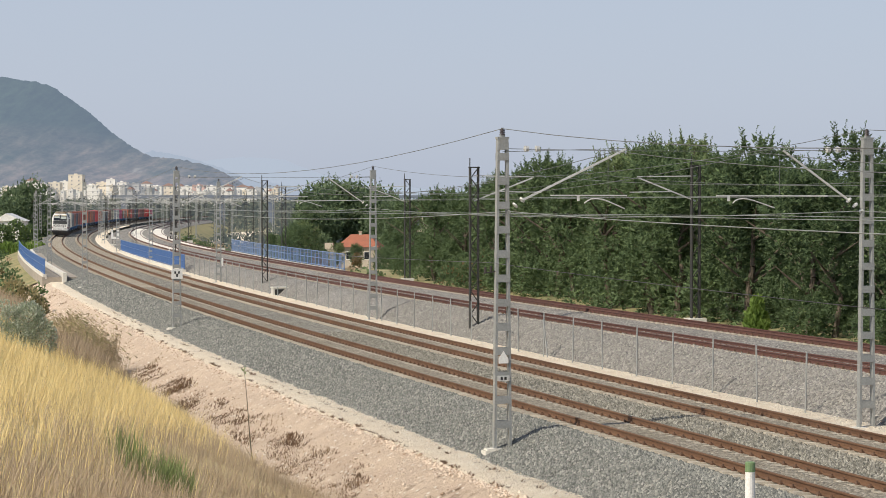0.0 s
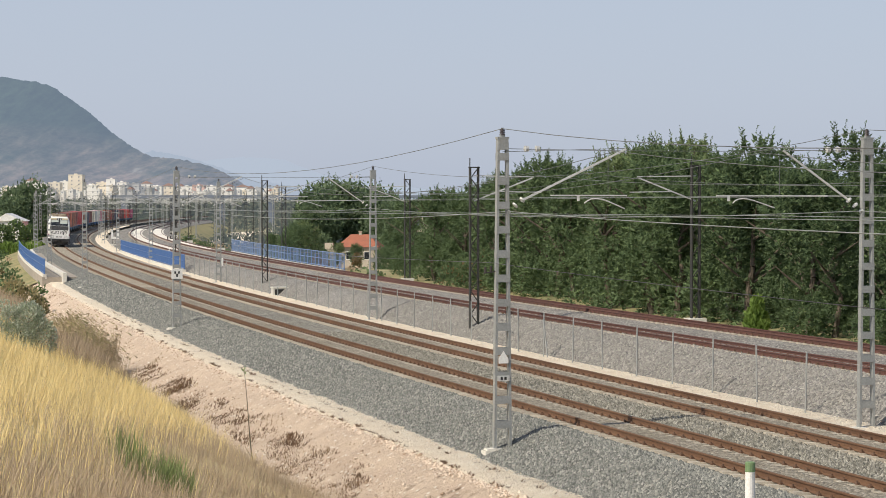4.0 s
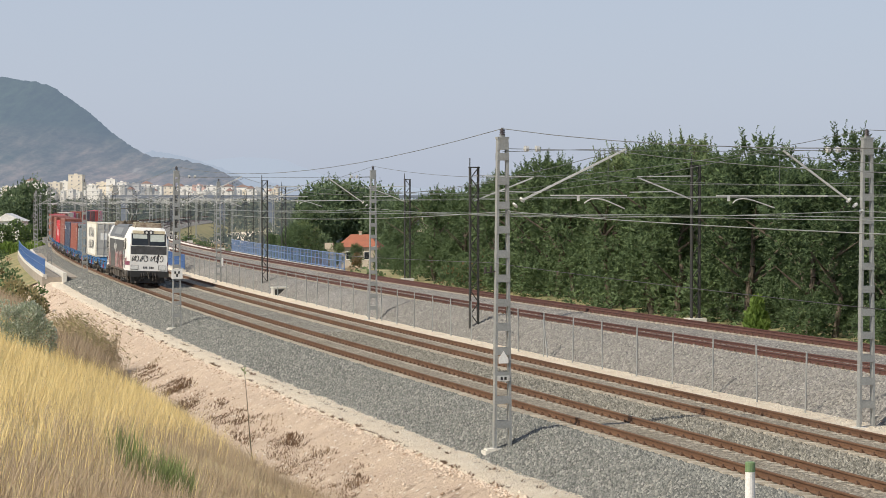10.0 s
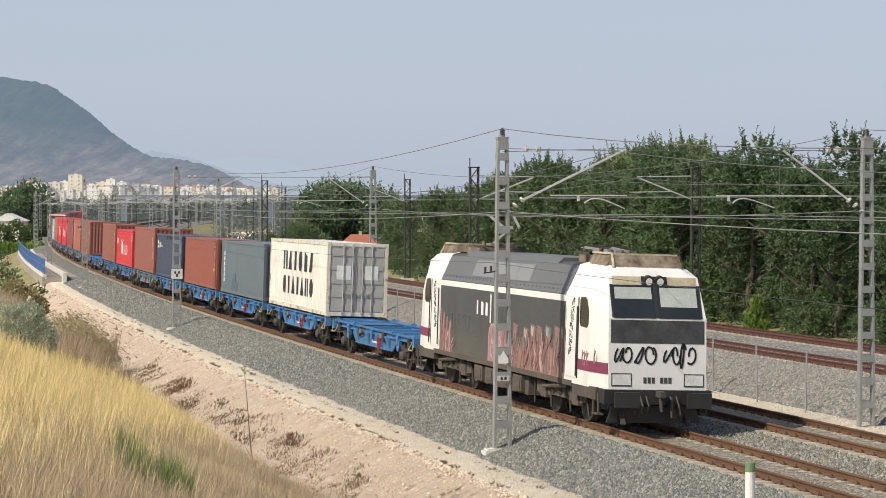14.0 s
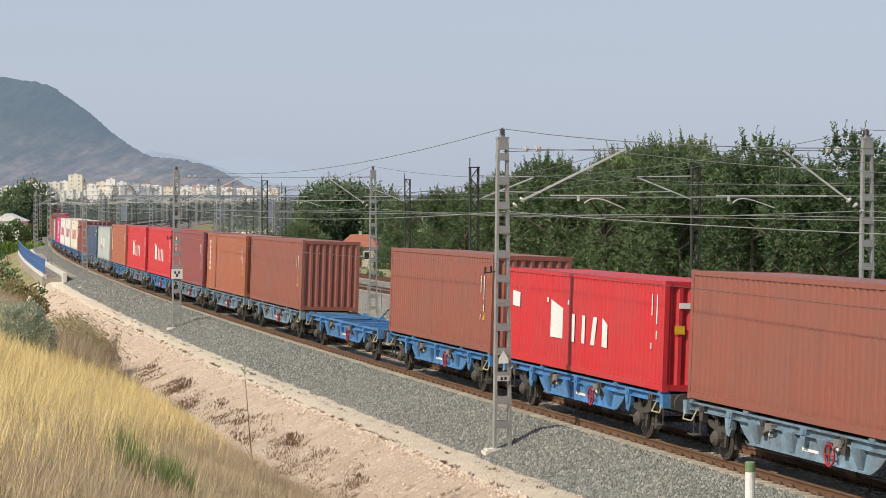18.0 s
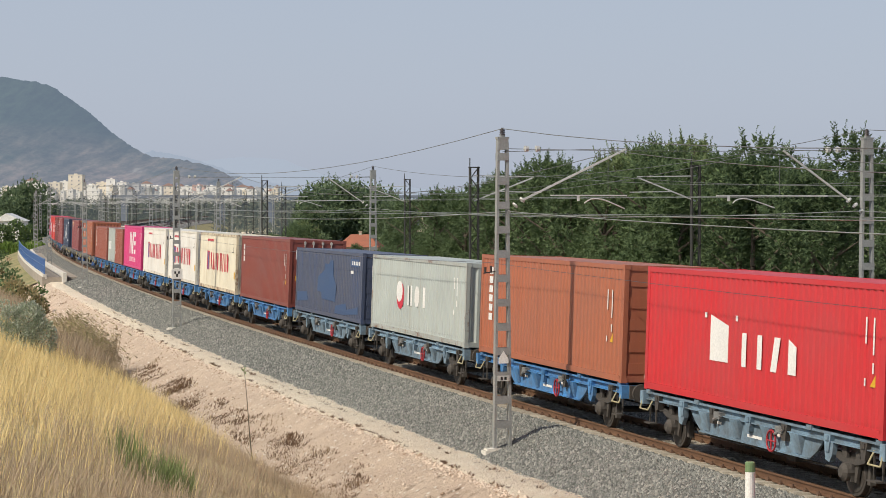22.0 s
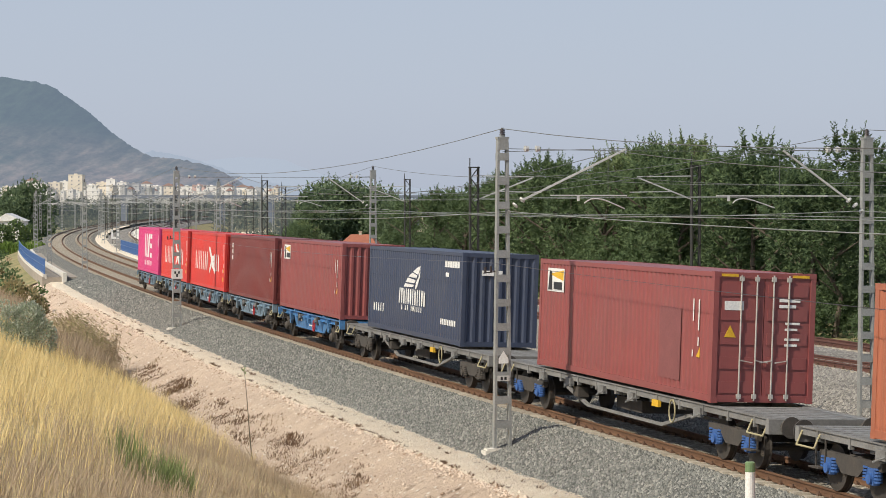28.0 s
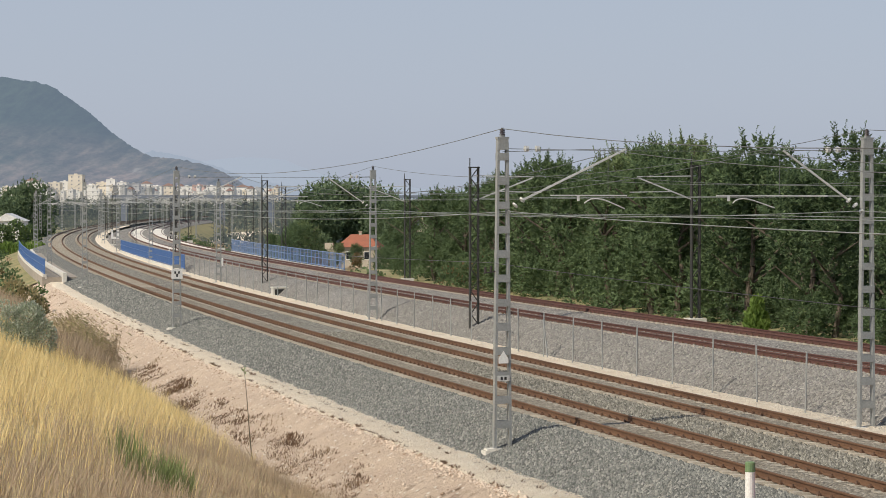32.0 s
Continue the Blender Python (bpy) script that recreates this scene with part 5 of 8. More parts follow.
def long_wagon(u, box_mat, du=0.0):
    """Four-axle container flat with slim side beams."""
    mat = M["wagon_dark"]
    t = thing("flat_wagon", "dark grimy four-axle container flat wagon", "wagon", "long container flat wagons")
    for sy in (-1, 1):
        def beam():
            y0, y1 = sorted((sy * 1.18, sy * 1.06))
            b = Build().box(-9.2, 9.2, y0, y1, 1.0, 1.15).box(-9.2, 9.2, min(sy * 1.21, sy * 1.0), max(sy * 1.21, sy * 1.0), 1.14, 1.165)
            for k in range(-6, 7):
                b.box(k * 1.4 - 0.04, k * 1.4 + 0.04, min(sy * 1.2, sy * 1.1), max(sy * 1.2, sy * 1.1), 0.92, 1.13)
            return b
        part("side_beam", shared(("lbeam", sy), beam), mat, t)
        for x in (-9.25, 9.25):
            bf = part("buffer", shared(("lbuf", x > 0), lambda: Build().rod((0, 0, 0), (0.36 if x > 0 else -0.36, 0, 0), 0.09, seg=10).rod((0.36 if x > 0 else -0.36, 0, 0), (0.4 if x > 0 else -0.4, 0, 0), 0.225, seg=18)), M["grime"], t)
            bf.location = (x, sy * 0.9, 1.02)
        part("brace", shared(("brc", sy), lambda: Build().beam((-4.5, sy * 0.95, 0.82), (-2.6, sy * 0.95, 0.42), 0.08).beam((-2.6, sy * 0.95, 0.42), (2.6, sy * 0.95, 0.42), 0.07).beam((2.6, sy * 0.95, 0.42), (4.5, sy * 0.95, 0.82), 0.08)), mat, t)
    part("deck_plate", shared("ldk", lambda: Build().box(-9.2, -6.3, -1.05, 1.05, 1.1, 1.15).box(6.3, 9.2, -1.05, 1.05, 1.1, 1.15)), mat, t)
    for k in range(-4, 5):
        c = part("cross_member", shared("lcm", lambda: Build().box(-0.1, 0.1, -1.06, 1.06, 0.9, 1.08)), mat, t)
        c.location = (k * 2.1, 0, 0)
    for x in (-9.2, 9.2):
        e = part("end_beam", shared("leb", lambda: Build().box(-0.08, 0.08, -1.25, 1.25, 0.85, 1.16)), mat, t)
        e.location = (x, 0, 0)
    for x in (-5.6, -3.4, -0.9, 1.2, 5.4):
        part("lever_box", shared("llb", lambda: Build().box(-0.2, 0.2, -1.26, -1.15, 0.86, 1.06).rod((-0.3, -1.25, 0.8), (0.22, -1.25, 0.94), 0.025, seg=6)), M["lever_grey"], t, "greyish locking lever").location = (x, 0, 0)
    for x in (-8.7, 8.7):
        part("hand_rail", shared("lhr", lambda: Build().rod((-0.4, -1.3, 0.8), (0.4, -1.3, 0.8), 0.022, seg=6).rod((-0.4, -1.3, 0.8), (-0.4, -1.18, 1.08), 0.022, seg=6).rod((0.4, -1.3, 0.8), (0.4, -1.18, 1.08), 0.022, seg=6)), M["yellow_dull"], t, "yellowish hand rail").location = (x, 0, 0)
        part("step", shared("lst", lambda: Build().box(-0.22, 0.22, -1.3, -1.1, 0.42, 0.45).box(-0.22, -0.19, -1.16, -1.13, 0.45, 1.0).box(0.19, 0.22, -1.16, -1.13, 0.45, 1.0)), M["grime"], t).location = (x * 0.955, 0, 0)
    for k in range(7):
        for x in (-9.0, 6.5):
            part("deck_plank", shared("ldp", lambda: Build().box(-0.17, 0.17, -1.04, 1.04, 1.15, 1.17)), M["lever_grey"], t).location = (x + k * 0.42, 0, 0)
    part("valve_box", shared("vb", lambda: Build().box(2.6, 3.0, -1.24, -1.16, 0.86, 1.02)), M["mark_yellow"], t, "small yellow valve box")
    b = Build()
    pts = [(3.9 + 0.18 * math.cos(a), -1.24, 0.85 + 0.26 * math.sin(a)) for a in np.linspace(0, 2 * math.pi, 15)]
    for p, q in zip(pts[:-1], pts[1:]):
        b.rod(p, q, 0.02, seg=5, caps=False)
    part("brake_handwheel", shared("lhw", lambda: b), M["yellow_dull"], t, "pale brake handwheel")
    part("brake_gear", shared("lbg", lambda: Build().box(-1.2, 0.6, -0.7, 0.7, 0.5, 0.8).rod((-3, 0.3, 0.6), (-2, 0.3, 0.6), 0.18, seg=12).box(-3.4, -3.0, -1.1, -0.8, 0.6, 0.85)), M["grime"], t)
    for x in (-7.1, 7.1):
        bogie(t, x, box_mat)
    RIDES.append((t, u, 0.0, 7.1, du))
    return t


# ---- locomotive
M["loco_white"] = steel("dirty_white_loco_paint", (0.80, 0.795, 0.77), (0.42, 0.36, 0.29), 0.38, fine=2.2)
M["loco_grey"] = steel("dark_grey_loco_paint", (0.085, 0.088, 0.09), (0.2, 0.13, 0.12), 0.35)
M["loco_roof"] = steel("dusty_roof_paint", (0.115, 0.12, 0.122), (0.15, 0.125, 0.10), 0.6)
M["loco_under"] = paint("loco_underframe", (0.075, 0.068, 0.06), (0.13, 0.10, 0.075), 0.85, 0, 15, 1.5, 0.8)
M["roof_pale"] = steel("pale_grey_roof_paint", (0.21, 0.22, 0.225), (0.15, 0.13, 0.11), 0.6)
M["rust_dust"] = paint("rusty_roof_gear", (0.26, 0.22, 0.165), (0.10, 0.062, 0.04), 0.9, 0, 9, 2.6, 1.0)
M["dirty_yellow"] = paint("dirty_yellowed_paint", (0.55, 0.50, 0.36), (0.35, 0.29, 0.19), 0.7, 0, 12, 1.5, 0.8)
M["purple"] = paint("purple_band", (0.24, 0.05, 0.10), None, 0.5)
M["glass"] = paint("windscreen_glass", (0.02, 0.025, 0.03), (0.035, 0.04, 0.045), 0.06, 0, 3, 0.8, 0.5, 0.0)
M["blind"] = paint("pale_sun_blind", (0.46, 0.50, 0.47), None, 0.7)
M["lamp_glass"] = paint("headlamp_glass", (0.75, 0.75, 0.72), None, 0.15)
M["graffiti"] = paint("pinkish_graffiti", (0.27, 0.175, 0.15), (0.17, 0.14, 0.125), 0.6, 0, 10, 1.8, 1.0)
M["graffiti_pale"] = paint("pale_graffiti", (0.5, 0.27, 0.27), (0.35, 0.2, 0.2), 0.6, 0, 10, 1.2, 0.8)


M["scrawl"] = paint("matt_black_spray", (0.012, 0.012, 0.013), (0.02, 0.02, 0.02), 0.95, 0, 8, 2, 0.5, 0.0)
M["nose_grey"] = paint("smudged_dark_panel", (0.075, 0.078, 0.082), (0.035, 0.035, 0.037), 0.6, 0, 6, 2.5, 0.9)
M["spray_pink"] = paint("pink_spray", (0.42, 0.20, 0.22), (0.24, 0.17, 0.165), 0.6, 0, 9, 1.4, 0.9)
M["spray_pale"] = paint("pale_spray", (0.50, 0.42, 0.40), (0.34, 0.26, 0.25), 0.6, 0, 9, 1.4, 0.8)
M["spray_red"] = paint("red_spray", (0.27, 0.08, 0.08), (0.18, 0.12, 0.11), 0.6, 0, 9, 1.4, 0.8)
M["spray_cyan"] = paint("cyan_spray", (0.24, 0.40, 0.42), (0.2, 0.28, 0.29), 0.6, 0, 9, 1.4, 0.8)


def locomotive(u):
    t = thing("electric_locomotive", "white and dark grey electric locomotive, dirty and sprayed with graffiti", "locomotive")
    W = 1.47
    wall = [(-W, 1.05), (-W, 3.05), (-1.15, 3.72), (-0.9, 3.80), (0.9, 3.80), (1.15, 3.72), (W, 3.05), (W, 1.05)]
    M["loco_wash"] = graffiti_wash("sprayed_grey_loco_paint", (0.085, 0.088, 0.09), (0.30, 0.15, 0.14), (0.36, 0.22, 0.20), 2.15)
    part("body", Build().prism(wall, -6.06, 6.06), M["loco_wash"], t, "dark grey body sprayed with pinkish graffiti")
    part("roof_slope", Build().prism([(-W - 0.005, 3.05), (-1.155, 3.725), (-1.14, 3.71), (-W + 0.02, 3.05)], -6.04, 6.04), M["loco_roof"], t, "dark roof slope")
    part("white_stripe", Build().box(-6.05, 6.05, -W - 0.012, -W + 0.01, 2.88, 3.03), M["loco_white"], t, "white stripe under the roof")
    part("white_stripe", Build().box(-6.05, 6.05, W - 0.01, W + 0.012, 2.86, 3.04), M["loco_white"], t)
    part("sill", Build().prism([(-W - 0.01, 0.92), (-W - 0.01, 1.06), (W + 0.01, 1.06), (W + 0.01, 0.92)], -6.7, 6.7), M["loco_under"], t, "dark grimy sill")
    for q in (1, -1):
        # cab: straight side, sloping nose
        cab = Build()
        xs_ = [6.6 * q, 8.0 * q, 8.95 * q, 9.0 * q]
        rows = []
        for x, low, hw_, zt, zs in ((6.05, 1.0, W + 0.004, 3.84, 3.05), (7.9, 1.0, W + 0.004, 3.80, 3.05)):
            rows.append([(x * q, -hw_, low), (x * q, -hw_, zs), (x * q, -1.12, zt - 0.08), (x * q, -0.85, zt), (x * q, 0.85, zt), (x * q, 1.12, zt - 0.08), (x * q, hw_, zs), (x * q, hw_, low)])
        face = [(9.0, -1.30, 1.0), (8.84, -1.30, 2.62), (8.44, -1.18, 3.55), (8.34, -0.85, 3.68), (8.34, 0.85, 3.68), (8.44, 1.18, 3.55), (8.84, 1.30, 2.62), (9.0, 1.30, 1.0)]
        rows.append([(x * q, y, z) for x, y, z in face])
        i0 = 0
        for r in rows:
            cab.v += r
        for a in range(2):
            for k in range(7):
                f = (a * 8 + k, a * 8 + k + 1, (a + 1) * 8 + k + 1, (a + 1) * 8 + k)
                cab.f.append(f if q > 0 else f[::-1])
                cab.mi.append(0)
        for f in ((16, 17, 22, 23), (17, 18, 21, 22), (18, 19, 20, 21)):
            cab.f.append(f if q > 0 else f[::-1])
            cab.mi.append(0)
        body = part("cab", cab, M["loco_white"], t, "dirty white cab")

        def onface(y0, y1, z0, z1, off=0.012):
            """A slab lying on the sloping nose."""
            def px(z):
                return (9.0 - (z - 1.0) * 0.16 / 1.62 if z < 2.62 else 8.84 - (z - 2.62) * 0.40 / 0.93) * q
            b = Build()
            o_ = off * q
            b.v += [(px(z) + k, y, z) for k in (-0.02 * q, o_) for y, z in ((y0, z0), (y1, z0), (y1, z1), (y0, z1))]
            for f in ((4, 5, 6, 7), (0, 1, 5, 4), (1, 2, 6, 5), (2, 3, 7, 6), (3, 0, 4, 7)):
                b.f.append(f)
                b.mi.append(0)
            return b
        for sy in (-1, 1):
            y0, y1 = sorted((sy * 0.05, sy * 1.15))
            pane = part("windscreen", onface(y0, y1, 2.62, 3.34), M["glass"], body, "dark windscreen")
            part("sun_blind", onface(y0 + 0.06, y1 - 0.06, (3.05 if sy < 0 else 2.88) if q > 0 else 3.0, 3.31, 0.016), M["blind"], body)
            y0, y1 = sorted((sy * 0.72, sy * 1.2))
            part("headlight_frame", onface(y0 - 0.025, y1 + 0.025, 1.095, 1.385, 0.012), M["black"], body)
            part("headlight", onface(y0, y1, 1.12, 1.36, 0.02), M["lamp_glass"], body, "rectangular headlight")
            part("upper_lamp", Build().rod((8.4 * q, sy * 0.15, 3.46), (8.535 * q, sy * 0.15, 3.44), 0.135, seg=16), M["black"], body)
            part("lamp_lens", Build().rod((8.535 * q, sy * 0.15, 3.44), (8.55 * q, sy * 0.15, 3.44), 0.085, seg=14), M["lamp_glass"], body)
            bx = Build().rod((8.95 * q, sy * 0.95, 0.78), (9.4 * q, sy * 0.95, 0.78), 0.12, seg=12)
            bx.box(min(9.36 * q, 9.44 * q), max(9.36 * q, 9.44 * q), sy * 0.95 - 0.32, sy * 0.95 + 0.32, 0.6, 0.98)
            part("buffer", bx, M["black"], body, "large dark buffer")
            # side window, door and hand rail
            wn = [(7.22 * q, 2.44), (7.30 * q, 2.36), (7.76 * q, 2.34), (7.86 * q, 2.42), (7.87 * q, 2.72), (7.72 * q, 2.98), (7.62 * q, 3.03), (7.30 * q, 3.03), (7.22 * q, 2.95)]
            part("side_window", Build().plate(wn if q > 0 else wn[::-1], *sorted((sy * W, sy * (W + 0.02)))), M["glass"], body, "black side window")
            part("door_frame", Build().box(min(7.08 * q, 7.11 * q), max(7.08 * q, 7.11 * q), sy * (W + 0.01) - 0.012, sy * (W + 0.01) + 0.012, 1.15, 3.02), M["black"], body)
            dr = part("cab_door", Build().box(min(6.2 * q, 7.04 * q), max(6.2 * q, 7.04 * q), sy * (W + 0.008) - 0.012, sy * (W + 0.008) + 0.012, 1.15, 3.0), M["loco_white"], body)
            part("hand_rail", Build().rod((6.12 * q, sy * (W + 0.06), 1.2), (6.12 * q, sy * (W + 0.06), 2.8), 0.02, seg=6).rod((7.13 * q, sy * (W + 0.06), 1.2), (7.13 * q, sy * (W + 0.06), 2.8), 0.02, seg=6), M["black"], body)
            part("purple_band", Build().box(min(7.14 * q, 7.9 * q), max(7.14 * q, 7.9 * q), sy * (W + 0.006) - 0.01, sy * (W + 0.006) + 0.01, 1.36, 1.6), M["purple"], body, "purple band")
            pb = Build()
            pb.v += [(x_ * q, sy * (W + 0.004 + (1.30 - W) * (x_ - 7.9) / 1.1 + w_), z_) for w_ in (-0.03, 0.014) for x_, z_ in ((7.9, 1.36), (8.95, 1.36), (8.92, 1.6), (7.9, 1.6))]
            pb.f += [(4, 5, 6, 7), (0, 1, 5, 4), (1, 2, 6, 5), (2, 3, 7, 6), (3, 0, 4, 7)]
            pb.mi += [0] * 5
            part("purple_band", pb, M["purple"], body, "purple band")
        part("nose_panel", onface(-1.24, 1.24, 2.06, 2.58, 0.008), M["nose_grey"], body, "dark panel under the windscreen")
        for sy in (-1, 1):
            part("brow", onface(*sorted((sy * 0.36, sy * 1.12)), 3.36, 3.55, 0.014), M["dirty_yellow"], body, "dirty yellowish brow panel")
        part("lamp_panel", onface(-0.34, 0.34, 3.36, 3.56, 0.02), M["black"], body, "black lamp panel")
        part("screen_frame", onface(-1.2, 1.2, 2.63, 3.37, 0.009), M["black"], body)
        srng = random.Random(3)
        for k, (y_mid, wy, hz) in enumerate(((-1.02, 0.085, 0.13), (-0.8, 0.09, 0.14), (-0.5, 0.11, 0.15), (-0.2, 0.11, 0.16), (0.28, 0.09, 0.12), (0.48, 0.07, 0.16), (0.66, 0.06, 0.24), (0.9, 0.1, 0.15))):
            b = Build()
            a0, turn = srng.uniform(0, 6.28), srng.uniform(5.0, 8.0)
            line = []
            for w in range(14):
                a_ = a0 + turn * w / 13
                line.append((y_mid + 1.15 * wy * math.cos(a_) + 0.08 * (w / 13 - 0.5), 1.79 + 1.2 * hz * math.sin(a_ * (1.0 if k % 2 else 1.3))))
            for w, (y_, z_) in enumerate(line):
                (ya, za_), (yb, zb_) = line[max(0, w - 1)], line[min(13, w + 1)]
                ln = math.hypot(yb - ya, zb_ - za_) or 1.0
                ny, nz = -(zb_ - za_) / ln * 0.023, (yb - ya) / ln * 0.023
                b.v += [((9.0 - (z_ + e * nz - 1.0) * 0.16 / 1.62 + d_) * q, y_ + e * ny, z_ + e * nz) for e, d_ in ((-1, 0.0), (-1, 0.012), (1, 0.012), (1, 0.0))]
            for w in range(13):
                for e in range(3):
                    b.f.append((4 * w + e, 4 * w + e + 1, 4 * w + e + 5, 4 * w + e + 4))
                    b.mi.append(0)
            part("nose_scrawl", b, M["scrawl"], body, "bold black spray-can stroke")
        b = Build()
        for k in range(7):
            cx, cz = (6.52 + 0.03 * k) * q, 1.75 + k * 0.19
            for w in range(6):
                b.beam((cx + 0.12 * math.cos(w * 1.3 + k), -W - 0.022, cz + 0.1 * math.sin(w * 1.7)), (cx + 0.12 * math.cos((w + 1) * 1.3 + k), -W - 0.022, cz + 0.1 * math.sin((w + 1) * 1.7)), 0.016, 0.01)
        part("door_scrawl", b, M["scrawl"], body, "black spray-can scrawl")
        for k in range(7):
            if k != 3:
                part("plate_mark", onface(-0.38 + k * 0.11, -0.30 + k * 0.11, 1.17, 1.30, 0.01), M["nose_grey"], body)
        part("bumper", Build().prism([(-1.42, 0.66), (-1.42, 1.02), (1.42, 1.02), (1.42, 0.66)], 8.5 * q, 9.05 * q), M["black"], body, "dark grimy buffer beam")
        part("cab_skirt", Build().prism([(-1.46, 0.72), (-1.46, 1.03), (1.46, 1.03), (1.46, 0.72)], 6.7 * q, 8.5 * q), M["loco_under"], body, "brownish dirty skirt")
        part("plough", Build().prism([(-1.25, 0.18), (-1.1, 0.6), (1.1, 0.6), (1.25, 0.18)], 8.72 * q, 8.8 * q), M["black"], body, "dusty plough plate")
        for sy in (-1, 1):
            part("guard_iron", Build().beam((8.75 * q, sy * 0.86, 0.5), (8.95 * q, sy * 0.86, 0.14), 0.12, 0.05), M["grime"], body)
            part("step", Build().box(min(8.3 * q, 8.7 * q), max(8.3 * q, 8.7 * q), *sorted((sy * 1.3, sy * 1.48)), 0.36, 0.4).box(min(8.3 * q, 8.34 * q), max(8.3 * q, 8.34 * q), *sorted((sy * 1.42, sy * 1.46)), 0.4, 0.9).box(min(8.66 * q, 8.7 * q), max(8.66 * q, 8.7 * q), *sorted((sy * 1.42, sy * 1.46)), 0.4, 0.9), M["loco_under"], body)
            for k in range(2):
                y_ = sy * (0.32 + 0.16 * k)
                hb = Build()
                pts = [(9.06 * q, y_, 0.86), (9.2 * q, y_ + 0.03, 0.62), (9.22 * q, y_ + 0.06 * sy, 0.42), (9.12 * q, y_ + 0.1 * sy, 0.34), (9.06 * q, y_ + 0.12 * sy, 0.5)]
                for p, w in zip(pts[:-1], pts[1:]):
                    hb.rod(p, w, 0.028, seg=6)
                part("hose", hb, M["tread"], body, "grey brake hose")
        part("coupling_hook", Build().box(min(9.0 * q, 9.4 * q), max(9.0 * q, 9.4 * q), -0.07, 0.07, 0.85, 1.0).rod((9.2 * q, 0.3, 0.85), (9.25 * q, 0.3, 0.35), 0.035, seg=8).rod((9.2 * q, 0, 0.85), (9.2 * q, 0.05, 0.5), 0.05, seg=8), M["grime"], body)
        rbx = part("roof_box", Build().prism([(-1.0, 3.74), (-0.86, 4.08), (0.86, 4.08), (1.0, 3.74)], 6.35 * q, 7.7 * q), M["rust_dust"], t, "rusty beige roof equipment cover")
        part("cover_front", Build().plate([(7.7 * q, 3.74), (8.1 * q, 3.72), (7.78 * q, 4.06), (7.7 * q, 4.08)][::q], -0.92, 0.92), M["rust_dust"], rbx)
        part("cover_edge", Build().beam((6.35 * q, -0.88, 4.09), (7.75 * q, -0.88, 4.09), 0.05).beam((7.75 * q, -0.88, 4.08), (8.1 * q, -0.95, 3.75), 0.05), M["dirty_yellow"], rbx, "dirty pale cover edge")
        part("cover_edge", Build().beam((7.76 * q, -0.88, 4.08), (7.76 * q, 0.88, 4.08), 0.04), M["dirty_yellow"], rbx)
    part("roof_hatch", Build().prism([(-1.12, 3.72), (-0.95, 3.9), (0.95, 3.9), (1.12, 3.72)], -4.6, 4.2), M["loco_roof"], t, "dark grey roof hatch")
    part("roof_panel", Build().prism([(-1.42, 3.16), (-1.2, 3.66), (-1.17, 3.66), (-1.40, 3.16)], -3.0, 2.6), M["roof_pale"], t, "paler roof slope panel")
    for x in (-5.3, 5.4):
        part("roof_equipment", Build().box(x - 0.7, x + 0.7, -0.7, 0.7, 3.8, 4.0).box(x - 0.5, x + 0.2, -0.2, 0.6, 4.0, 4.15).rod((x + 0.5, -0.5, 3.9), (x + 0.5, -0.5, 4.2), 0.06), M["rust_dust"], t)
    # pantographs: the rear one raised
    for x, up in ((-4.9, True), (4.6, False)):
        pg = part("pantograph_base", Build().box(x - 0.7, x + 0.7, -0.6, -0.52, 4.02, 4.08).box(x - 0.7, x + 0.7, 0.52, 0.6, 4.02, 4.08).box(x - 0.7, x - 0.62, -0.6, 0.6, 4.02, 4.08).box(x + 0.62, x + 0.7, -0.6, 0.6, 4.02, 4.08), M["grime"], t)
        kn = (x + 1.3, 4.65) if up else (x + 1.3, 4.12)
        hd = (x + 0.1, 5.22) if up else (x - 0.5, 4.2)
        part("lower_arm", Build().beam((x - 0.6, 0, 4.08), (kn[0], 0, kn[1]), 0.1), M["galv"], pg)
        part("upper_arm", Build().beam((kn[0], -0.25, kn[1]), (hd[0], -0.4, hd[1]), 0.06).beam((kn[0], 0.25, kn[1]), (hd[0], 0.4, hd[1]), 0.06), M["galv"], pg)
        part("collector_head", Build().box(hd[0] - 0.2, hd[0] - 0.14, -0.8, 0.8, hd[1], hd[1] + 0.05).box(hd[0] + 0.14, hd[0] + 0.2, -0.8, 0.8, hd[1], hd[1] + 0.05), M["grime"], pg)
    # operator's mark as plain bars
    for k, (w, z0, z1) in enumerate(((0.16, 2.23, 2.6), (0.3, 2.23, 2.58), (0.28, 2.23, 2.58), (0.14, 2.05, 2.82), (0.3, 2.23, 2.58))):
        x = -2.06 + k * 0.45
        part("operator_mark", Build().plate([(x, z0), (x + w * 0.75, z0), (x + w * 0.75, z1 - 0.05), (x + w * 0.4, z1), (x, z1)], -W - 0.008, -W - 0.002), M["mark_white"], t, "white shape of the operator's mark")
    for k in range(34):
        part("rivet", shared("rivet", lambda: Build().rod((0, 0, 0), (0, -0.012, 0), 0.028, seg=6)), M["black"], t).location = (-5.95 + k * 0.36, -W + 0.045, 3.36)
    # sprayed bubble letters and slanted strokes along the lower side
    grng = random.Random(41)

    def spray(pts, material, y):
        part("graffiti_shape", Build().plate(pts, -W - y, -W + 0.004), M[material], t, "sprayed graffiti shape")

    def arch(x, w, z0, z1):
        return [(x, z0), (x + w, z0), (x + w, z1 - 0.3)] + [(x + w / 2 + w / 2 * math.cos(a_), z1 - 0.3 + 0.3 * math.sin(a_)) for a_ in np.linspace(0.4, 2.74, 6)] + [(x, z1 - 0.3)]
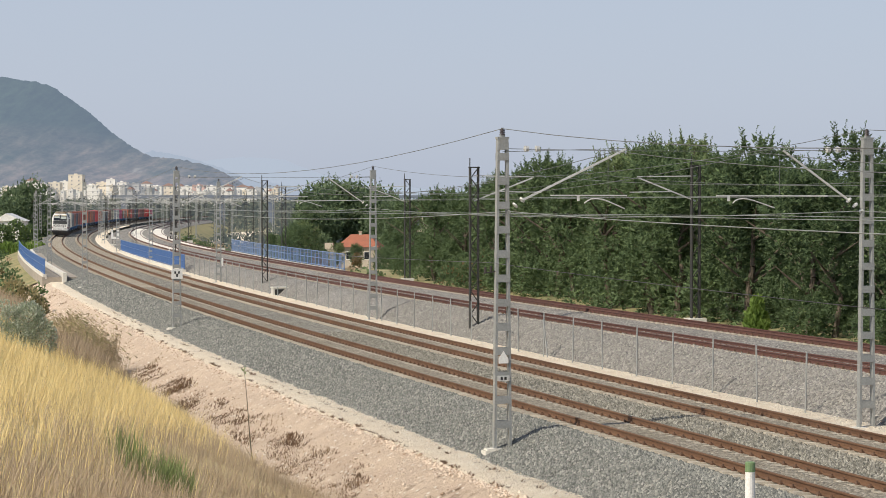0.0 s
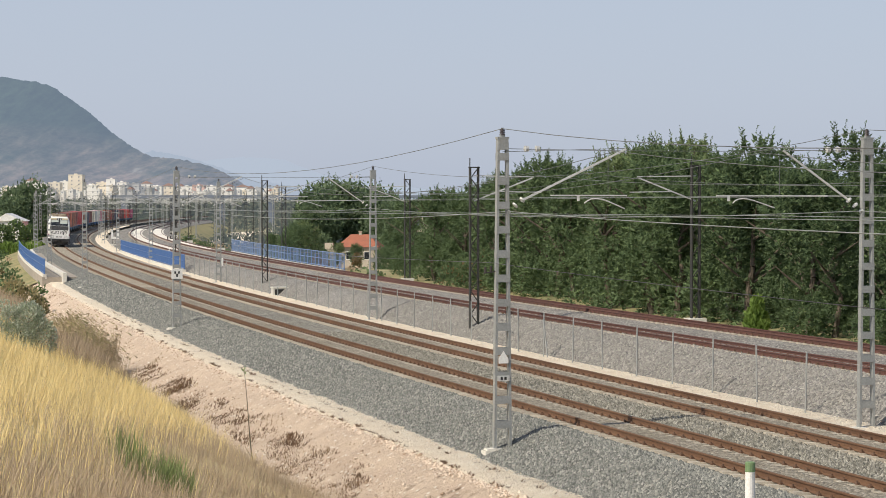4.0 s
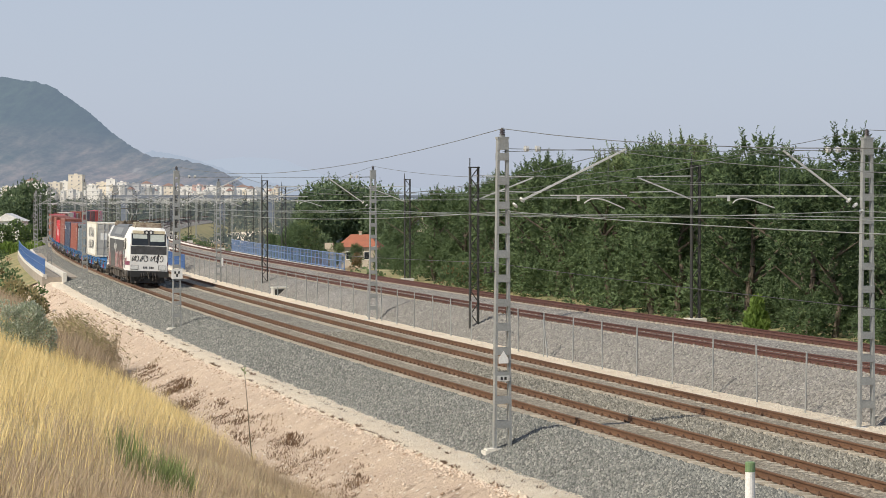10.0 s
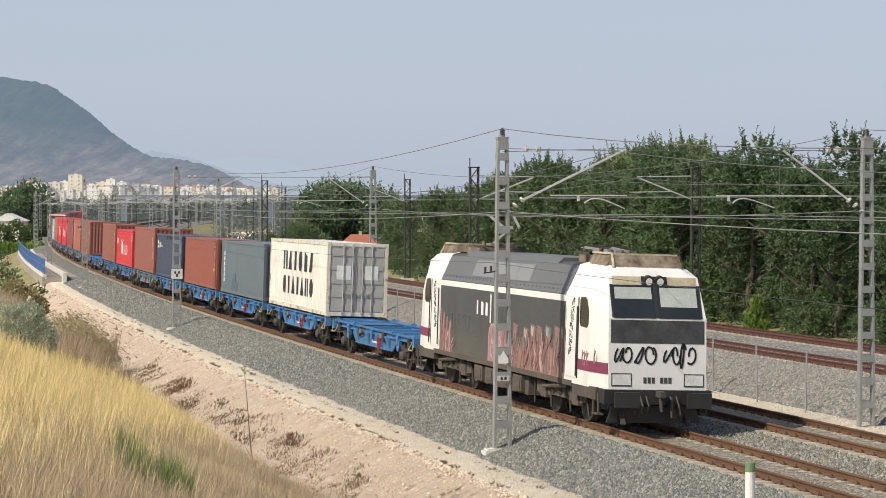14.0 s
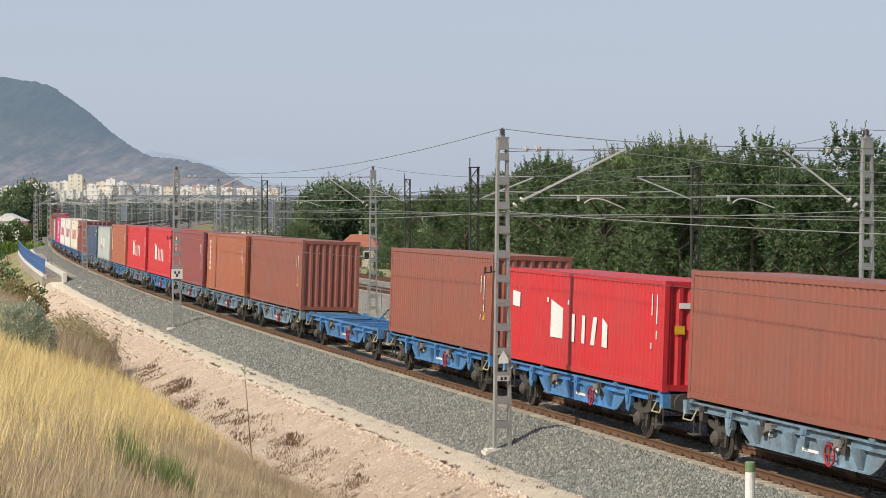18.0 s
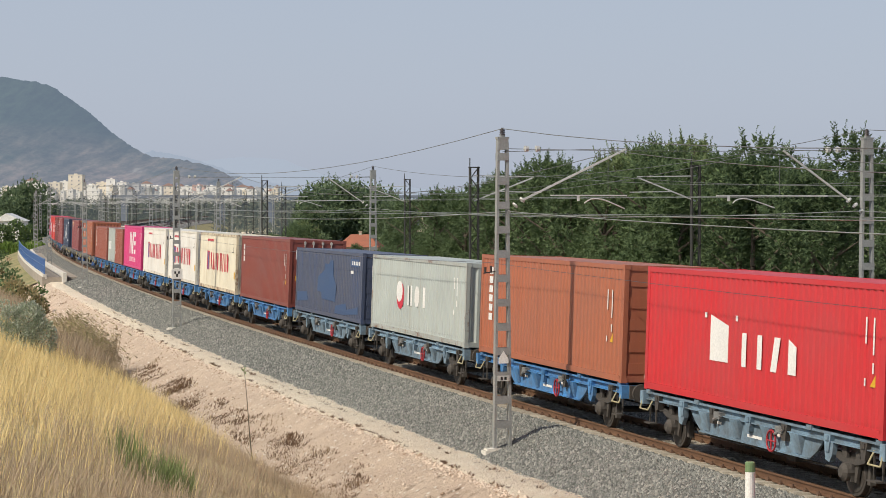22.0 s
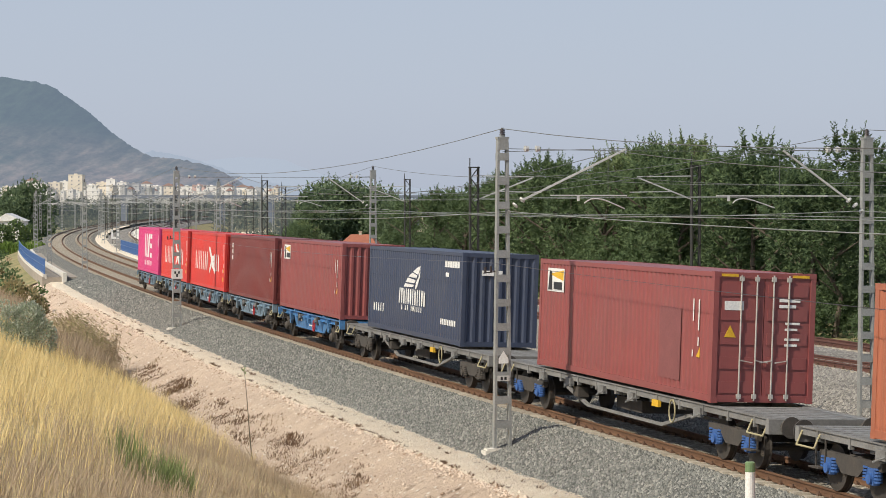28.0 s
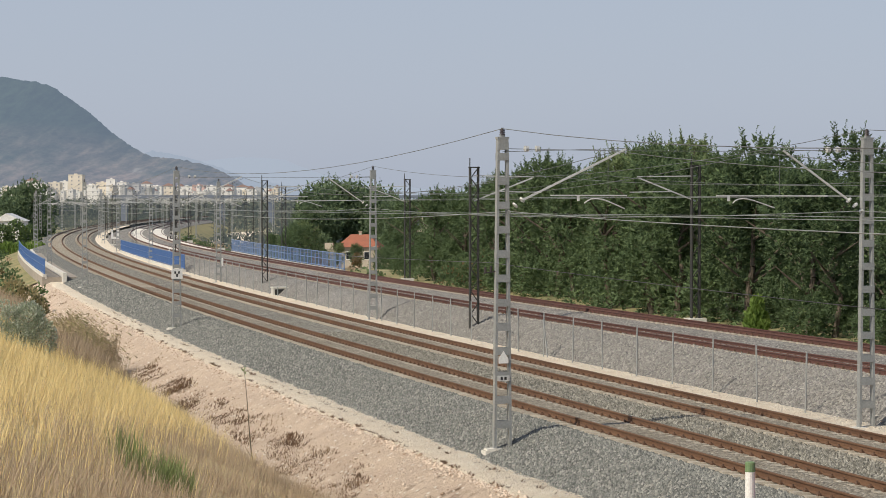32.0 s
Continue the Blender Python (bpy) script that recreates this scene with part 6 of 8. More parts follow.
    for x, w, zt in ((-0.75, 0.62, 2.02), (0.0, 0.6, 1.98), (0.72, 0.62, 2.0)):
        spray(arch(x - 0.05, w + 0.1, 1.02, zt + 0.04), "spray_pale", 0.004)
        spray(arch(x, w, 1.0, zt), "spray_pink", 0.007)
        spray(arch(x + w * 0.36, w * 0.22, 1.2, zt - 0.35), "spray_pale", 0.010)
    for k, x in enumerate((1.55, 2.25, 2.95, 3.6, 4.3, 5.0, 5.6)):
        zt = 2.15 + grng.uniform(-0.12, 0.12)
        dx = grng.uniform(-0.15, 0.25)
        spray([(x, 1.06), (x + 0.48, 1.06), (x + 0.5 + dx, zt), (x + 0.06 + dx, zt + 0.05)], "graffiti", 0.004)
        spray([(x + 0.04, 1.06), (x + 0.10, 1.06), (x + 0.14 + dx, zt), (x + 0.08 + dx, zt)], "spray_red", 0.007)
        spray([(x + 0.3, 1.06), (x + 0.36, 1.06), (x + 0.26 + dx, zt - 0.2), (x + 0.2 + dx, zt - 0.2)], "spray_red", 0.008)
        spray([(x + 0.12, 1.5), (x + 0.42, 1.42), (x + 0.42, 1.48), (x + 0.12, 1.56)], "spray_red", 0.009)
        if k in (1, 2, 4, 6):
            spray([(x + 0.1 + dx, zt), (x + 0.36 + dx, zt - 0.04), (x + 0.3 + dx, zt - 0.26), (x + 0.12 + dx, zt - 0.2)], "spray_cyan" if k > 2 else "spray_pale", 0.010)
    def curve(x, z, dx, dz, bend, width, material, y):
        """A sprayed line that bends between two points."""
        mid = [(x + dx * u + bend * math.sin(u * math.pi * 1.7), z + dz * u) for u in np.linspace(0, 1, 9)]
        b = Build()
        for k_, (px, pz) in enumerate(mid):
            w = width * (0.6 + 0.4 * math.sin(k_ * 1.1 + x))
            b.v += [(px - w, -W - y, pz), (px + w, -W - y, pz), (px + w, -W + 0.004, pz), (px - w, -W + 0.004, pz)]
        for k_ in range(8):
            for e in range(4):
                b.f.append((4 * k_ + e, 4 * k_ + (e + 1) % 4, 4 * k_ + 4 + (e + 1) % 4, 4 * k_ + 4 + e))
                b.mi.append(0)
        part("graffiti_stroke", b, M[material], t, "sprayed graffiti stroke")
    for k in range(54):
        x = grng.uniform(-0.7, 5.7)
        curve(x, grng.uniform(1.06, 1.3), grng.uniform(-0.25, 0.35), grng.uniform(0.45, 0.85), grng.uniform(-0.16, 0.16), grng.uniform(0.018, 0.05),
              grng.choice(("spray_red", "spray_pale", "spray_pink", "graffiti", "loco_roof") if x > 1.4 else ("spray_pale", "spray_pink", "graffiti", "loco_roof")), 0.011 + 0.0002 * k)
    for k in range(12):
        x = grng.uniform(-6.0, -4.5)
        curve(x, 1.06, grng.uniform(-0.1, 0.3), grng.uniform(0.5, 1.0) * (1.0 - 0.35 * (x + 6.0)), grng.uniform(-0.1, 0.1), grng.uniform(0.02, 0.05), grng.choice(("spray_red", "spray_pale", "spray_pink", "graffiti")), 0.011 + 0.0002 * k)
    for k, x in enumerate((-6.0, -5.7, -5.35, -5.0)):
        spray([(x, 1.06), (x + 0.3, 1.06), (x + 0.16, 2.25 - 0.1 * k), (x + 0.02, 2.2 - 0.1 * k)], "spray_pink" if k % 2 else "graffiti", 0.005)
        spray([(x + 0.22, 1.06), (x + 0.3, 1.06), (x + 0.18, 2.1 - 0.12 * k), (x + 0.13, 2.1 - 0.12 * k)], "spray_red", 0.008)
    for x in (-4.7, -4.2, -3.6, -3.0):
        part("faint_stroke", Build().beam((x, -W - 0.004, 1.75), (x + 0.02, -W - 0.004, 2.15), 0.035, 0.004).beam((x, -W - 0.004, 2.15), (x + 0.34, -W - 0.004, 2.13), 0.035, 0.004).beam((x + 0.2, -W - 0.004, 2.13), (x + 0.2, -W - 0.004, 1.8), 0.03, 0.004), M["loco_roof"], t, "faint greyish sprayed stroke")
    for x, z in ((7.45, 1.62), (7.62, 1.6), (7.8, 1.62), (8.35, 1.7)):
        part("pink_scrawl", Build().beam((x, -W - 0.012, z - 0.15), (x + 0.02, -W - 0.012, z + 0.2), 0.03, 0.008).beam((x + 0.02, -W - 0.012, z), (x + 0.12, -W - 0.012, z + 0.15), 0.025, 0.008).beam((x + 0.02, -W - 0.012, z), (x + 0.12, -W - 0.012, z - 0.14), 0.025, 0.008), M["spray_pink"], t, "pink spray-can stroke")
    # bogies
    for x in (-5.2, 5.2):
        fr = part("bogie_frame", Build().box(x - 2.0, x + 2.0, -1.25, -1.05, 0.52, 0.82).box(x - 2.0, x + 2.0, 1.05, 1.25, 0.52, 0.82).box(x - 0.4, x + 0.4, -1.2, 1.2, 0.5, 0.85), M["loco_under"], t, "brownish bogie frame")
        for q in (-1.3, 1.3):
            b = Build().rod((x + q, -1.1, 0.6), (x + q, 1.1, 0.6), 0.1, seg=8)
            for sy in (-1, 1):
                b.rod((x + q, sy * 0.795, 0.6), (x + q, sy * 0.83, 0.6), 0.64, 0.63, seg=30)
                b.rod((x + q, sy * 0.83, 0.6), (x + q, sy * 0.94, 0.6), 0.6, 0.59, seg=30)
            part("wheelset", b, M["tread"], fr)
            for sy in (-1, 1):
                part("axlebox", Build().box(x + q - 0.25, x + q + 0.25, min(sy * 1.0, sy * 1.3), max(sy * 1.0, sy * 1.3), 0.42, 0.78).rod((x + q - 0.4, sy * 1.2, 0.5), (x + q - 0.4, sy * 1.2, 0.95), 0.1, seg=10).rod((x + q + 0.4, sy * 1.2, 0.5), (x + q + 0.4, sy * 1.2, 0.95), 0.1, seg=10), M["loco_under"], fr)
    for x in (-5.2, 5.2):
        for q in (-2.1, -0.75, 0.75, 2.1):
            part("sand_pipe", Build().rod((x + q, -1.28, 0.85), (x + q * 1.06, -1.22, 0.2), 0.03, seg=6), M["grime"], t)
        for q in (-0.55, 0.0, 0.55):
            part("secondary_spring", Build().rod((x + q, -1.2, 0.62), (x + q, -1.2, 1.0), 0.13, 0.13, 12).rod((x + q, -1.2, 0.78), (x + q, -1.2, 0.82), 0.16, 0.16, 12), M["tread"], t)
        part("yaw_damper", Build().rod((x - 1.1, -1.36, 0.72), (x + 0.9, -1.36, 0.9), 0.05, seg=8).rod((x - 0.2, -1.36, 0.8), (x + 0.9, -1.36, 0.9), 0.075, seg=8), M["loco_under"], t)
    for x in (-2.3, -1.2, 0.3, 1.5):
        part("equipment_box", Build().box(x, x + 0.8, -1.42, -1.1, 0.42, 0.86).box(x + 0.1, x + 0.7, -1.44, -1.42, 0.5, 0.78), M["loco_under"], t)
    part("underfloor_case", Build().box(-2.6, 2.6, -1.3, 1.3, 0.35, 0.85), M["loco_under"], t)
    # body panels drawn up to the true height of the side and roof
    done = set()
    for ob in [o for p in t.children for o in (p, *p.children)]:
        if ob.data.name in done or ob.name.startswith("rivet"):
            continue
        done.add(ob.data.name)
        for v in ob.data.vertices:
            z = v.co.z
            if z > 1.05:
                v.co.z = 1.05 + (z - 1.05) * 1.105 if z <= 3.72 else z + (0.28 if z < 5 else 0.1)
    RIDES.append((t, u, 0.0, 5.2, 0.0))
    return t


PITCH = 13.75
FIRST = -89.05
LOADS = [("cream", 2.896, True), ("slate", 2.591, False), ("brick", 2.591, False), ("navy", 2.591, False), ("brown", 2.896, False), ("red", 2.591, False), ("brown", 2.896, False), None,
         ("brown", 2.896, False), ("orange", 2.896, False), ("rose", 2.896, False), ("red", 2.896, True), ("red", 2.896, True), ("orange", 2.896, True), ("pale", 2.591, False),
         ("patchy", 2.591, True), ("maroon", 2.896, True), ("ivory", 2.896, False), ("white", 2.896, False), ("white", 2.896, False), ("pink", 2.896, True), None, ("brick", 2.591, False)]
CONSIST = [(FIRST + PITCH * k, *load) for k, load in enumerate(LOADS) if load]
CONSIST += [(230.22, "orange", 2.896, False), (250.05, "rose", 2.896, True), (269.86, "navy", 2.896, False)]
CONSIST += [(286.6 + PITCH * k, *load) for k, load in enumerate((("rose", 2.896, False), ("wine", 2.896, True), ("vermilion", 2.896, False), ("vermilion", 2.896, False), ("pink", 2.896, False)))]
LABELS = {"cream": "cream container with black lettering marks and grey doors", "slate": "faded slate-blue steel container with white marks", "orange": "orange-brick container with white side marks", "navy": "dark navy container with white marks",
          "brown": "brown steel container, a little dusty", "red": "bright red container with white lettering marks", "rose": "faded maroon steel container on its wagon", "pale": "pale grey container with white lettering marks and rust streaks",
          "patchy": "navy container with repainted blue patches", "maroon": "reddish maroon steel container with white marks", "wine": "dark wine-red steel container with white marks", "ivory": "ivory container with red lettering marks", "white": "white container with red lettering marks",
          "pink": "magenta container with white lettering marks", "brick": "low brick-red container with white marks", "vermilion": "vermilion container with white lettering marks"}
locomotive(-119.05)
BLUE = {0, 1, 2, 3, 5, 6, 10, 12, 15, 16, 17, 18, 19, 20, 24}
BOXES = []
for i, (u, col, hgt, dr) in enumerate(CONSIST):
    BOXES.append(container(col, LABELS[col], u, 12.192, hgt, dr))
    if i in (21, 22, 23):
        long_wagon(u, M["bright_blue"] if i < 23 else M["grime"])
    else:
        short_wagon("wagon_blue" if i in BLUE else "wagon_grey", u)
SPLIT = FIRST + PITCH * 21
for u in (FIRST - PITCH, FIRST + PITCH * 7, SPLIT):
    short_wagon("wagon_blue", u)
g20 = container("pale", "short pale grey container with white lettering marks", SPLIT + 3.1, 6.058, 2.591)
b20 = container("brick", "short brick-red container with white side marks", SPLIT - 3.1, 6.058, 2.591)


# ---------------------------------------------------------------- markings on the containers
FRONT = 6.096


def column(t, material="mark_white", x=-5.65, z=2.45, n=6, w=0.19, h=0.17):
    bars(t, x, z, [w] * n, h, 0.07, M[material], name="side_lettering", vertical=True, label="upright column of white marks")


def fine_marks(t, x=4.9, z=2.25, yellow=True, hgt=2.896):
    for dx, z0, z1 in ((0, 1.75, z), (0.32, 1.55, z), (0.32, 1.2, 1.4), (0, 0.95, 1.1)):
        part("data_mark", Build().box(x + dx, x + dx + 0.055, -1.2115, -1.207, z0, z1), M["mark_white"], t, "small white data mark")
    if yellow:
        part("caution_mark", Build().plate([(x + 0.24, 0.95), (x + 0.46, 0.95), (x + 0.46, 1.18)], -1.2115, -1.207), M["mark_yellow"], t, "small yellow caution mark")


def end_marks(t, L=6.096, yellow=True):
    for y, z, w, h in ((0.35, 2.25, 0.5, 0.07), (0.35, 2.12, 0.4, 0.07), (0.5, 1.75, 0.35, 0.05), (0.5, 1.62, 0.3, 0.05), (0.5, 1.4, 0.35, 0.05), (0.5, 1.27, 0.3, 0.05)):
        part("end_data_mark", Build().box(L - 0.012, L + 0.0, y, y + w, z, z + h), M["mark_white"], t, "small white data mark")
    if yellow:
        part("end_caution_mark", Build().box(L - 0.012, L + 0.002, -0.95, -0.7, 1.35, 1.55), M["mark_yellow"], t, "yellow caution mark")


SHAPES = {
    "bar": [[(0.2, 0), (0.6, 0), (0.6, 1), (0.2, 1)]],
    "peak": [[(0.0, 0), (0.8, 0), (0.5, 1), (0.32, 1)]],
    "drop": [[(0.3, 0), (0.52, 0), (0.85, 1), (0.0, 1)]],
    "lean": [[(0.0, 0), (0.5, 0), (0.8, 1), (0.3, 1)]],
    "slope": [[(0.1, 0), (0.75, 0), (0.75, 0.8), (0.1, 1)]],
    "drum": [[(0.2, 0), (0.6, 0), (0.78, 0.25), (0.78, 0.75), (0.6, 1), (0.2, 1), (0.02, 0.75), (0.02, 0.25)]],
    "rungs": [[(0, 0), (0.9, 0), (0.9, 0.2), (0, 0.2)], [(0, 0.4), (0.9, 0.4), (0.9, 0.6), (0, 0.6)], [(0, 0.8), (0.9, 0.8), (0.9, 1), (0, 1)]],
    "posts": [[(0, 0), (0.26, 0), (0.26, 1), (0, 1)], [(0.58, 0), (0.84, 0), (0.84, 1), (0.58, 1)]],
}


def shapes(t, kinds, x0, x1, z0, z1, material, fill=0.8, name="mark_shape", label="", y=-1.2112):
    """A row of plain painted shapes between x0 and x1 on the near wall, each one part."""
    step = (x1 - x0) / len(kinds)
    for k, kind in enumerate(kinds):
        if not kind:
            continue
        b = Build()
        for q, poly in enumerate(SHAPES[kind]):
            b.plate([(x0 + k * step + px * step * fill, z0 + pz * (z1 - z0)) for px, pz in poly], y - 0.0006 * q, y + 0.004)
        part(name, b, M[material], t, label)


def slab(t, name, material, pts, label=""):
    """A flat painted shape on the near wall, from (x, z) corners."""
    part(name, Build().plate(pts, -1.2112, -1.207), M[material], t, label)


c = BOXES[0]
shapes(c, ("posts", "peak", "bar", "drum", "slope", "lean"), -3.0, 3.6, 1.62, 2.42, "mark_black", 0.85, label="black painted shape of the lettering")
shapes(c, ("drum", "bar", "peak", "bar", "peak", "posts", "drum"), -3.0, 3.6, 0.62, 1.35, "mark_black", 0.85, label="black painted shape of the lettering")
for y in (-0.55, 0.55):
    part("door_patch", Build().box(6.07, 6.086, y - 0.28, y + 0.28, 1.45, 2.0), M["mark_white"], c, "white patch on the door")
column(BOXES[1], x=-5.34, z=2.04, n=6, w=0.19, h=0.3)
for pts in ([(-2.79, 0.22), (-1.03, 0.24), (-1.03, 0.6), (-1.7, 0.62), (-1.7, 1.03), (-2.5, 1.0), (-2.5, 0.7), (-2.79, 0.66)], [(-5.49, 0.62), (-4.6, 0.6), (-4.6, 1.2), (-5.4, 1.18)]):
    slab(BOXES[1], "patch", "slate_patch", pts, "bluer repainted patch")
for k in (2, 4, 6, 7, 8, 9):
    fine_marks(BOXES[k])
slab(BOXES[3], "emblem", "mark_white", [(-5.55, 1.75), (-5.0, 1.7), (-5.0, 2.1), (-5.55, 2.2)], "small white flag emblem")
part("emblem_stripe", Build().plate([(-5.5, 1.88), (-5.02, 1.84), (-5.02, 1.95), (-5.5, 2.0)], -1.2125, -1.208), M["mark_red"], BOXES[3])
shapes(BOXES[3], ("peak", "posts", "bar"), -4.8, -3.8, 1.78, 2.05, "mark_white", 0.9)
bars(BOXES[3], -3.75, 1.78, [0.1] * 4, 0.08, 0.04, M["mark_white"])
fine_marks(BOXES[3], x=5.3, z=2.2, yellow=False)
for k, zz in ((5, 0.82), (10, 0.94), (11, 0.94)):
    c = BOXES[k]
    shapes(c, ("slope",), -2.36, -0.75, zz, zz + 1.0, "mark_white", 0.95, label="tall white painted shape")
    for x in (-2.55, -0.85):
        slab(c, "mark_accent", "mark_white", [(x, zz + 0.92), (x + 0.12, zz + 0.92), (x + 0.12, zz + 1.04), (x, zz + 1.04)])
    shapes(c, ("bar", "bar", "lean", "slope"), -0.6, 2.6, zz - 0.03, zz + 0.69, "mark_white", 0.72, label="white painted shape")
    fine_marks(c, x=5.24, yellow=k != 5)
    end_marks(c)
    part("end_lettering", Build().box(6.08, 6.1, -0.85, -0.5, 1.95, 2.08), M["mark_white"], c)
slab(BOXES[5], "emblem", "mark_white", [(-5.62, 1.52), (-4.95, 1.5), (-4.95, 1.9), (-5.62, 1.95)])
part("end_plate", Build().box(6.08, 6.1, -0.95, -0.75, 1.0, 1.2), M["mark_yellow"], BOXES[10], "yellow plate")
part("end_plate", Build().box(6.08, 6.1, -0.95, -0.75, 1.0, 1.2), M["mark_yellow"], BOXES[11], "yellow plate")
for k in (8, 12, 20, 21):
    column(BOXES[k], x=-5.25, z=2.54, n=6, w=0.2, h=0.34)
for k in (9, 15, 25):
    column(BOXES[k], x=-5.5, z=2.5, n=3, w=0.22, h=0.3)
for k in (12, 15, 20, 21, 25):
    fine_marks(BOXES[k])
c = BOXES[13]
slab(c, "emblem_ring", "mark_red", [(-2.0 + 0.5 * math.cos(a), 1.28 + 0.46 * math.sin(a)) for a in np.linspace(0, 6.1, 14)], "red and white oval emblem")
part("emblem_core", Build().plate([(-2.12 + 0.42 * math.cos(a), 1.42 + 0.36 * math.sin(a)) for a in np.linspace(0, 6.1, 12)], -1.2125, -1.208), M["mark_white"], c)
shapes(c, ("posts", "drum", "bar"), -1.03, 1.75, 0.99, 1.66, "mark_white", 0.78, label="white painted shape")
fine_marks(c, x=4.7, z=2.1, yellow=False)
c = BOXES[14]
for pts in ([(-1.8, 0.95), (-1.75, 1.5), (-0.46, 1.82), (-0.47, 2.06), (0.32, 2.05), (0.4, 2.18), (1.03, 2.23), (1.15, 1.6), (1.7, 1.24), (1.52, 0.62), (-0.94, 0.66), (-1.0, 0.9)],
            [(-5.78, 0.38), (-3.57, 0.48), (-3.84, 0.85), (-5.78, 0.78)], [(1.53, 0.2), (1.69, 0.5), (3.43, 0.65), (3.6, 0.42), (5.49, 0.6), (5.51, 0.33), (3.0, 0.2)], [(4.09, 2.06), (5.46, 2.06), (5.46, 2.34), (4.09, 2.34)]):
    slab(c, "repaint_patch", "patch_blue", pts, "bluer repainted patch")
slab(c, "label_patch", "mark_white", [(4.14, 1.79), (4.59, 1.79), (4.59, 1.91), (4.14, 1.91)])
bars(c, 4.35, 2.12, [0.16] * 5, 0.14, 0.12, M["mark_white"])
part("end_plate", Build().box(6.08, 6.1, -0.85, -0.3, 1.75, 2.15), M["mark_white"], c, "white plate on the door")
part("end_plate", Build().box(6.08, 6.1, -0.95, -0.4, 1.15, 1.35), M["mark_yellow"], BOXES[15], "yellow plate")
for k in (16, 17, 18):
    c = BOXES[k]
    slab(c, "emblem", "mark_red", [(-3.51, 0.98), (-2.67, 0.98), (-2.67, 1.96), (-3.51, 1.96)], "red emblem block")
    part("emblem_core", Build().plate([(-3.3, 1.0), (-2.9, 1.0), (-2.9, 1.5), (-2.72, 1.9), (-3.0, 1.9), (-3.1, 1.6), (-3.2, 1.9), (-3.46, 1.9), (-3.3, 1.5)], -1.2125, -1.208), M["mark_blue"], c, "blue core of the emblem")
    shapes(c, ("drop", "peak", "posts", "drum"), -2.33, 0.62, 1.02, 1.89, "mark_red", 0.86, label="red painted shape")
    shapes(c, ("posts", "bar", "posts", "drum"), 0.95, 3.85, 1.0, 1.91, "mark_red", 0.86, label="red painted shape")
    bars(c, -3.41, 2.47, [0.12] * 12, 0.12, 0.06, M["mark_red"])
    slab(c, "tick_mark", "mark_black", [(4.84, 2.0), (5.18, 2.0), (5.1, 2.27), (5.05, 2.27), (5.1, 2.06), (4.84, 2.05)])
    slab(c, "caution_mark", "mark_yellow", [(5.47, 0.74), (5.78, 0.74), (5.78, 1.07), (5.47, 1.07)])
for k in (19, 28):
    c = BOXES[k]
    shapes(c, ("posts",), -1.96, -0.61, 0.99, 2.49, "mark_white", 1.15, label="white block shape")
    shapes(c, ("lean",), -0.4, 0.94, 0.98, 2.49, "mark_white", 1.2, label="white block shape")
    shapes(c, ("rungs",), 1.06, 2.16, 0.98, 2.49, "mark_white", 1.0, label="white block shape")
    shapes(c, ("bar", "slope", "peak", "bar", "", "bar", "slope", "bar", "bar", "drum", "lean", "", "bar", "slope", "bar"), -1.9, 2.2, 0.46, 0.78, "mark_white", 0.8, name="small_mark")
    fine_marks(c, x=5.4, z=2.5)
    end_marks(c, yellow=False)
bars(g20, -2.4, 0.95, [0.4, 0.35, 0.3, 0.35], 0.62, 0.18, M["mark_white"])
column(b20, x=-2.6, z=2.2, n=6)
c = BOXES[22]
slab(c, "label_plate", "mark_white", [(-5.46, 2.04), (-4.1, 2.04), (-4.1, 2.66), (-5.46, 2.66)], "white and yellow label plate")
part("label_wedge", Build().plate([(-5.3, 2.5), (-4.15, 2.34), (-4.15, 2.62)], -1.2135, -1.209), M["mark_yellow"], c)
part("label_bar", Build().plate([(-5.4, 2.08), (-5.05, 2.08), (-5.1, 2.56), (-5.3, 2.6)], -1.2135, -1.209).box(-4.95, -4.25, -1.2135, -1.209, 2.1, 2.3), M["mark_black"], c)
slab(c, "patch", "patch_maroon", [(2.9, 0.35), (4.2, 0.35), (4.2, 2.0), (2.9, 2.0)], "darker repainted patch")
fine_marks(c, x=4.9)
end_marks(c, yellow=False)
part("end_label", Build().box(6.075, 6.09, -0.95, -0.5, 2.05, 2.25), M["mark_white"], c)
part("end_caution", Build().plate([(0, 0), (0.28, 0), (0.14, 0.26)], 0, 0.01), M["mark_yellow"], c).matrix_basis = pose(6.09, -0.95, 1.45, 0, 0, 90)
for y in (-1.05, 0.65):
    part("hazard_stripe", Build().box(6.09, 6.1, y, y + 0.4, 2.79, 2.85), M["mark_yellow"], c, "yellow and black stripe")
c = BOXES[23]
for k_, pts in enumerate(([(-1.13, 1.6), (0.1, 1.62), (0.2, 1.7), (-0.95, 1.72)], [(-0.9, 1.76), (0.3, 1.76), (0.4, 1.86), (-0.6, 1.92)], [(-0.55, 1.96), (0.5, 1.92), (0.65, 2.02), (0.0, 2.1)], [(0.05, 2.13), (0.75, 2.05), (1.03, 2.35), (0.6, 2.28)], [(0.35, 1.55), (0.6, 1.62), (0.95, 1.95), (1.0, 2.25), (0.8, 2.0), (0.5, 1.8)])):
    slab(c, "emblem_feather", "mark_white", pts, "white feather-shaped stripe of the emblem")
shapes(c, ("lean", "drop", "slope", "bar", "drum", "drum", "bar", "slope", "bar", "bar", "drum", "slope"), -1.75, 1.78, 1.03, 1.55, "mark_white", 0.85, label="white painted shape")
shapes(c, ("peak", "", "peak", "bar", "", "bar", "drum", "bar", "bar", "bar", "bar"), -1.4, 1.4, 0.82, 0.99, "mark_white", 0.8, name="small_mark")
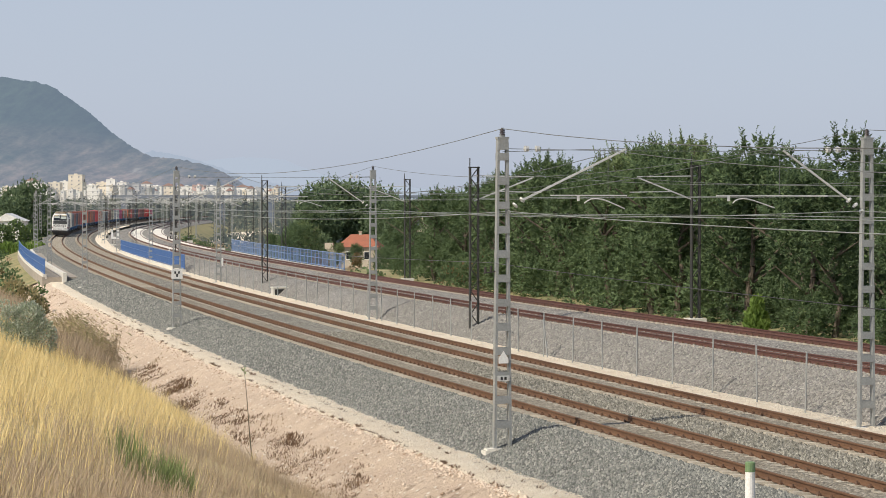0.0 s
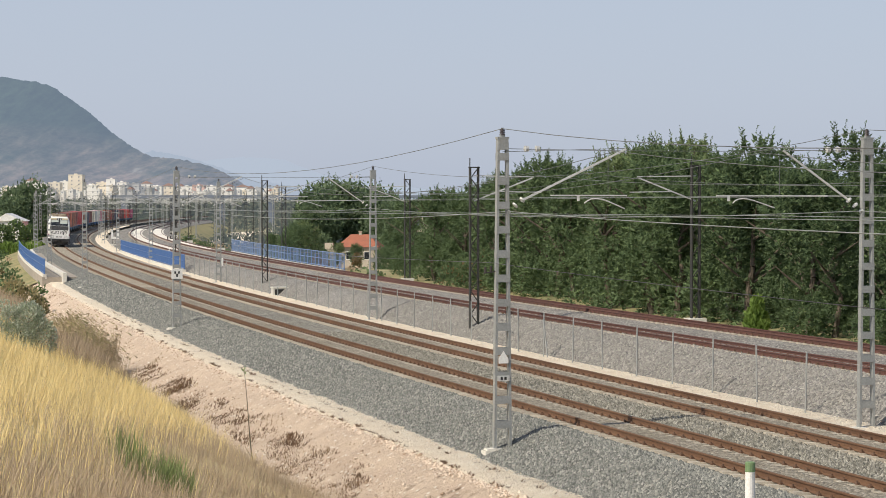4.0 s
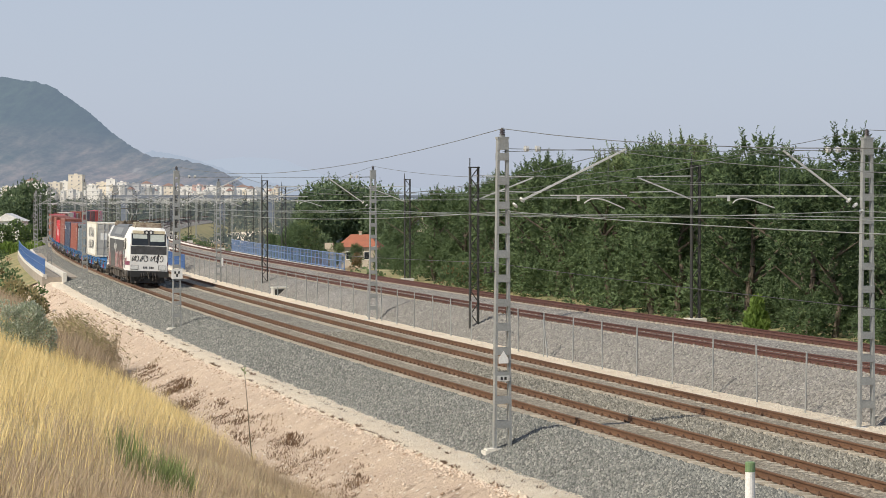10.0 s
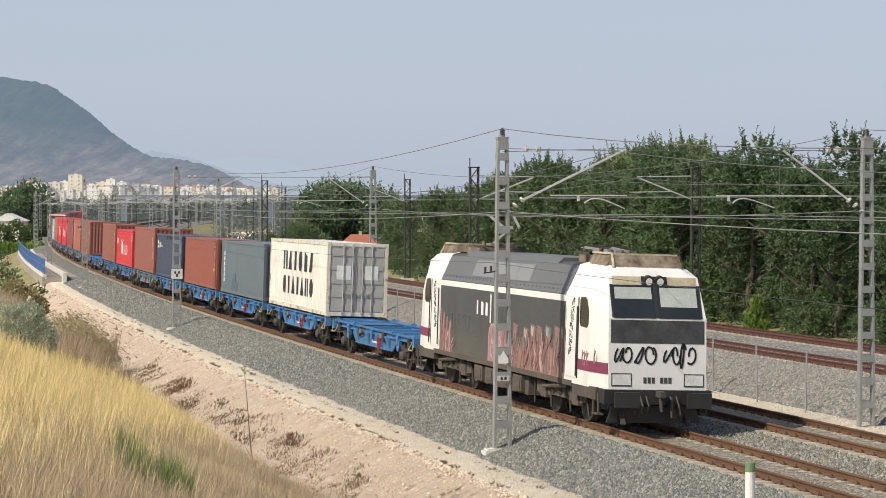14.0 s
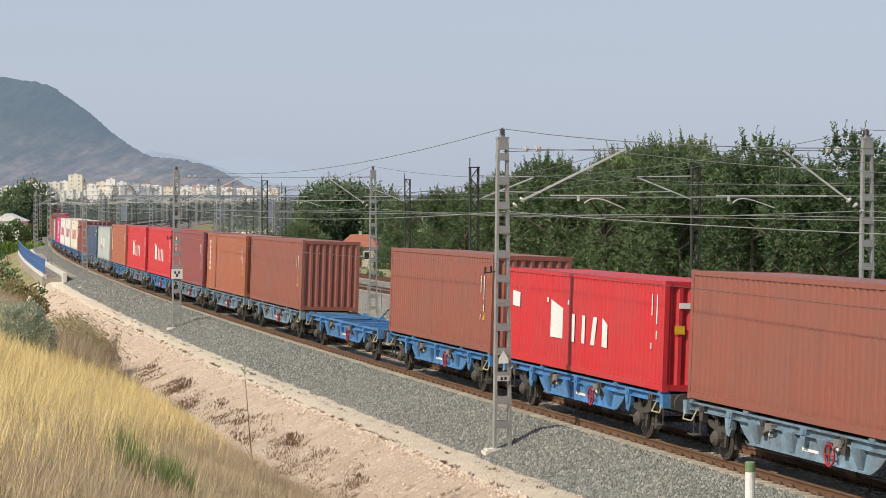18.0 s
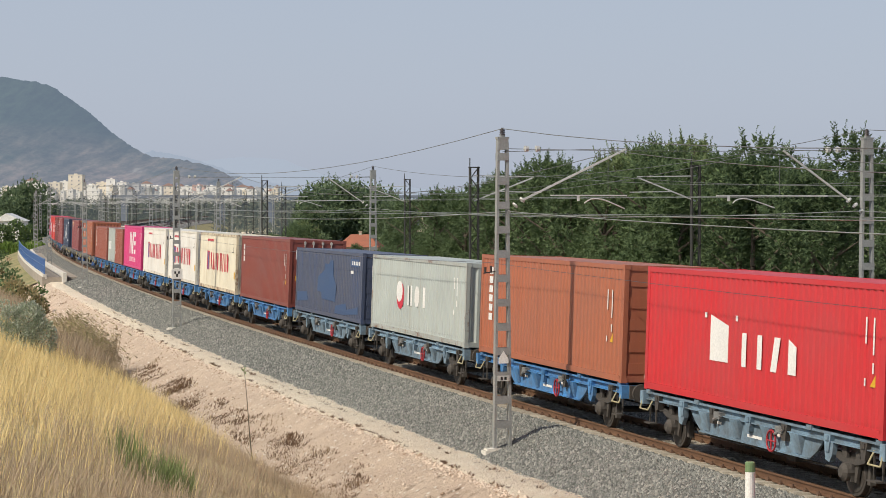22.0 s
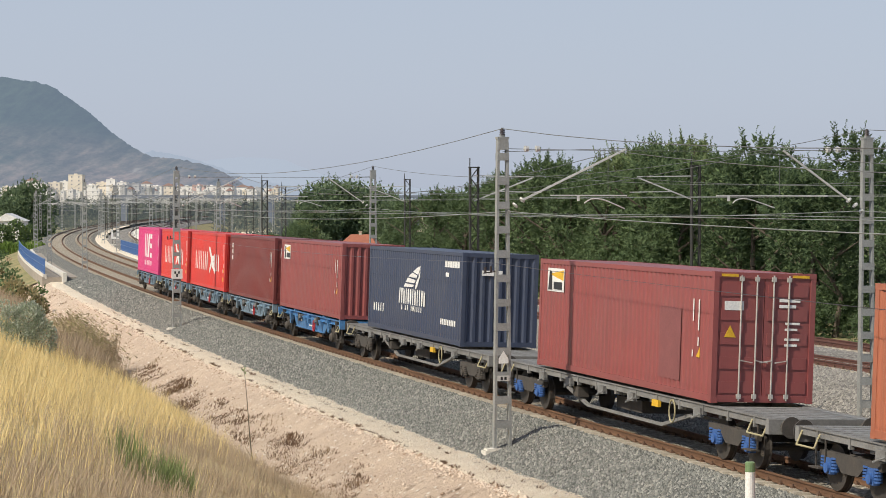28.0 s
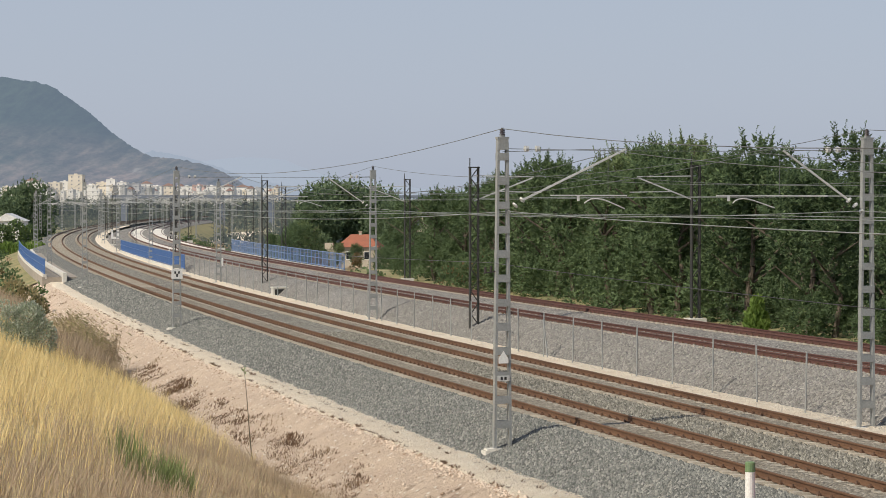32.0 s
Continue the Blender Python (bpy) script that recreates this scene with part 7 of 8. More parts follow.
shapes(c, ("slope", "bar", "peak", "bar", "bar"), -5.36, -3.7, 0.63, 0.92, "mark_white", 0.8, name="small_mark")
bars(c, 3.67, 0.58, [0.13] * 9, 0.18, 0.07, M["mark_white"])
bars(c, 4.02, 2.4, [0.24] * 6, 0.2, 0.045, M["mark_white"])
bars(c, 4.13, 2.1, [0.38], 0.13, 0.05, M["mark_white"])
part("end_lettering", Build().box(6.1, 6.112, -0.6, 0.05, 2.2, 2.36), M["mark_white"], c)
c = BOXES[24]
slab(c, "label_plate", "mark_white", [(-5.49, 2.06), (-4.15, 2.06), (-4.15, 2.66), (-5.49, 2.66)], "white and yellow label plate")
part("label_wedge", Build().plate([(-5.3, 2.5), (-4.2, 2.34), (-4.2, 2.62)], -1.2135, -1.209), M["mark_yellow"], c)
part("label_bar", Build().plate([(-5.4, 2.1), (-5.05, 2.1), (-5.1, 2.56), (-5.3, 2.6)], -1.2135, -1.209).box(-4.95, -4.25, -1.2135, -1.209, 2.12, 2.32), M["mark_black"], c)
fine_marks(c)
part("end_caution", Build().plate([(0, 0), (0.28, 0), (0.14, 0.26)], 0, 0.01), M["mark_yellow"], c).matrix_basis = pose(6.1, 0.5, 2.3, 0, 0, 90)
for k in (26, 27):
    c = BOXES[k]
    shapes(c, ("posts", "peak", "posts", "bar", "posts", "slope", "drum"), -4.34, 0.45, 0.92, 1.9, "mark_white", 0.5, label="thin white painted shape")
    shapes(c, ("drum", "posts", "slope"), 2.25, 4.5, 0.95, 1.82, "mark_white", 0.5, label="thin white painted shape")
    for pts in ([(0.37, 2.19), (0.95, 2.12), (1.2, 1.98), (1.55, 1.72), (1.7, 1.45), (1.45, 1.3), (1.2, 1.6), (0.75, 1.86)], [(1.55, 1.72), (2.37, 1.71), (2.42, 1.5), (2.0, 1.4), (1.5, 1.2), (1.3, 1.45)],
                [(0.73, 0.72), (0.86, 1.05), (1.32, 1.42), (1.6, 1.2), (1.2, 0.98)], [(1.6, 1.4), (2.15, 1.4), (2.55, 1.15), (2.96, 0.97), (2.79, 0.79), (2.2, 0.98), (1.75, 1.12)]):
        part("emblem_wing", Build().plate(pts, -1.2112 - 0.0006 * pts[0][1], -1.207), M["mark_white"], c, "white angular bird-like emblem")
    fine_marks(c, x=5.3, z=2.34)
    slab(c, "caution_plate", "mark_yellow", [(5.35, 0.5), (5.65, 0.5), (5.65, 0.7), (5.35, 0.7)])

for box in (BOXES[15], BOXES[25]):
    for y, w in ((-0.95, 0.16), (-0.62, 0.26), (-0.25, 0.24)):
        part("end_lettering", Build().box(6.1, 6.112, y, y + w, 2.05, 2.45 if y < -0.9 else 2.35), M["mark_white"], box, "white lettering bar")


# ---------------------------------------------------------------- trees and plants
M["bark"] = paint("grey_bark", (0.10, 0.08, 0.06), (0.16, 0.13, 0.10), 0.95, 0, 15, 3, 0.7, 0.6)
M["leaf_elm"] = leafy("elm_leaves", (0.058, 0.098, 0.048), (0.19, 0.255, 0.118), (0.105, 0.158, 0.072))
M["leaf_light"] = leafy("light_elm_leaves", (0.13, 0.20, 0.085), (0.21, 0.28, 0.13), (0.16, 0.23, 0.10))
M["leaf_dark"] = leafy("dark_leaves", (0.10, 0.15, 0.08), (0.175, 0.23, 0.125), (0.13, 0.185, 0.10))
M["leaf_bright"] = leafy("bright_leaves", (0.15, 0.24, 0.05), (0.24, 0.33, 0.09), (0.18, 0.27, 0.07))
M["leaf_olive"] = leafy("silver_leaves", (0.42, 0.45, 0.36), (0.68, 0.68, 0.61), (0.30, 0.36, 0.22))
M["leaf_silver"] = leafy("grey_green_leaves", (0.30, 0.35, 0.24), (0.50, 0.53, 0.42), (0.24, 0.30, 0.18))
M["leaf_brown"] = leafy("withered_leaves", (0.12, 0.075, 0.048), (0.26, 0.17, 0.11), (0.17, 0.115, 0.075))
M["leaf_dry"] = leafy("dry_leaves", (0.20, 0.13, 0.07), (0.30, 0.20, 0.10), (0.14, 0.12, 0.06))


def crown_mesh(name, rng, lobes, count, size, mats, up=0.35, shoots=0, second=0.12):
    """Leaf sprays spread over the skin of many lobes; each spray is a bent leaf shape."""
    b = Build()
    for _ in range(count):
        c, r = lobes[rng.randrange(len(lobes))]
        while True:
            d = Vector((rng.uniform(-1, 1), rng.uniform(-1, 1), rng.uniform(-1, 1)))
            if 0.05 < d.length < 1:
                break
        d.normalize()
        k = rng.uniform(0.72, 1.08)
        p = Vector(c) + Vector((d.x * r[0], d.y * r[1], d.z * r[2])) * k
        a = (d + Vector((rng.gauss(0, 0.6), rng.gauss(0, 0.6), rng.gauss(up, 0.5)))).normalized()
        w = a.cross(Vector((rng.gauss(0, 1), rng.gauss(0, 1), rng.gauss(0, 1)))).normalized()
        n = a.cross(w)
        L = size * rng.uniform(0.6, 1.5)
        wd = L * rng.uniform(0.22, 0.4)
        i = len(b.v)
        b.v += [tuple(p), tuple(p + a * L * 0.5 + w * wd + n * L * 0.08), tuple(p + a * L), tuple(p + a * L * 0.5 - w * wd + n * L * 0.08)]
        b.f += [(i, i + 1, i + 2), (i, i + 2, i + 3)]
        mi = 0 if len(mats) == 1 else (1 if rng.random() < second else 0)
        b.mi += [mi, mi]
    # upright shoots that stand out of the outline
    for _ in range(shoots):
        c, r = lobes[rng.randrange(len(lobes))]
        d = Vector((rng.uniform(-1, 1), rng.uniform(-1, 1), rng.uniform(0.3, 1))).normalized()
        p = Vector(c) + Vector((d.x * r[0], d.y * r[1], d.z * r[2])) * 0.9
        g = (Vector((d.x * 0.5, d.y * 0.5, 1.2)) + Vector((rng.gauss(0, 0.2), rng.gauss(0, 0.2), 0))).normalized()
        ln = rng.uniform(0.5, 1.5)
        for q in range(12):
            pp = p + g * (ln * q / 11)
            a = (g + Vector((rng.gauss(0, 0.7), rng.gauss(0, 0.7), rng.gauss(0, 0.4)))).normalized()
            w = a.cross(Vector((rng.gauss(0, 1), rng.gauss(0, 1), rng.gauss(0, 1)))).normalized()
            L = size * rng.uniform(0.5, 1.0) * (1.1 - 0.5 * q / 11)
            i = len(b.v)
            b.v += [tuple(pp), tuple(pp + a * L * 0.5 + w * L * 0.28), tuple(pp + a * L), tuple(pp + a * L * 0.5 - w * L * 0.28)]
            b.f.append((i, i + 1, i + 2, i + 3))
            b.mi.append(0)
    return b.mesh(name, mats)


def trunk_mesh(rng, height, r, limbs=7):
    b = Build()
    pts = [Vector((0, 0, -0.3))]
    for k in range(1, 5):
        pts.append(Vector((rng.gauss(0, 0.12) * k, rng.gauss(0, 0.12) * k, height * 0.8 * k / 4)))
    for k in range(4):
        b.rod(pts[k], pts[k + 1], r * (1 - k * 0.22), r * (1 - (k + 1) * 0.22), 8, caps=False)
    for k in range(limbs):
        q = rng.randrange(1, 4)
        p = pts[q].lerp(pts[q + 1], rng.random())
        a = rng.uniform(0, 6.28)
        e = p + Vector((math.cos(a), math.sin(a), rng.uniform(0.5, 1.1))) * height * rng.uniform(0.18, 0.3)
        b.rod(p, e, r * 0.4, r * 0.08, 6, caps=False)
    return b.mesh("trunk", M["bark"])


def elm_crown(rng, lobes, sprays, size, mats):
    """Feathery crown: twigs over the skin of the lobes, each set with two rows of small leaves."""
    b = Build()
    v, f, mi = b.v, b.f, b.mi
    for _ in range(sprays):
        c, r = lobes[rng.randrange(len(lobes))]
        while True:
            d = Vector((rng.uniform(-1, 1), rng.uniform(-1, 1), rng.uniform(-1, 1)))
            if 0.05 < d.length < 1:
                break
        d.normalize()
        p = Vector(c) + Vector((d.x * r[0], d.y * r[1], d.z * r[2])) * rng.uniform(0.78, 1.04)
        g = (d * 0.8 + Vector((rng.gauss(0, 0.35), rng.gauss(0, 0.35), rng.gauss(0.45, 0.45)))).normalized()
        side = g.cross(Vector((rng.gauss(0, 0.5), rng.gauss(0, 0.5), 1))).normalized()
        ln = rng.uniform(0.35, 0.85)
        m_ = 1 if len(mats) > 1 and rng.random() < 0.06 else 0
        n = 11
        for q in range(n):
            u = q / (n - 1)
            pp = p + g * (ln * u) - Vector((0, 0, 0.18 * ln * u * u))
            sg = 1 if q % 2 else -1
            a = (g * 0.7 + side * sg * 0.9 + Vector((rng.gauss(0, 0.3), rng.gauss(0, 0.3), rng.gauss(0, 0.3)))).normalized()
            w = a.cross(Vector((rng.gauss(0, 1), rng.gauss(0, 1), rng.gauss(0.6, 1)))).normalized()
            L = size * rng.uniform(0.7, 1.3) * (1.15 - 0.5 * u)
            i = len(v)
            v += [tuple(pp - w * L * 0.2), tuple(pp + a * L), tuple(pp + w * L * 0.32 + a * L * 0.25)]
            f.append((i, i + 1, i + 2))
            mi.append(m_)
    # upright leafy shoots along the top
    tops = sorted(lobes, key=lambda q: -q[0][2] - q[1][2])[:7]
    for _ in range(26):
        c, r = tops[rng.randrange(len(tops))]
        a0 = rng.uniform(0, 6.28)
        p = Vector(c) + Vector((math.cos(a0) * r[0] * 0.7, math.sin(a0) * r[1] * 0.7, r[2] * 0.75))
        g = Vector((math.cos(a0) * 0.22, math.sin(a0) * 0.22, 1.0)).normalized()
        ln = rng.uniform(0.5, 1.35)
        for q in range(26):
            u = q / 25
            pp = p + g * (ln * u)
            a = (g * 0.8 + Vector((rng.gauss(0, 0.8), rng.gauss(0, 0.8), rng.gauss(0, 0.3)))).normalized()
            w = a.cross(Vector((rng.gauss(0, 1), rng.gauss(0, 1), rng.gauss(0, 1)))).normalized()
            L = size * rng.uniform(0.7, 1.2) * (1.1 - 0.55 * u)
            i = len(v)
            v += [tuple(pp - w * L * 0.2), tuple(pp + a * L), tuple(pp + w * L * 0.32 + a * L * 0.25)]
            f.append((i, i + 1, i + 2))
            mi.append(0)
    return b.mesh("crown", mats)


def tree_model(seed, height, width, count, size, mats, low=0.1, nlobes=26, feathery=False, fat=(0.13, 0.27)):
    rng = random.Random(seed)
    lobes = []
    for k_ in range(nlobes):
        z = rng.uniform(low, 0.9) * height if k_ > 3 else rng.uniform(0.8, 0.95) * height
        f = 1 - max(0, (z / height - 0.55) / 0.5) ** 1.5 * 0.75
        rad = width / 2 * f * math.sqrt(rng.random()) * 0.9
        a = rng.uniform(0, 6.28)
        q = rng.uniform(*fat) * width * (0.7 + 0.3 * f)
        lobes.append(((math.cos(a) * rad, math.sin(a) * rad, z), (q, q, q * rng.uniform(0.9, 1.5))))
    trunk = trunk_mesh(rng, height, 0.16 + height * 0.012)
    if feathery:
        return trunk, elm_crown(rng, lobes, count // 11, size, mats)
    return trunk, crown_mesh("crown", rng, lobes, count, size, mats, 0.35, nlobes * 5)


ELMS = [tree_model(10 + k, 9.0, 5.2, 12500, 0.255, [M["leaf_elm"], M["leaf_light"]], 0.08, 16, True, (0.17, 0.29)) for k in range(4)]
M["leaf_yellow"] = leafy("yellowish_elm_leaves", (0.085, 0.128, 0.054), (0.255, 0.31, 0.14), (0.16, 0.21, 0.092))
ELMS.append(tree_model(19, 9.0, 5.2, 12500, 0.255, [M["leaf_yellow"], M["leaf_light"]], 0.08, 16, True, (0.17, 0.29)))
DARK = [tree_model(30 + k, 8.0, 7.0, 3500, 0.5, [M["leaf_dark"]], 0.1, 24) for k in range(2)]


def tree(name, label, model, place, scale, spin, group="", squash=1.0, leaf=None):
    t = thing(name, label, "tree", group, Matrix.Translation(place) @ Matrix.Rotation(spin, 4, "Z"))
    t.scale = (scale, scale, scale * squash)
    part("trunk", model[0], None, t)
    part("crown", model[1], leaf, t)
    return t


M["leaf_deep"] = leafy("deep_green_elm_leaves", (0.042, 0.076, 0.038), (0.15, 0.205, 0.095), (0.08, 0.124, 0.056))
rng = random.Random(3)
# the row of elms behind the far line
k = 0
for s in np.arange(26, 124, 3.6):
    for row in (0, 1):
        o = o4(s) + 6.0 + row * 4.5 + rng.uniform(-1.3, 1.0) + max(0, (s - 60) * 0.03)
        hgt = float(np.interp(s, (26, 40, 45, 55, 62, 68, 74, 82, 92, 100, 108, 116, 124), (8.2, 8.6, 9.2, 9.6, 9.6, 8.9, 9.0, 9.3, 9.1, 8.3, 7.6, 7.2, 6.8))) / 9.25 * (0.86 if s < 40 else 0.97 if s < 60 else 1.03) * rng.uniform(0.84, 1.03) * 0.95
        tree("elm_tree", "leafy green elm in the dense row behind the railway", ELMS[4 if 57 < s < 86 and k % 2 else k % 4], at(s + rng.uniform(-1, 1), o, -0.3), hgt * (1.0 if row else 0.9), rng.uniform(0, 6.28), "elms behind the railway", leaf=M["leaf_deep"] if s < 50 else None)
        k += 1
# darker trees behind the house
for px, y, sc in ((560, 352, 1.5), (580, 372, 1.62), (600, 360, 1.66), (622, 366, 1.6), (642, 358, 1.5), (660, 380, 1.55), (676, 362, 1.45), (692, 350, 1.3), (708, 330, 1.2), (550, 345, 1.2)):
    tree("dark_tree", "dark green tree behind the house", DARK[k % 2], ((px - 784) / 3906 * y, y, -3.6), sc * 0.86, rng.uniform(0, 6.28), "trees behind the house")
    k += 1
for px, y, sc in ((515, 262, 0.62), (528, 270, 0.7), (505, 280, 0.6), (540, 290, 0.72), (485, 300, 0.55), (690, 235, 0.5), (700, 250, 0.65), (575, 285, 0.36), (600, 300, 0.42), (630, 300, 0.40), (668, 296, 0.34)):
    tree("leafy_bush_tree", "low green tree beside the far line", ELMS[k % 5], ((px - 784) / 3906 * y, y, -3.6), sc, rng.uniform(0, 6.28), "low trees beside the far line")
    k += 1
for px, y, sc in ((8, 440, 1.1), (30, 455, 1.42), (50, 448, 1.5), (64, 470, 1.3), (-15, 450, 1.2)):
    tree("dark_tree", "dark green tree beyond the bridge", DARK[k % 2], ((px - 784) / 3906 * y, y, -3.6), sc, rng.uniform(0, 6.28), "trees beyond the bridge")
    k += 1
# small bright bush at the foot of the elms
bm_ = crown_mesh("crown", random.Random(8), [((0, 0, 0.35), (0.5, 0.5, 0.45)), ((0.0, 0, 0.8), (0.36, 0.36, 0.5)), ((0.05, 0, 1.25), (0.2, 0.2, 0.45)), ((-0.25, 0.1, 0.6), (0.22, 0.22, 0.45)), ((0.3, 0.1, 0.5), (0.25, 0.25, 0.4))], 1500, 0.2, [M["leaf_bright"]], 1.6)
bu = thing("bright_bush", "bright green bush at the foot of the elms", "bush", m=Matrix.Translation(at(42.2, o4(42) + 3.9, -0.15)))
part("crown", bm_, None, bu)

# dry grass on the mound
M["weed"] = leafy("green_weed", (0.16, 0.215, 0.08), (0.25, 0.30, 0.125), (0.20, 0.225, 0.095), 0.8)


def mound_z(s, o):
    p = cutting(s)
    return float(np.interp(o, [q[0] for q in p], [q[1] for q in p]))


def grass(name, label, material, n, srange, orange_, hgt, seed, width=0.005, lean=0.25, keep=None, blades=4):
    """Stalks in tufts; more of them where the mound is near."""
    rng = random.Random(seed)
    b = Build()
    v, f = b.v, b.f
    for _ in range(n):
        q = rng.random()
        s = srange[0] + (srange[1] - srange[0]) * q ** 1.7
        o = rng.uniform(*orange_)
        if keep and not keep(s, o, rng):
            continue
        base = at(s, o, mound_z(s, o) - 0.05 if o < -9.6 else float(np.interp(o, DITCH_O, DITCH_Z)) - 0.1)
        tuft = 0.75 + 0.5 * noise.noise((s * 0.4, o * 0.4, seed))
        wd = width * (1 + max(0.0, s) * 0.02)
        for _k in range(blades):
            px, py = base.x + rng.gauss(0, 0.07), base.y + rng.gauss(0, 0.07)
            h = hgt * rng.uniform(0.5, 1.2) * tuft
            a = rng.uniform(0, 6.28)
            tx, ty, tz = px + math.cos(a) * lean * h + 0.1 * h, py + math.sin(a) * lean * h, base.z + h
            mx, my, mz = px * 0.5 + tx * 0.5, py * 0.5 + ty * 0.5, base.z + 0.6 * h
            wx, wy = math.cos(a + 1.57) * wd, math.sin(a + 1.57) * wd
            i = len(v)
            v += [(px - wx, py - wy, base.z), (px + wx, py + wy, base.z), (mx + wx, my + wy, mz), (mx - wx, my - wy, mz), (tx, ty, tz)]
            f += [(i, i + 1, i + 2, i + 3), (i + 3, i + 2, i + 4)]
    b.mi = [0] * len(f)
    return tagged(part(name, b, material), label, "grass", "", "stuff")


def golden(s, o, rng):
    """Where the tall golden grass stands: the upper part of the mound, thinning out towards its near end."""
    return (s + 24.5 - (o + 18.3) * 4.0) / 4.0 + 1.3 * noise.noise((s * 0.13, o * 0.3, 2.0)) + 0.8 * rng.gauss(0, 1) > 0.0


M["straw"] = leafy("golden_straw", (0.76, 0.60, 0.28), (0.88, 0.74, 0.41), (0.70, 0.56, 0.27), 0.8)
M["straw_dull"] = leafy("dull_straw", (0.40, 0.31, 0.215), (0.60, 0.485, 0.34), (0.28, 0.22, 0.16), 0.8)
grass("golden_grass", "tall golden dry grass on the mound", M["straw"], 36000, (-30, 62), (-21, -9.6), 0.6, 1, width=0.0029, lean=0.3, keep=golden)
grass("dull_grass", "dull brown dry grass and stalks on the mound", M["straw_dull"], 44000, (-34, 66), (-22, -9.0), 0.48, 2, width=0.0026, lean=0.5, keep=lambda s, o, r: not golden(s, o, r) or r.random() < 0.12)
grass("green_weeds", "green weeds among the dry grass", M["weed"], 420, (-22.4, -19.6), (-16.55, -15.9), 0.55, 4, width=0.006, keep=lambda s, o, r: noise.noise((s * 0.7, o * 2.4, 9.0)) > -0.05 + 0.2 * r.random())
PATCHES = tuple((a, -6.75 + 0.45 * noise.noise((a * 0.7, 3.0, 0.0)), 2.1 + noise.noise((a, 1.0, 7.0)), 0.5 + 0.2 * noise.noise((a, 5.0, 2.0))) for a in np.arange(-8, 48, 2.3))
grass("slope_weeds", "low dark brown withered weeds on the sandy slope", M["leaf_brown"], 32000, (-13, 50), (-8.3, -5.9), 0.16, 8, width=0.008, lean=0.7, keep=lambda s, o, r: any(((s - a) / c) ** 2 + ((o - q) / e) ** 2 < 2.5 * r.random() + 1.1 * noise.noise((s * 1.5, o * 3, 2)) for a, q, c, e in PATCHES))
b = Build()
rng = random.Random(17)
for _ in range(1700):
    s = -22 + 110 * rng.random() ** 1.3
    o = rng.choice((-4.98, -4.98, -4.35)) + rng.gauss(0, 0.045) + 0.1 * noise.noise((s * 0.3, 8.0, 0.0))
    if noise.noise((s * 0.8, o * 3.0, 6.0)) < 0.05:
        continue
    p = at(s, o, -0.84 if o < -4.7 else -0.81)
    for _k in range(5):
        a, h = rng.uniform(0, 6.28), rng.uniform(0.03, 0.1)
        b.face([p, p + Vector((math.cos(a) * 0.03, math.sin(a) * 0.03, 0.0)), p + Vector((math.cos(a + 0.5) * 0.09, math.sin(a + 0.5) * 0.09, h))])
tagged(part("path_edge_tufts", b, M["leaf_brown"]), "small dark dry tufts in the cracks along the pale path", "weeds", "", "stuff")
grass("tall_dry_stalks", "tall dry stalks and seed heads along the mound edge", M["straw_dull"], 9000, (16, 78), (-14.0, -9.7), 1.0, 12, keep=lambda s, o, r: noise.noise((s * 0.12, o * 0.3, 15.0)) + 0.1 * r.gauss(0, 1) > 0.02)
grass("edge_weeds", "grey-green weeds along the mound edge", M["weed"], 2500, (22, 78), (-13.5, -9.7), 0.8, 13, keep=lambda s, o, r: noise.noise((s * 0.15, o * 0.3, 25.0)) > 0.1)
grass("ditch_weeds", "sparse dry weeds in the ditch", M["leaf_dry"], 5000, (-10, 120), (-9.8, -5.6), 0.28, 6, keep=lambda s, o, r: noise.noise((s * 0.25, o * 0.5, 5.0)) > (o + 9.8) * 0.10)

# loose stones and clods on the eroded slope
b = Build()
rng = random.Random(31)
for _ in range(9000):
    s = -20 + 145 * rng.random() ** 1.4
    o = rng.choice((rng.uniform(-8.2, -5.0), rng.gauss(-5.1, 0.12)))
    z = float(np.interp(o, DITCH_O, DITCH_Z)) + 0.10 * noise.noise((s * 0.45, o * 0.9, 0.0)) * min(1, max(0, (-5.0 - o) / 0.8))
    r = rng.uniform(0.018, 0.05) * (1.9 if rng.random() < 0.05 else 1)
    p = at(s, o, z)
    i = len(b.v)
    b.v += [tuple(p + Vector((x * r * rng.uniform(0.7, 1.3), y * r * rng.uniform(0.7, 1.3), q * r * rng.uniform(0.6, 1.1)))) for x, y, q in ((1, 0, 0), (0, 1, 0), (-1, 0, 0), (0, -1, 0), (0, 0, 1), (0, 0, -1))]
    b.f += [(i, i + 1, i + 4), (i + 1, i + 2, i + 4), (i + 2, i + 3, i + 4), (i + 3, i, i + 4), (i + 1, i, i + 5), (i + 2, i + 1, i + 5), (i + 3, i + 2, i + 5), (i, i + 3, i + 5)]
    b.mi += [1 if rng.random() < 0.8 else 0] * 8
M["clod"] = paint("brown_clod", (0.38, 0.28, 0.20), (0.27, 0.19, 0.13), 0.95, 0, 12, 2, 0.6)
M["pebble"] = paint("pale_pebble", (0.72, 0.60, 0.49), (0.58, 0.46, 0.36), 0.95, 0, 12, 2, 0.6)
tagged(part("loose_stones", b, [M["clod"], M["pebble"]]), "loose stones and clods on the sandy slope", "stones", "", "stuff")


M["straw_olive"] = leafy("olive_straw", (0.32, 0.28, 0.15), (0.47, 0.40, 0.23), (0.24, 0.23, 0.115), 0.8)


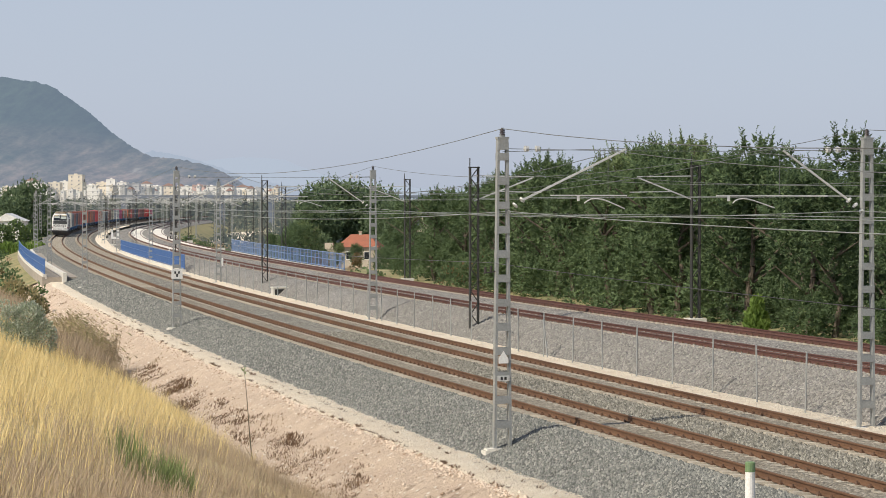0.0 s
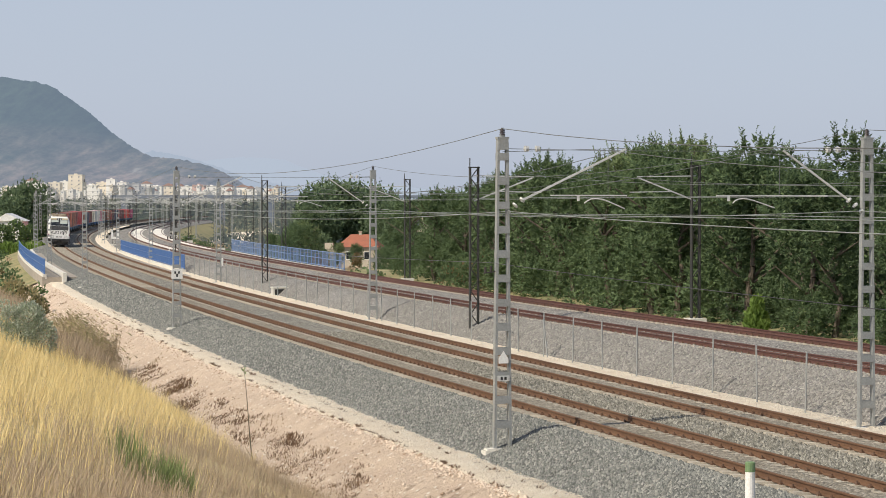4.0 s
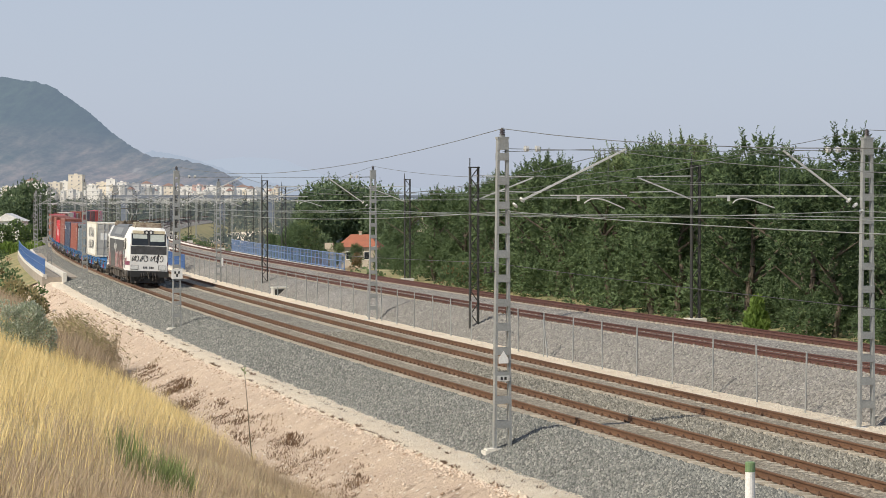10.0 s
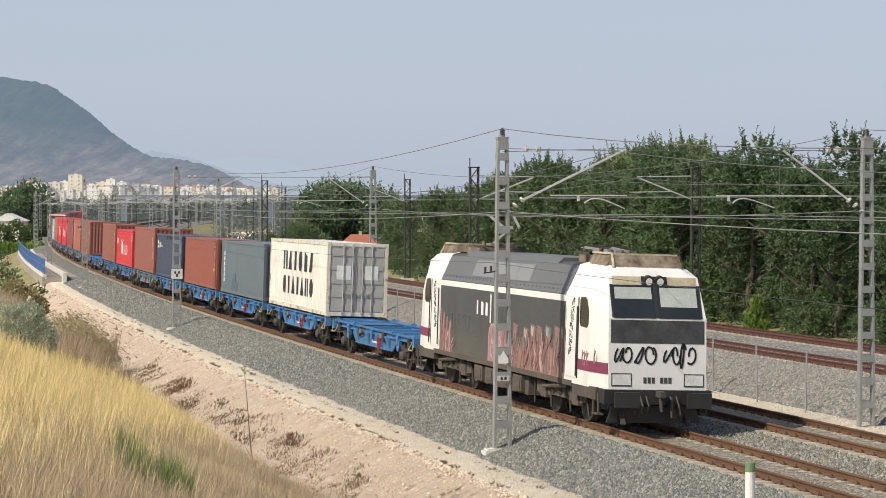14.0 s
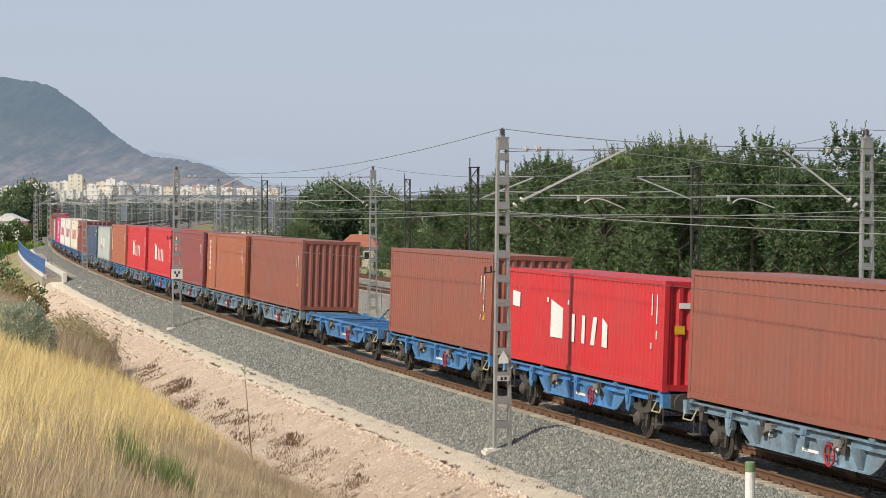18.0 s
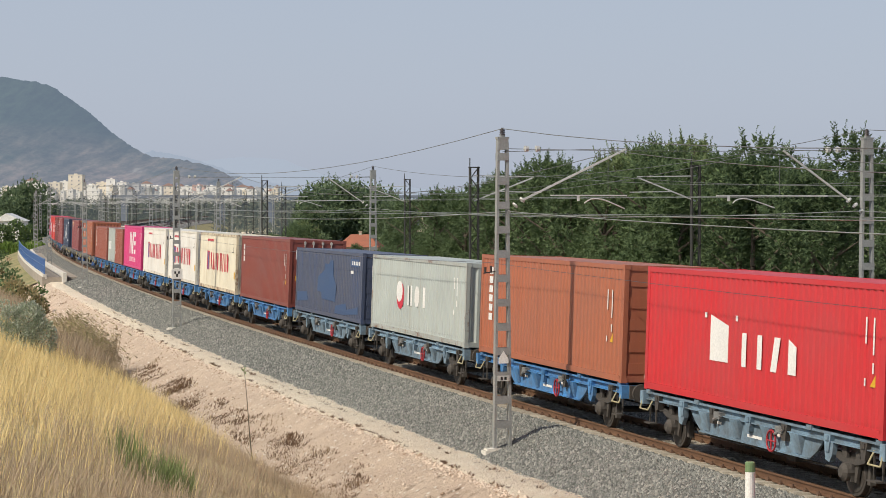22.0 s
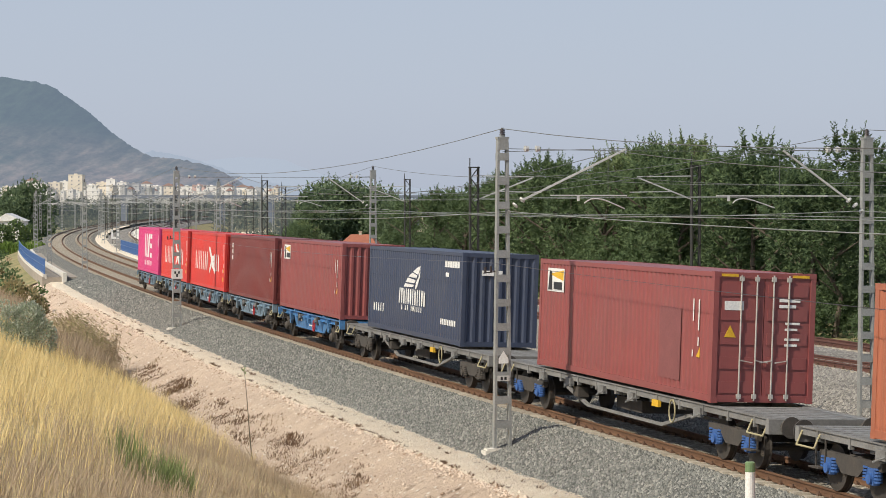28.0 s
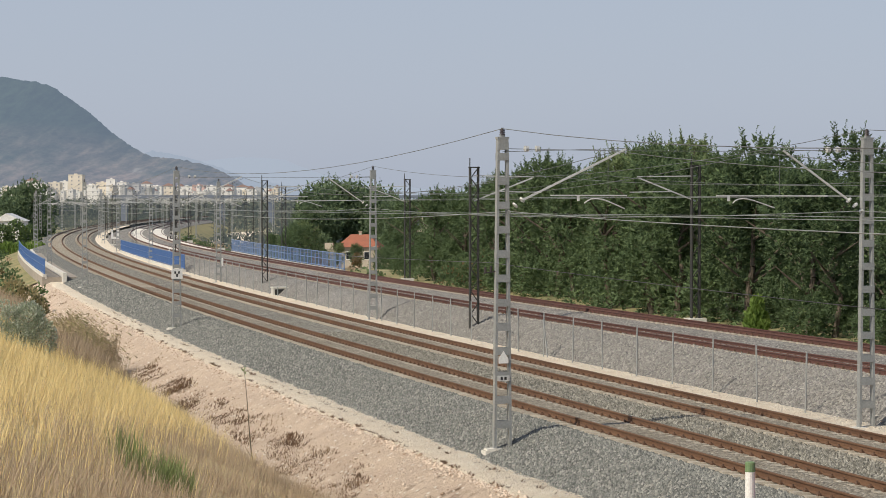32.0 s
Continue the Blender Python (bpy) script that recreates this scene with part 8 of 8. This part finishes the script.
def shrub(name, label, place, lobes, count, size, mats, up=0.6, seed=1, second=0.12):
    t = thing(name, label, "bush", m=Matrix.Translation(place))
    part("crown", crown_mesh("crown", random.Random(seed), lobes, count, size, mats, up, 0, second), None, t)
    b = Build()
    for c, r in lobes:
        b.rod((0, 0, -0.3), c, 0.03, 0.012, 6, caps=False)
    part("stems", b, M["bark"], t)
    return t


M["stem"] = paint("grey_brown_stem", (0.12, 0.10, 0.065), (0.18, 0.15, 0.10), 0.9)
# tall thin stem standing in the ditch
ts = thing("tall_stem", "tall thin dry stem standing in the grass", "plant", m=Matrix.Translation(at(-3, -11.4, -0.2)))
b = Build()
pts = [(0.12, 0, -0.1), (0.0, 0, 0.35), (-0.06, 0, 0.7), (-0.10, 0.0, 1.15), (-0.14, 0, 1.7), (-0.2, 0, 2.38)]
for k_, (p_, q_) in enumerate(zip(pts[:-1], pts[1:])):
    b.rod(p_, q_, 0.016 - 0.002 * k_, 0.014 - 0.002 * k_, 6)
part("stalk", b, M["stem"], ts)
part("leaf_tip", crown_mesh("crown", random.Random(4), [((-0.2, 0, 2.36), (0.03, 0.03, 0.08))], 6, 0.09, [M["weed"]], 0.8), None, ts)
part("side_twig", Build().rod((-0.02, 0, 0.55), (-0.2, 0, 0.85), 0.007, 0.004, 5), M["stem"], ts)
ts = thing("tall_stem", "short thin dry stem standing in the grass", "plant", m=Matrix.Translation(at(-8, -12.0, -0.1)))
part("stalk", Build().rod((0.02, 0, 0), (0.0, 0, 0.5), 0.01, 0.009, 6).rod((0.0, 0, 0.5), (0.01, 0, 0.85), 0.009, 0.006, 6), M["stem"], ts)

# ---------------------------------------------------------------- house by the line
M["plaster"] = paint("cream_plaster", (0.52, 0.45, 0.36), (0.4, 0.33, 0.26), 0.9, 0, 10, 0.8, 0.5)
M["tiles"] = paint("orange_roof_tiles", (0.36, 0.13, 0.075), (0.26, 0.10, 0.065), 0.9, 0, 10, 0.8, 0.7)
M["pane"] = paint("dark_window_pane", (0.03, 0.035, 0.04), None, 0.1)
hs = thing("house", "small cream house with an orange tiled hip roof", "house", m=Matrix.Translation((-11.9, 318, -3.6)) @ Matrix.Rotation(radians(-6), 4, "Z"))
part("wall", Build().box(-2.6, 2.6, -3, 3, 0, 3.3), M["plaster"], hs)
part("side_wing", Build().box(-4.6, -2.6, -2.5, 1, 0, 2.9).box(-4.8, -3.6, -2.6, -2.0, 2.9, 3.8), M["plaster"], hs)
part("garden_wall", Build().box(1.0, 3.2, -5.5, -5.2, 0, 1.5), M["plaster"], hs)
rb = Build()
rb.v = [(-3.1, -3.4, 3.2), (3.1, -3.4, 3.2), (3.1, 3.4, 3.2), (-3.1, 3.4, 3.2), (-1.4, 0, 5.0), (1.4, 0, 5.0)]
rb.f = [(0, 1, 5, 4), (1, 2, 5), (2, 3, 4, 5), (3, 0, 4), (3, 2, 1, 0)]
rb.mi = [0] * 5
rf = part("roof", rb, M["tiles"], hs)
part("chimney", Build().box(-0.2, 0.2, -0.2, 0.2, 4.6, 5.45).box(-0.26, 0.26, -0.26, 0.26, 5.35, 5.45), M["plaster"], rf)
for x in (-1.6, 1.0):
    w_ = part("window", Build().box(x, x + 0.8, -3.03, -2.95, 1.5, 2.5), M["pane"], hs)
    part("window_frame", Build().box(x - 0.08, x, -3.05, -2.95, 1.42, 2.58).box(x + 0.8, x + 0.88, -3.05, -2.95, 1.42, 2.58).box(x, x + 0.8, -3.05, -2.95, 2.5, 2.58).box(x, x + 0.8, -3.05, -2.95, 1.42, 1.5), M["white"], w_)
part("porch_pillar", Build().box(2.5, 2.9, -4.4, -4.0, 0, 3.4), M["plaster"], hs)

# ---------------------------------------------------------------- town and mountains
def mountain(name, label, pts, dist, base, mat, depth, seed, rough):
    """A ridge whose crest follows pts, (x, height), at a distance."""
    b = Build()
    nx, ny = 420, 30
    px = [p[0] for p in pts]
    pz = [p[1] for p in pts]
    for j in range(ny + 1):
        v = j / ny
        for i in range(nx + 1):
            x = px[0] + (px[-1] - px[0]) * i / nx
            crest = float(np.interp(x, px, pz))
            fz = noise.fractal((x * 0.006 + seed, v * 3.0, seed), 1.0, 2.0, 5)
            z = base + (crest - base) * (v ** 1.15) * (1 + rough * fz * (1 - v)) + rough * 10 * fz * v * 0.4 + v * 2.5 * noise.noise((x * 0.09, v * 9, seed)) + v * 1.6 * noise.noise((x * 0.25, v * 9, seed))
            b.v.append((x, dist + depth * (v - 1) + 60 * fz * (1 - v), z))
    for j in range(ny):
        for i in range(nx):
            a = j * (nx + 1) + i
            b.f.append((a, a + 1, a + nx + 2, a + nx + 1))
            b.mi.append(0)
    # back slope
    o = len(b.v)
    for i in range(nx + 1):
        x = px[0] + (px[-1] - px[0]) * i / nx
        b.v.append((x, dist + 400, base))
    top = ny * (nx + 1)
    for i in range(nx):
        b.f.append((top + i, top + i + 1, o + i + 1, o + i))
        b.mi.append(0)
    return tagged(part(name, b, mat, smooth=True), label, "mountain", "", "structure")


def ridge(px_list, dist):
    return [((x - 784) / 3906 * dist, 5.6 + (363 - y) / 3906 * dist) for x, y in px_list]


# haze over each ridge is a glow mixed into its material, not air
M["hill_green"] = far_slope_hazed("wooded_slope_painted_haze", (0.05, 0.075, 0.045), (0.46, 0.33, 0.26), (0.275, 0.355, 0.465), 0.54)
# these two ridges are nearly all painted haze, little of their own colour
M["hill_far"] = distant_hazed("far_ridge_painted_haze", (0.10, 0.13, 0.14), (0.12, 0.14, 0.14), (0.47, 0.535, 0.64), 0.94, 0.004)
M["hill_mid"] = distant_hazed("low_ridge_painted_haze", (0.08, 0.10, 0.09), (0.11, 0.11, 0.10), (0.43, 0.50, 0.61), 0.9, 0.006)
mountain("backdrop_mountain", "wooded mountain behind the town, blue haze painted in", ridge([(-500, 210), (-250, 160), (-60, 140), (10, 136), (30, 141), (70, 146), (90, 152), (120, 172), (160, 200), (200, 236), (240, 264), (270, 277), (310, 281), (350, 288), (380, 297), (405, 310), (430, 325), (470, 345), (520, 352)], 3400), 3400, 2, M["hill_green"], 1000, 3.0, 0.10)
mountain("backdrop_low_ridge", "low ridge behind the town, haze painted in", ridge([(180, 300), (270, 266), (330, 278), (400, 300), (440, 318), (520, 330), (600, 345)], 3900), 3900, 2, M["hill_mid"], 300, 5.0, 0.1)
mountain("backdrop_far_ridge", "far ridge nearly covered by painted haze", ridge([(250, 330), (350, 285), (430, 278), (500, 282), (540, 298), (600, 318), (760, 335), (900, 338), (1200, 330), (1700, 335)], 4300), 4300, 2, M["hill_far"], 250, 7.0, 0.08)

# town colours, each with a share of painted haze that glows
TOWN = [distant_hazed("town_white", (0.80, 0.78, 0.74), (0.72, 0.69, 0.64), HAZE_GLOW, 0.10, 0.02), distant_hazed("town_cream", (0.78, 0.70, 0.57), (0.68, 0.60, 0.48), HAZE_GLOW, 0.10, 0.02),
        distant_hazed("town_grey", (0.50, 0.49, 0.48), (0.42, 0.41, 0.40), HAZE_GLOW, 0.15, 0.02), distant_hazed("town_pink", (0.60, 0.42, 0.36), (0.52, 0.35, 0.3), HAZE_GLOW, 0.12, 0.02)]
M["town_roof"] = distant_hazed("town_roof", (0.38, 0.22, 0.16), (0.3, 0.2, 0.15), HAZE_GLOW, 0.15, 0.02)
M["town_window"] = distant_hazed("town_window", (0.16, 0.16, 0.16), (0.22, 0.22, 0.21), HAZE_GLOW, 0.25, 0.02)


def block(px0, px1, ytop, ybot, dist, ci, roof=False):
    """A far town building that fills this stretch of the skyline."""
    x0, x1 = (px0 - 784) / 3906 * dist, (px1 - 784) / 3906 * dist
    zt, zb = 5.6 + (363 - ytop) / 3906 * dist, 5.6 + (363 - ybot) / 3906 * dist
    t = thing("apartment_building", ("white", "cream", "grey", "pinkish")[ci] + " apartment building of the town under the mountain", "building", "town buildings", Matrix.Translation(((x0 + x1) / 2, dist, zb)))
    w, h = (x1 - x0) / 2, zt - zb
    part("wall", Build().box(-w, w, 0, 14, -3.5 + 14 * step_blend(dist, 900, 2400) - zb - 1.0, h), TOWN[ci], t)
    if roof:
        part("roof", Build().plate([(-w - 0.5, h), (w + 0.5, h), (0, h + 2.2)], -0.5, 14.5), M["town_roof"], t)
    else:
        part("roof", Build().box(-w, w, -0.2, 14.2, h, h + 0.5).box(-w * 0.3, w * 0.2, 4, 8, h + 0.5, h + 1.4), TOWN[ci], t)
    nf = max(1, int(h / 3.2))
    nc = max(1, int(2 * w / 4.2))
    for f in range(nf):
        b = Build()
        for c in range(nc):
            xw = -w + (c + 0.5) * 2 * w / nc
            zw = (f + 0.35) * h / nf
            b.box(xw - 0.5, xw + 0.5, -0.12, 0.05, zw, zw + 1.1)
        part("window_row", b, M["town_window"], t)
    return t


rng = random.Random(12)
for px0, px1, yt, yb, ci in ((15, 42, 331, 345, 0), (45, 64, 320, 350, 0), (66, 84, 326, 352, 0), (86, 106, 324, 352, 1), (106, 120, 322, 350, 0), (121, 146, 310, 350, 1), (148, 170, 328, 352, 0), (170, 190, 324, 350, 1), (188, 204, 318, 350, 0), (205, 224, 323, 350, 0), (226, 246, 326, 352, 2), (250, 266, 325, 352, 0), (268, 286, 330, 352, 0), (288, 306, 329, 352, 1), (320, 340, 331, 352, 0), (340, 362, 328, 350, 3), (364, 384, 330, 352, 0), (392, 412, 330, 350, 0), (418, 440, 331, 350, 0), (446, 462, 333, 350, 2), (470, 486, 338, 352, 0)):
    block(px0, px1, yt, yb, 1900 + rng.uniform(-30, 30), ci, rng.random() < 0.25)
for q in range(150):
    px0 = rng.uniform(0, 505)
    w_ = rng.uniform(4, 13)
    yt = rng.uniform(325, 341) + px0 * 0.012
    block(px0, px0 + w_, yt, yt + rng.uniform(4, 8), rng.uniform(1750, 2300), rng.choice((0, 0, 0, 0, 0, 1, 2)), rng.random() < 0.15)

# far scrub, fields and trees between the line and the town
# scrub greens with thin haze painted in as a glow
FAR_TREES = distant_hazed("far_scrub", (0.06, 0.078, 0.048), (0.135, 0.14, 0.09), HAZE_GLOW, 0.11, 0.05)
b = Build()
rng = random.Random(21)
for q in range(900):
    y = rng.uniform(330, 1900)
    x = (rng.uniform(-30, 620) - 784) / 3906 * y
    if abs(x - np.interp(y, LINE_Y, LINE_X)) < 26 and y < 800:
        continue
    if y < 800 and -0.105 < x / y < -0.07 and rng.random() < 0.75:
        continue
    zb = -3.5 + 14 * step_blend(y, 900, 2400)
    r = rng.uniform(1.0, 2.6) * (1 + y / 900)
    for w in range(170 if y < 700 else 80):
        d = Vector((rng.gauss(0, 1), rng.gauss(0, 1), abs(rng.gauss(0, 0.8)))).normalized()
        p = Vector((x, y, zb)) + Vector((d.x * r, d.y * r, d.z * r * 1.1)) * rng.uniform(0.5, 1)
        e1 = Vector((rng.gauss(0, 1), rng.gauss(0, 1), rng.gauss(0, 1))).normalized() * r * 0.1
        e2 = Vector((rng.gauss(0, 1), rng.gauss(0, 1), rng.gauss(0, 1))).normalized() * r * 0.1
        b.face([p - e1, p + e2, p + e1, p - e2])
# a belt of trees and gardens in front of the town
for q in range(330):
    y = rng.uniform(1150, 1480)
    x = (rng.uniform(-20, 560) - 784) / 3906 * y
    zb = -3.5 + 14 * step_blend(y, 900, 2400) - 1
    r = rng.uniform(5.0, 10.0)
    for w in range(70):
        d = Vector((rng.gauss(0, 1), rng.gauss(0, 1), abs(rng.gauss(0, 0.9)))).normalized()
        p = Vector((x, y, zb)) + Vector((d.x * r, d.y * r, d.z * r * 1.25)) * rng.uniform(0.5, 1)
        e1 = Vector((rng.gauss(0, 1), rng.gauss(0, 1), rng.gauss(0, 1))).normalized() * r * 0.14
        e2 = Vector((rng.gauss(0, 1), rng.gauss(0, 1), rng.gauss(0, 1))).normalized() * r * 0.14
        b.face([p - e1, p + e2, p + e1, p - e2])
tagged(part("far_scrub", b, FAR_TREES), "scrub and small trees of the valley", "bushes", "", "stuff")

# shrubs at the edge of the mound
shrub("silver_bush", "silvery green bush with white blossom on the mound", (-11.6, 60.5, 1.45), [((0, 0, 0.75), (0.62, 0.6, 0.7)), ((0.55, 0.1, 0.5), (0.42, 0.4, 0.55)), ((-0.6, 0, 0.8), (0.6, 0.6, 0.75)), ((0.2, 0.3, 1.05), (0.4, 0.4, 0.42)), ((-0.2, -0.2, 0.4), (0.6, 0.5, 0.5))], 9000, 0.062, [M["leaf_silver"], M["leaf_olive"]], 0.9, 9, 0.4)
def stalks(name, label, place, spread, n, h, mats, seed):
    """A stand of tall thin withered stalks with small side leaves."""
    rng = random.Random(seed)
    t = thing(name, label, "plant", m=Matrix.Translation(place))
    for k_, m_ in enumerate(mats):
        b = Build()
        for _ in range(n):
            x, y = rng.gauss(0, spread), rng.gauss(0, 0.7)
            hh = h * rng.uniform(0.5, 1.1) * (1 - 0.25 * abs(x) / (2 * spread)) * (0.85 + 0.5 * noise.noise((x * 1.5, y, seed)))
            tx, ty = x + rng.gauss(0, 0.22) * hh, y + rng.gauss(0, 0.22) * hh
            w = 0.015
            i = len(b.v)
            b.v += [(x - w, y, -0.4), (x + w, y, -0.4), (tx, ty, hh)]
            b.f.append((i, i + 1, i + 2))
            for _q in range(5):
                u = rng.uniform(0.3, 1.0)
                px, py, pz = x + (tx - x) * u, y + (ty - y) * u, -0.4 + (hh + 0.4) * u
                a_ = rng.uniform(0, 6.28)
                L = rng.uniform(0.08, 0.2)
                i = len(b.v)
                b.v += [(px, py, pz), (px + L * math.cos(a_), py + L * math.sin(a_), pz + L * rng.uniform(0.2, 1.1)), (px + 0.03, py, pz + 0.04)]
                b.f.append((i, i + 1, i + 2))
        b.mi = [0] * len(b.f)
        part("stalk_clump" if k_ == 0 else "shoot_clump", b, m_, t)
    return t


stalks("withered_stalks", "tall olive-brown withered stalks at the edge of the slope", (-13.45, 81, -0.7), 0.62, 1300, 2.15, [M["straw_olive"], M["straw_dull"]], 12)
stalks("withered_stalks", "tall olive-brown withered stalks at the edge of the slope", (-16.6, 97, -0.6), 0.7, 500, 1.7, [M["straw_olive"], M["straw_dull"]], 13)
shrub("green_shrub", "green shrub below the bridge", (-43.5, 214, -3.6), [((0, 0, 1.5), (2.0, 2.0, 1.6)), ((2.0, 0, 1.0), (1.4, 1.4, 1.2)), ((-2.0, 0, 1.4), (1.8, 1.8, 1.4))], 3000, 0.3, [M["leaf_elm"], M["leaf_dry"]], 0.6, 14)
shrub("green_shrub", "green shrub below the bridge", (-36.0, 178, -3.3), [((0, 0, 0.9), (1.3, 1.3, 1.0)), ((-1.6, 0, 1.1), (1.5, 1.5, 1.2)), ((-3.2, 0, 1.3), (1.4, 1.4, 1.3))], 2600, 0.26, [M["leaf_elm"], M["leaf_dry"]], 0.6, 15)
shrub("green_shrub", "green shrubs in front of the white house", (-76, 385, -3.6), [((k_, 0, 3.0), (1.8, 1.8, 3.0 + 0.5 * math.sin(k_))) for k_ in (-6, -3.5, -1, 1.5, 4)], 9000, 0.4, [M["leaf_elm"], M["leaf_bright"]], 0.6, 21)
shrub("reed_bed", "bright green reeds beyond the bridge", (-61.5, 320, -3.6), [((k_, 0, 1.6), (1.4, 2.0, 1.9)) for k_ in (-6, -4.5, -3, -1.5, 0, 1.5, 3)], 4200, 0.5, [M["leaf_bright"], M["weed"]], 2.0, 16)
shrub("dry_shrub", "dry brown shrub at the foot of the elms", at(92, o4(92) + 4.2, -0.1), [((0, 0, 1.0), (0.9, 0.9, 1.2)), ((1.2, 0, 1.3), (0.9, 0.9, 1.4)), ((-1.2, 0, 0.8), (0.8, 0.8, 0.9)), ((2.6, 0, 1.4), (1.0, 1.0, 1.3))], 2200, 0.16, [M["leaf_elm"], M["leaf_dry"]], 0.8, 17)
shrub("rusty_shrub", "rust-brown shrub beside the far railing", ((561 - 784) / 3906 * 262, 262, -1.9), [((0, 0, 0.6), (0.9, 0.9, 0.8)), ((0.8, 0, 0.4), (0.6, 0.6, 0.6))], 900, 0.2, [M["leaf_dry"]], 0.6, 18)
fh = thing("white_house", "small white house beyond the bridge", "house", m=Matrix.Translation((-78.5, 402, -3.6)))
part("wall", Build().box(-2.4, 2.4, -3, 3, 0, 6.3), M["white"], fh)
part("roof", Build().plate([(-2.8, 6.3), (2.8, 6.3), (-0.5, 7.7)], -3.3, 3.3), M["white"], fh)
part("window", Build().box(0.8, 1.6, -3.05, -2.95, 1.8, 2.9), M["pane"], fh)
# overgrown slope beside the bridge
shrub("green_shrub", "dark green shrub on the slope beside the bridge", (-28.6, 150, -3.4), [((-0.6, 0, 3.0), (0.8, 0.8, 1.0)), ((0.3, 0.2, 2.4), (0.8, 0.8, 1.0)), ((1.0, 0.2, 1.8), (0.7, 0.7, 0.9)), ((0.2, 0, 1.2), (1.2, 1.2, 1.2))], 3600, 0.18, [M["straw_olive"], M["leaf_elm"]], 0.9, 31)
shrub("rusty_shrub", "small rust-brown tree in front of the house", ((628 - 784) / 3906 * 296, 296, -3.5), [((0, 0, 1.0), (0.4, 0.4, 0.7)), ((0.2, 0, 1.9), (0.55, 0.55, 0.7)), ((0.4, 0, 1.4), (0.4, 0.4, 0.6))], 700, 0.2, [M["leaf_dry"], M["leaf_elm"]], 0.6, 33)
# pale dirt road in the valley
b = Build()
mid = [(-50.2, 515), (-61.5, 646), (-65.7, 725), (-60.8, 756), (-48, 775)]
for x, y in mid:
    b.v += [(x - 4.5, y, -3.44), (x + 4.5, y + 6, -3.44)]
for k_ in range(len(mid) - 1):
    b.f.append((2 * k_, 2 * k_ + 1, 2 * k_ + 3, 2 * k_ + 2))
    b.mi.append(0)
tagged(part("dirt_road", b, M["path"]), "pale dirt road in the valley", "road", "", "structure")
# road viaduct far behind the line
# dark grey concrete, its bluish haze painted in by emission
M["far_concrete"] = distant_hazed("far_grey_concrete", (0.13, 0.14, 0.155), (0.10, 0.11, 0.13), HAZE_GLOW, 0.22, 0.05)
vd = thing("road_viaduct", "grey concrete road viaduct crossing the valley", "viaduct", m=Matrix.Translation((-95, 900, 0)))
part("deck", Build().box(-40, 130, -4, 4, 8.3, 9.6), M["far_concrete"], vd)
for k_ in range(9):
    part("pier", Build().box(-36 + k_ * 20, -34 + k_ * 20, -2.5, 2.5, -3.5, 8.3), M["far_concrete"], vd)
b = Build()
rng = random.Random(55)
for q in range(260):
    s = rng.uniform(118, 330)
    if rng.random() < 0.6:
        o = -rng.uniform(6.5, 18)
        zb = max(-3.4, -0.9 + (o + 5) * 0.36)
    else:
        o = o4(s) + rng.uniform(4.0, 12)
        zb = max(-3.4, -0.5 - (o - o4(s) - 4.6) * 0.5)
    p0 = at(s, o, zb)
    r = rng.uniform(0.3, 0.9) * (1 + abs(o) * 0.03)
    for w in range(70):
        d = Vector((rng.gauss(0, 1), rng.gauss(0, 1), abs(rng.gauss(0, 0.8)))).normalized()
        p = p0 + Vector((d.x * r, d.y * r, d.z * r * 1.1)) * rng.uniform(0.4, 1)
        e1 = Vector((rng.gauss(0, 1), rng.gauss(0, 1), rng.gauss(0.6, 1))).normalized() * r * 0.22
        e2 = e1.cross(Vector((rng.gauss(0, 1), rng.gauss(0, 1), rng.gauss(0, 1)))).normalized() * r * 0.09
        b.face([p - e1, p + e2, p + e1, p - e2], 1 if q % 3 == 0 else 0)
tagged(part("embankment_scrub", b, [M["leaf_elm"], M["straw_dull"]]), "low scrub and dry tufts on the embankments", "bushes", "", "stuff")


# ---------------------------------------------------------------- motion
def motions():
    times = [0.5 * k for k in range(65)]
    for t, u, z, base, du in RIDES:
        walk(t, [(q, ride(u + du, q, base, z)) for q in times])


motions()
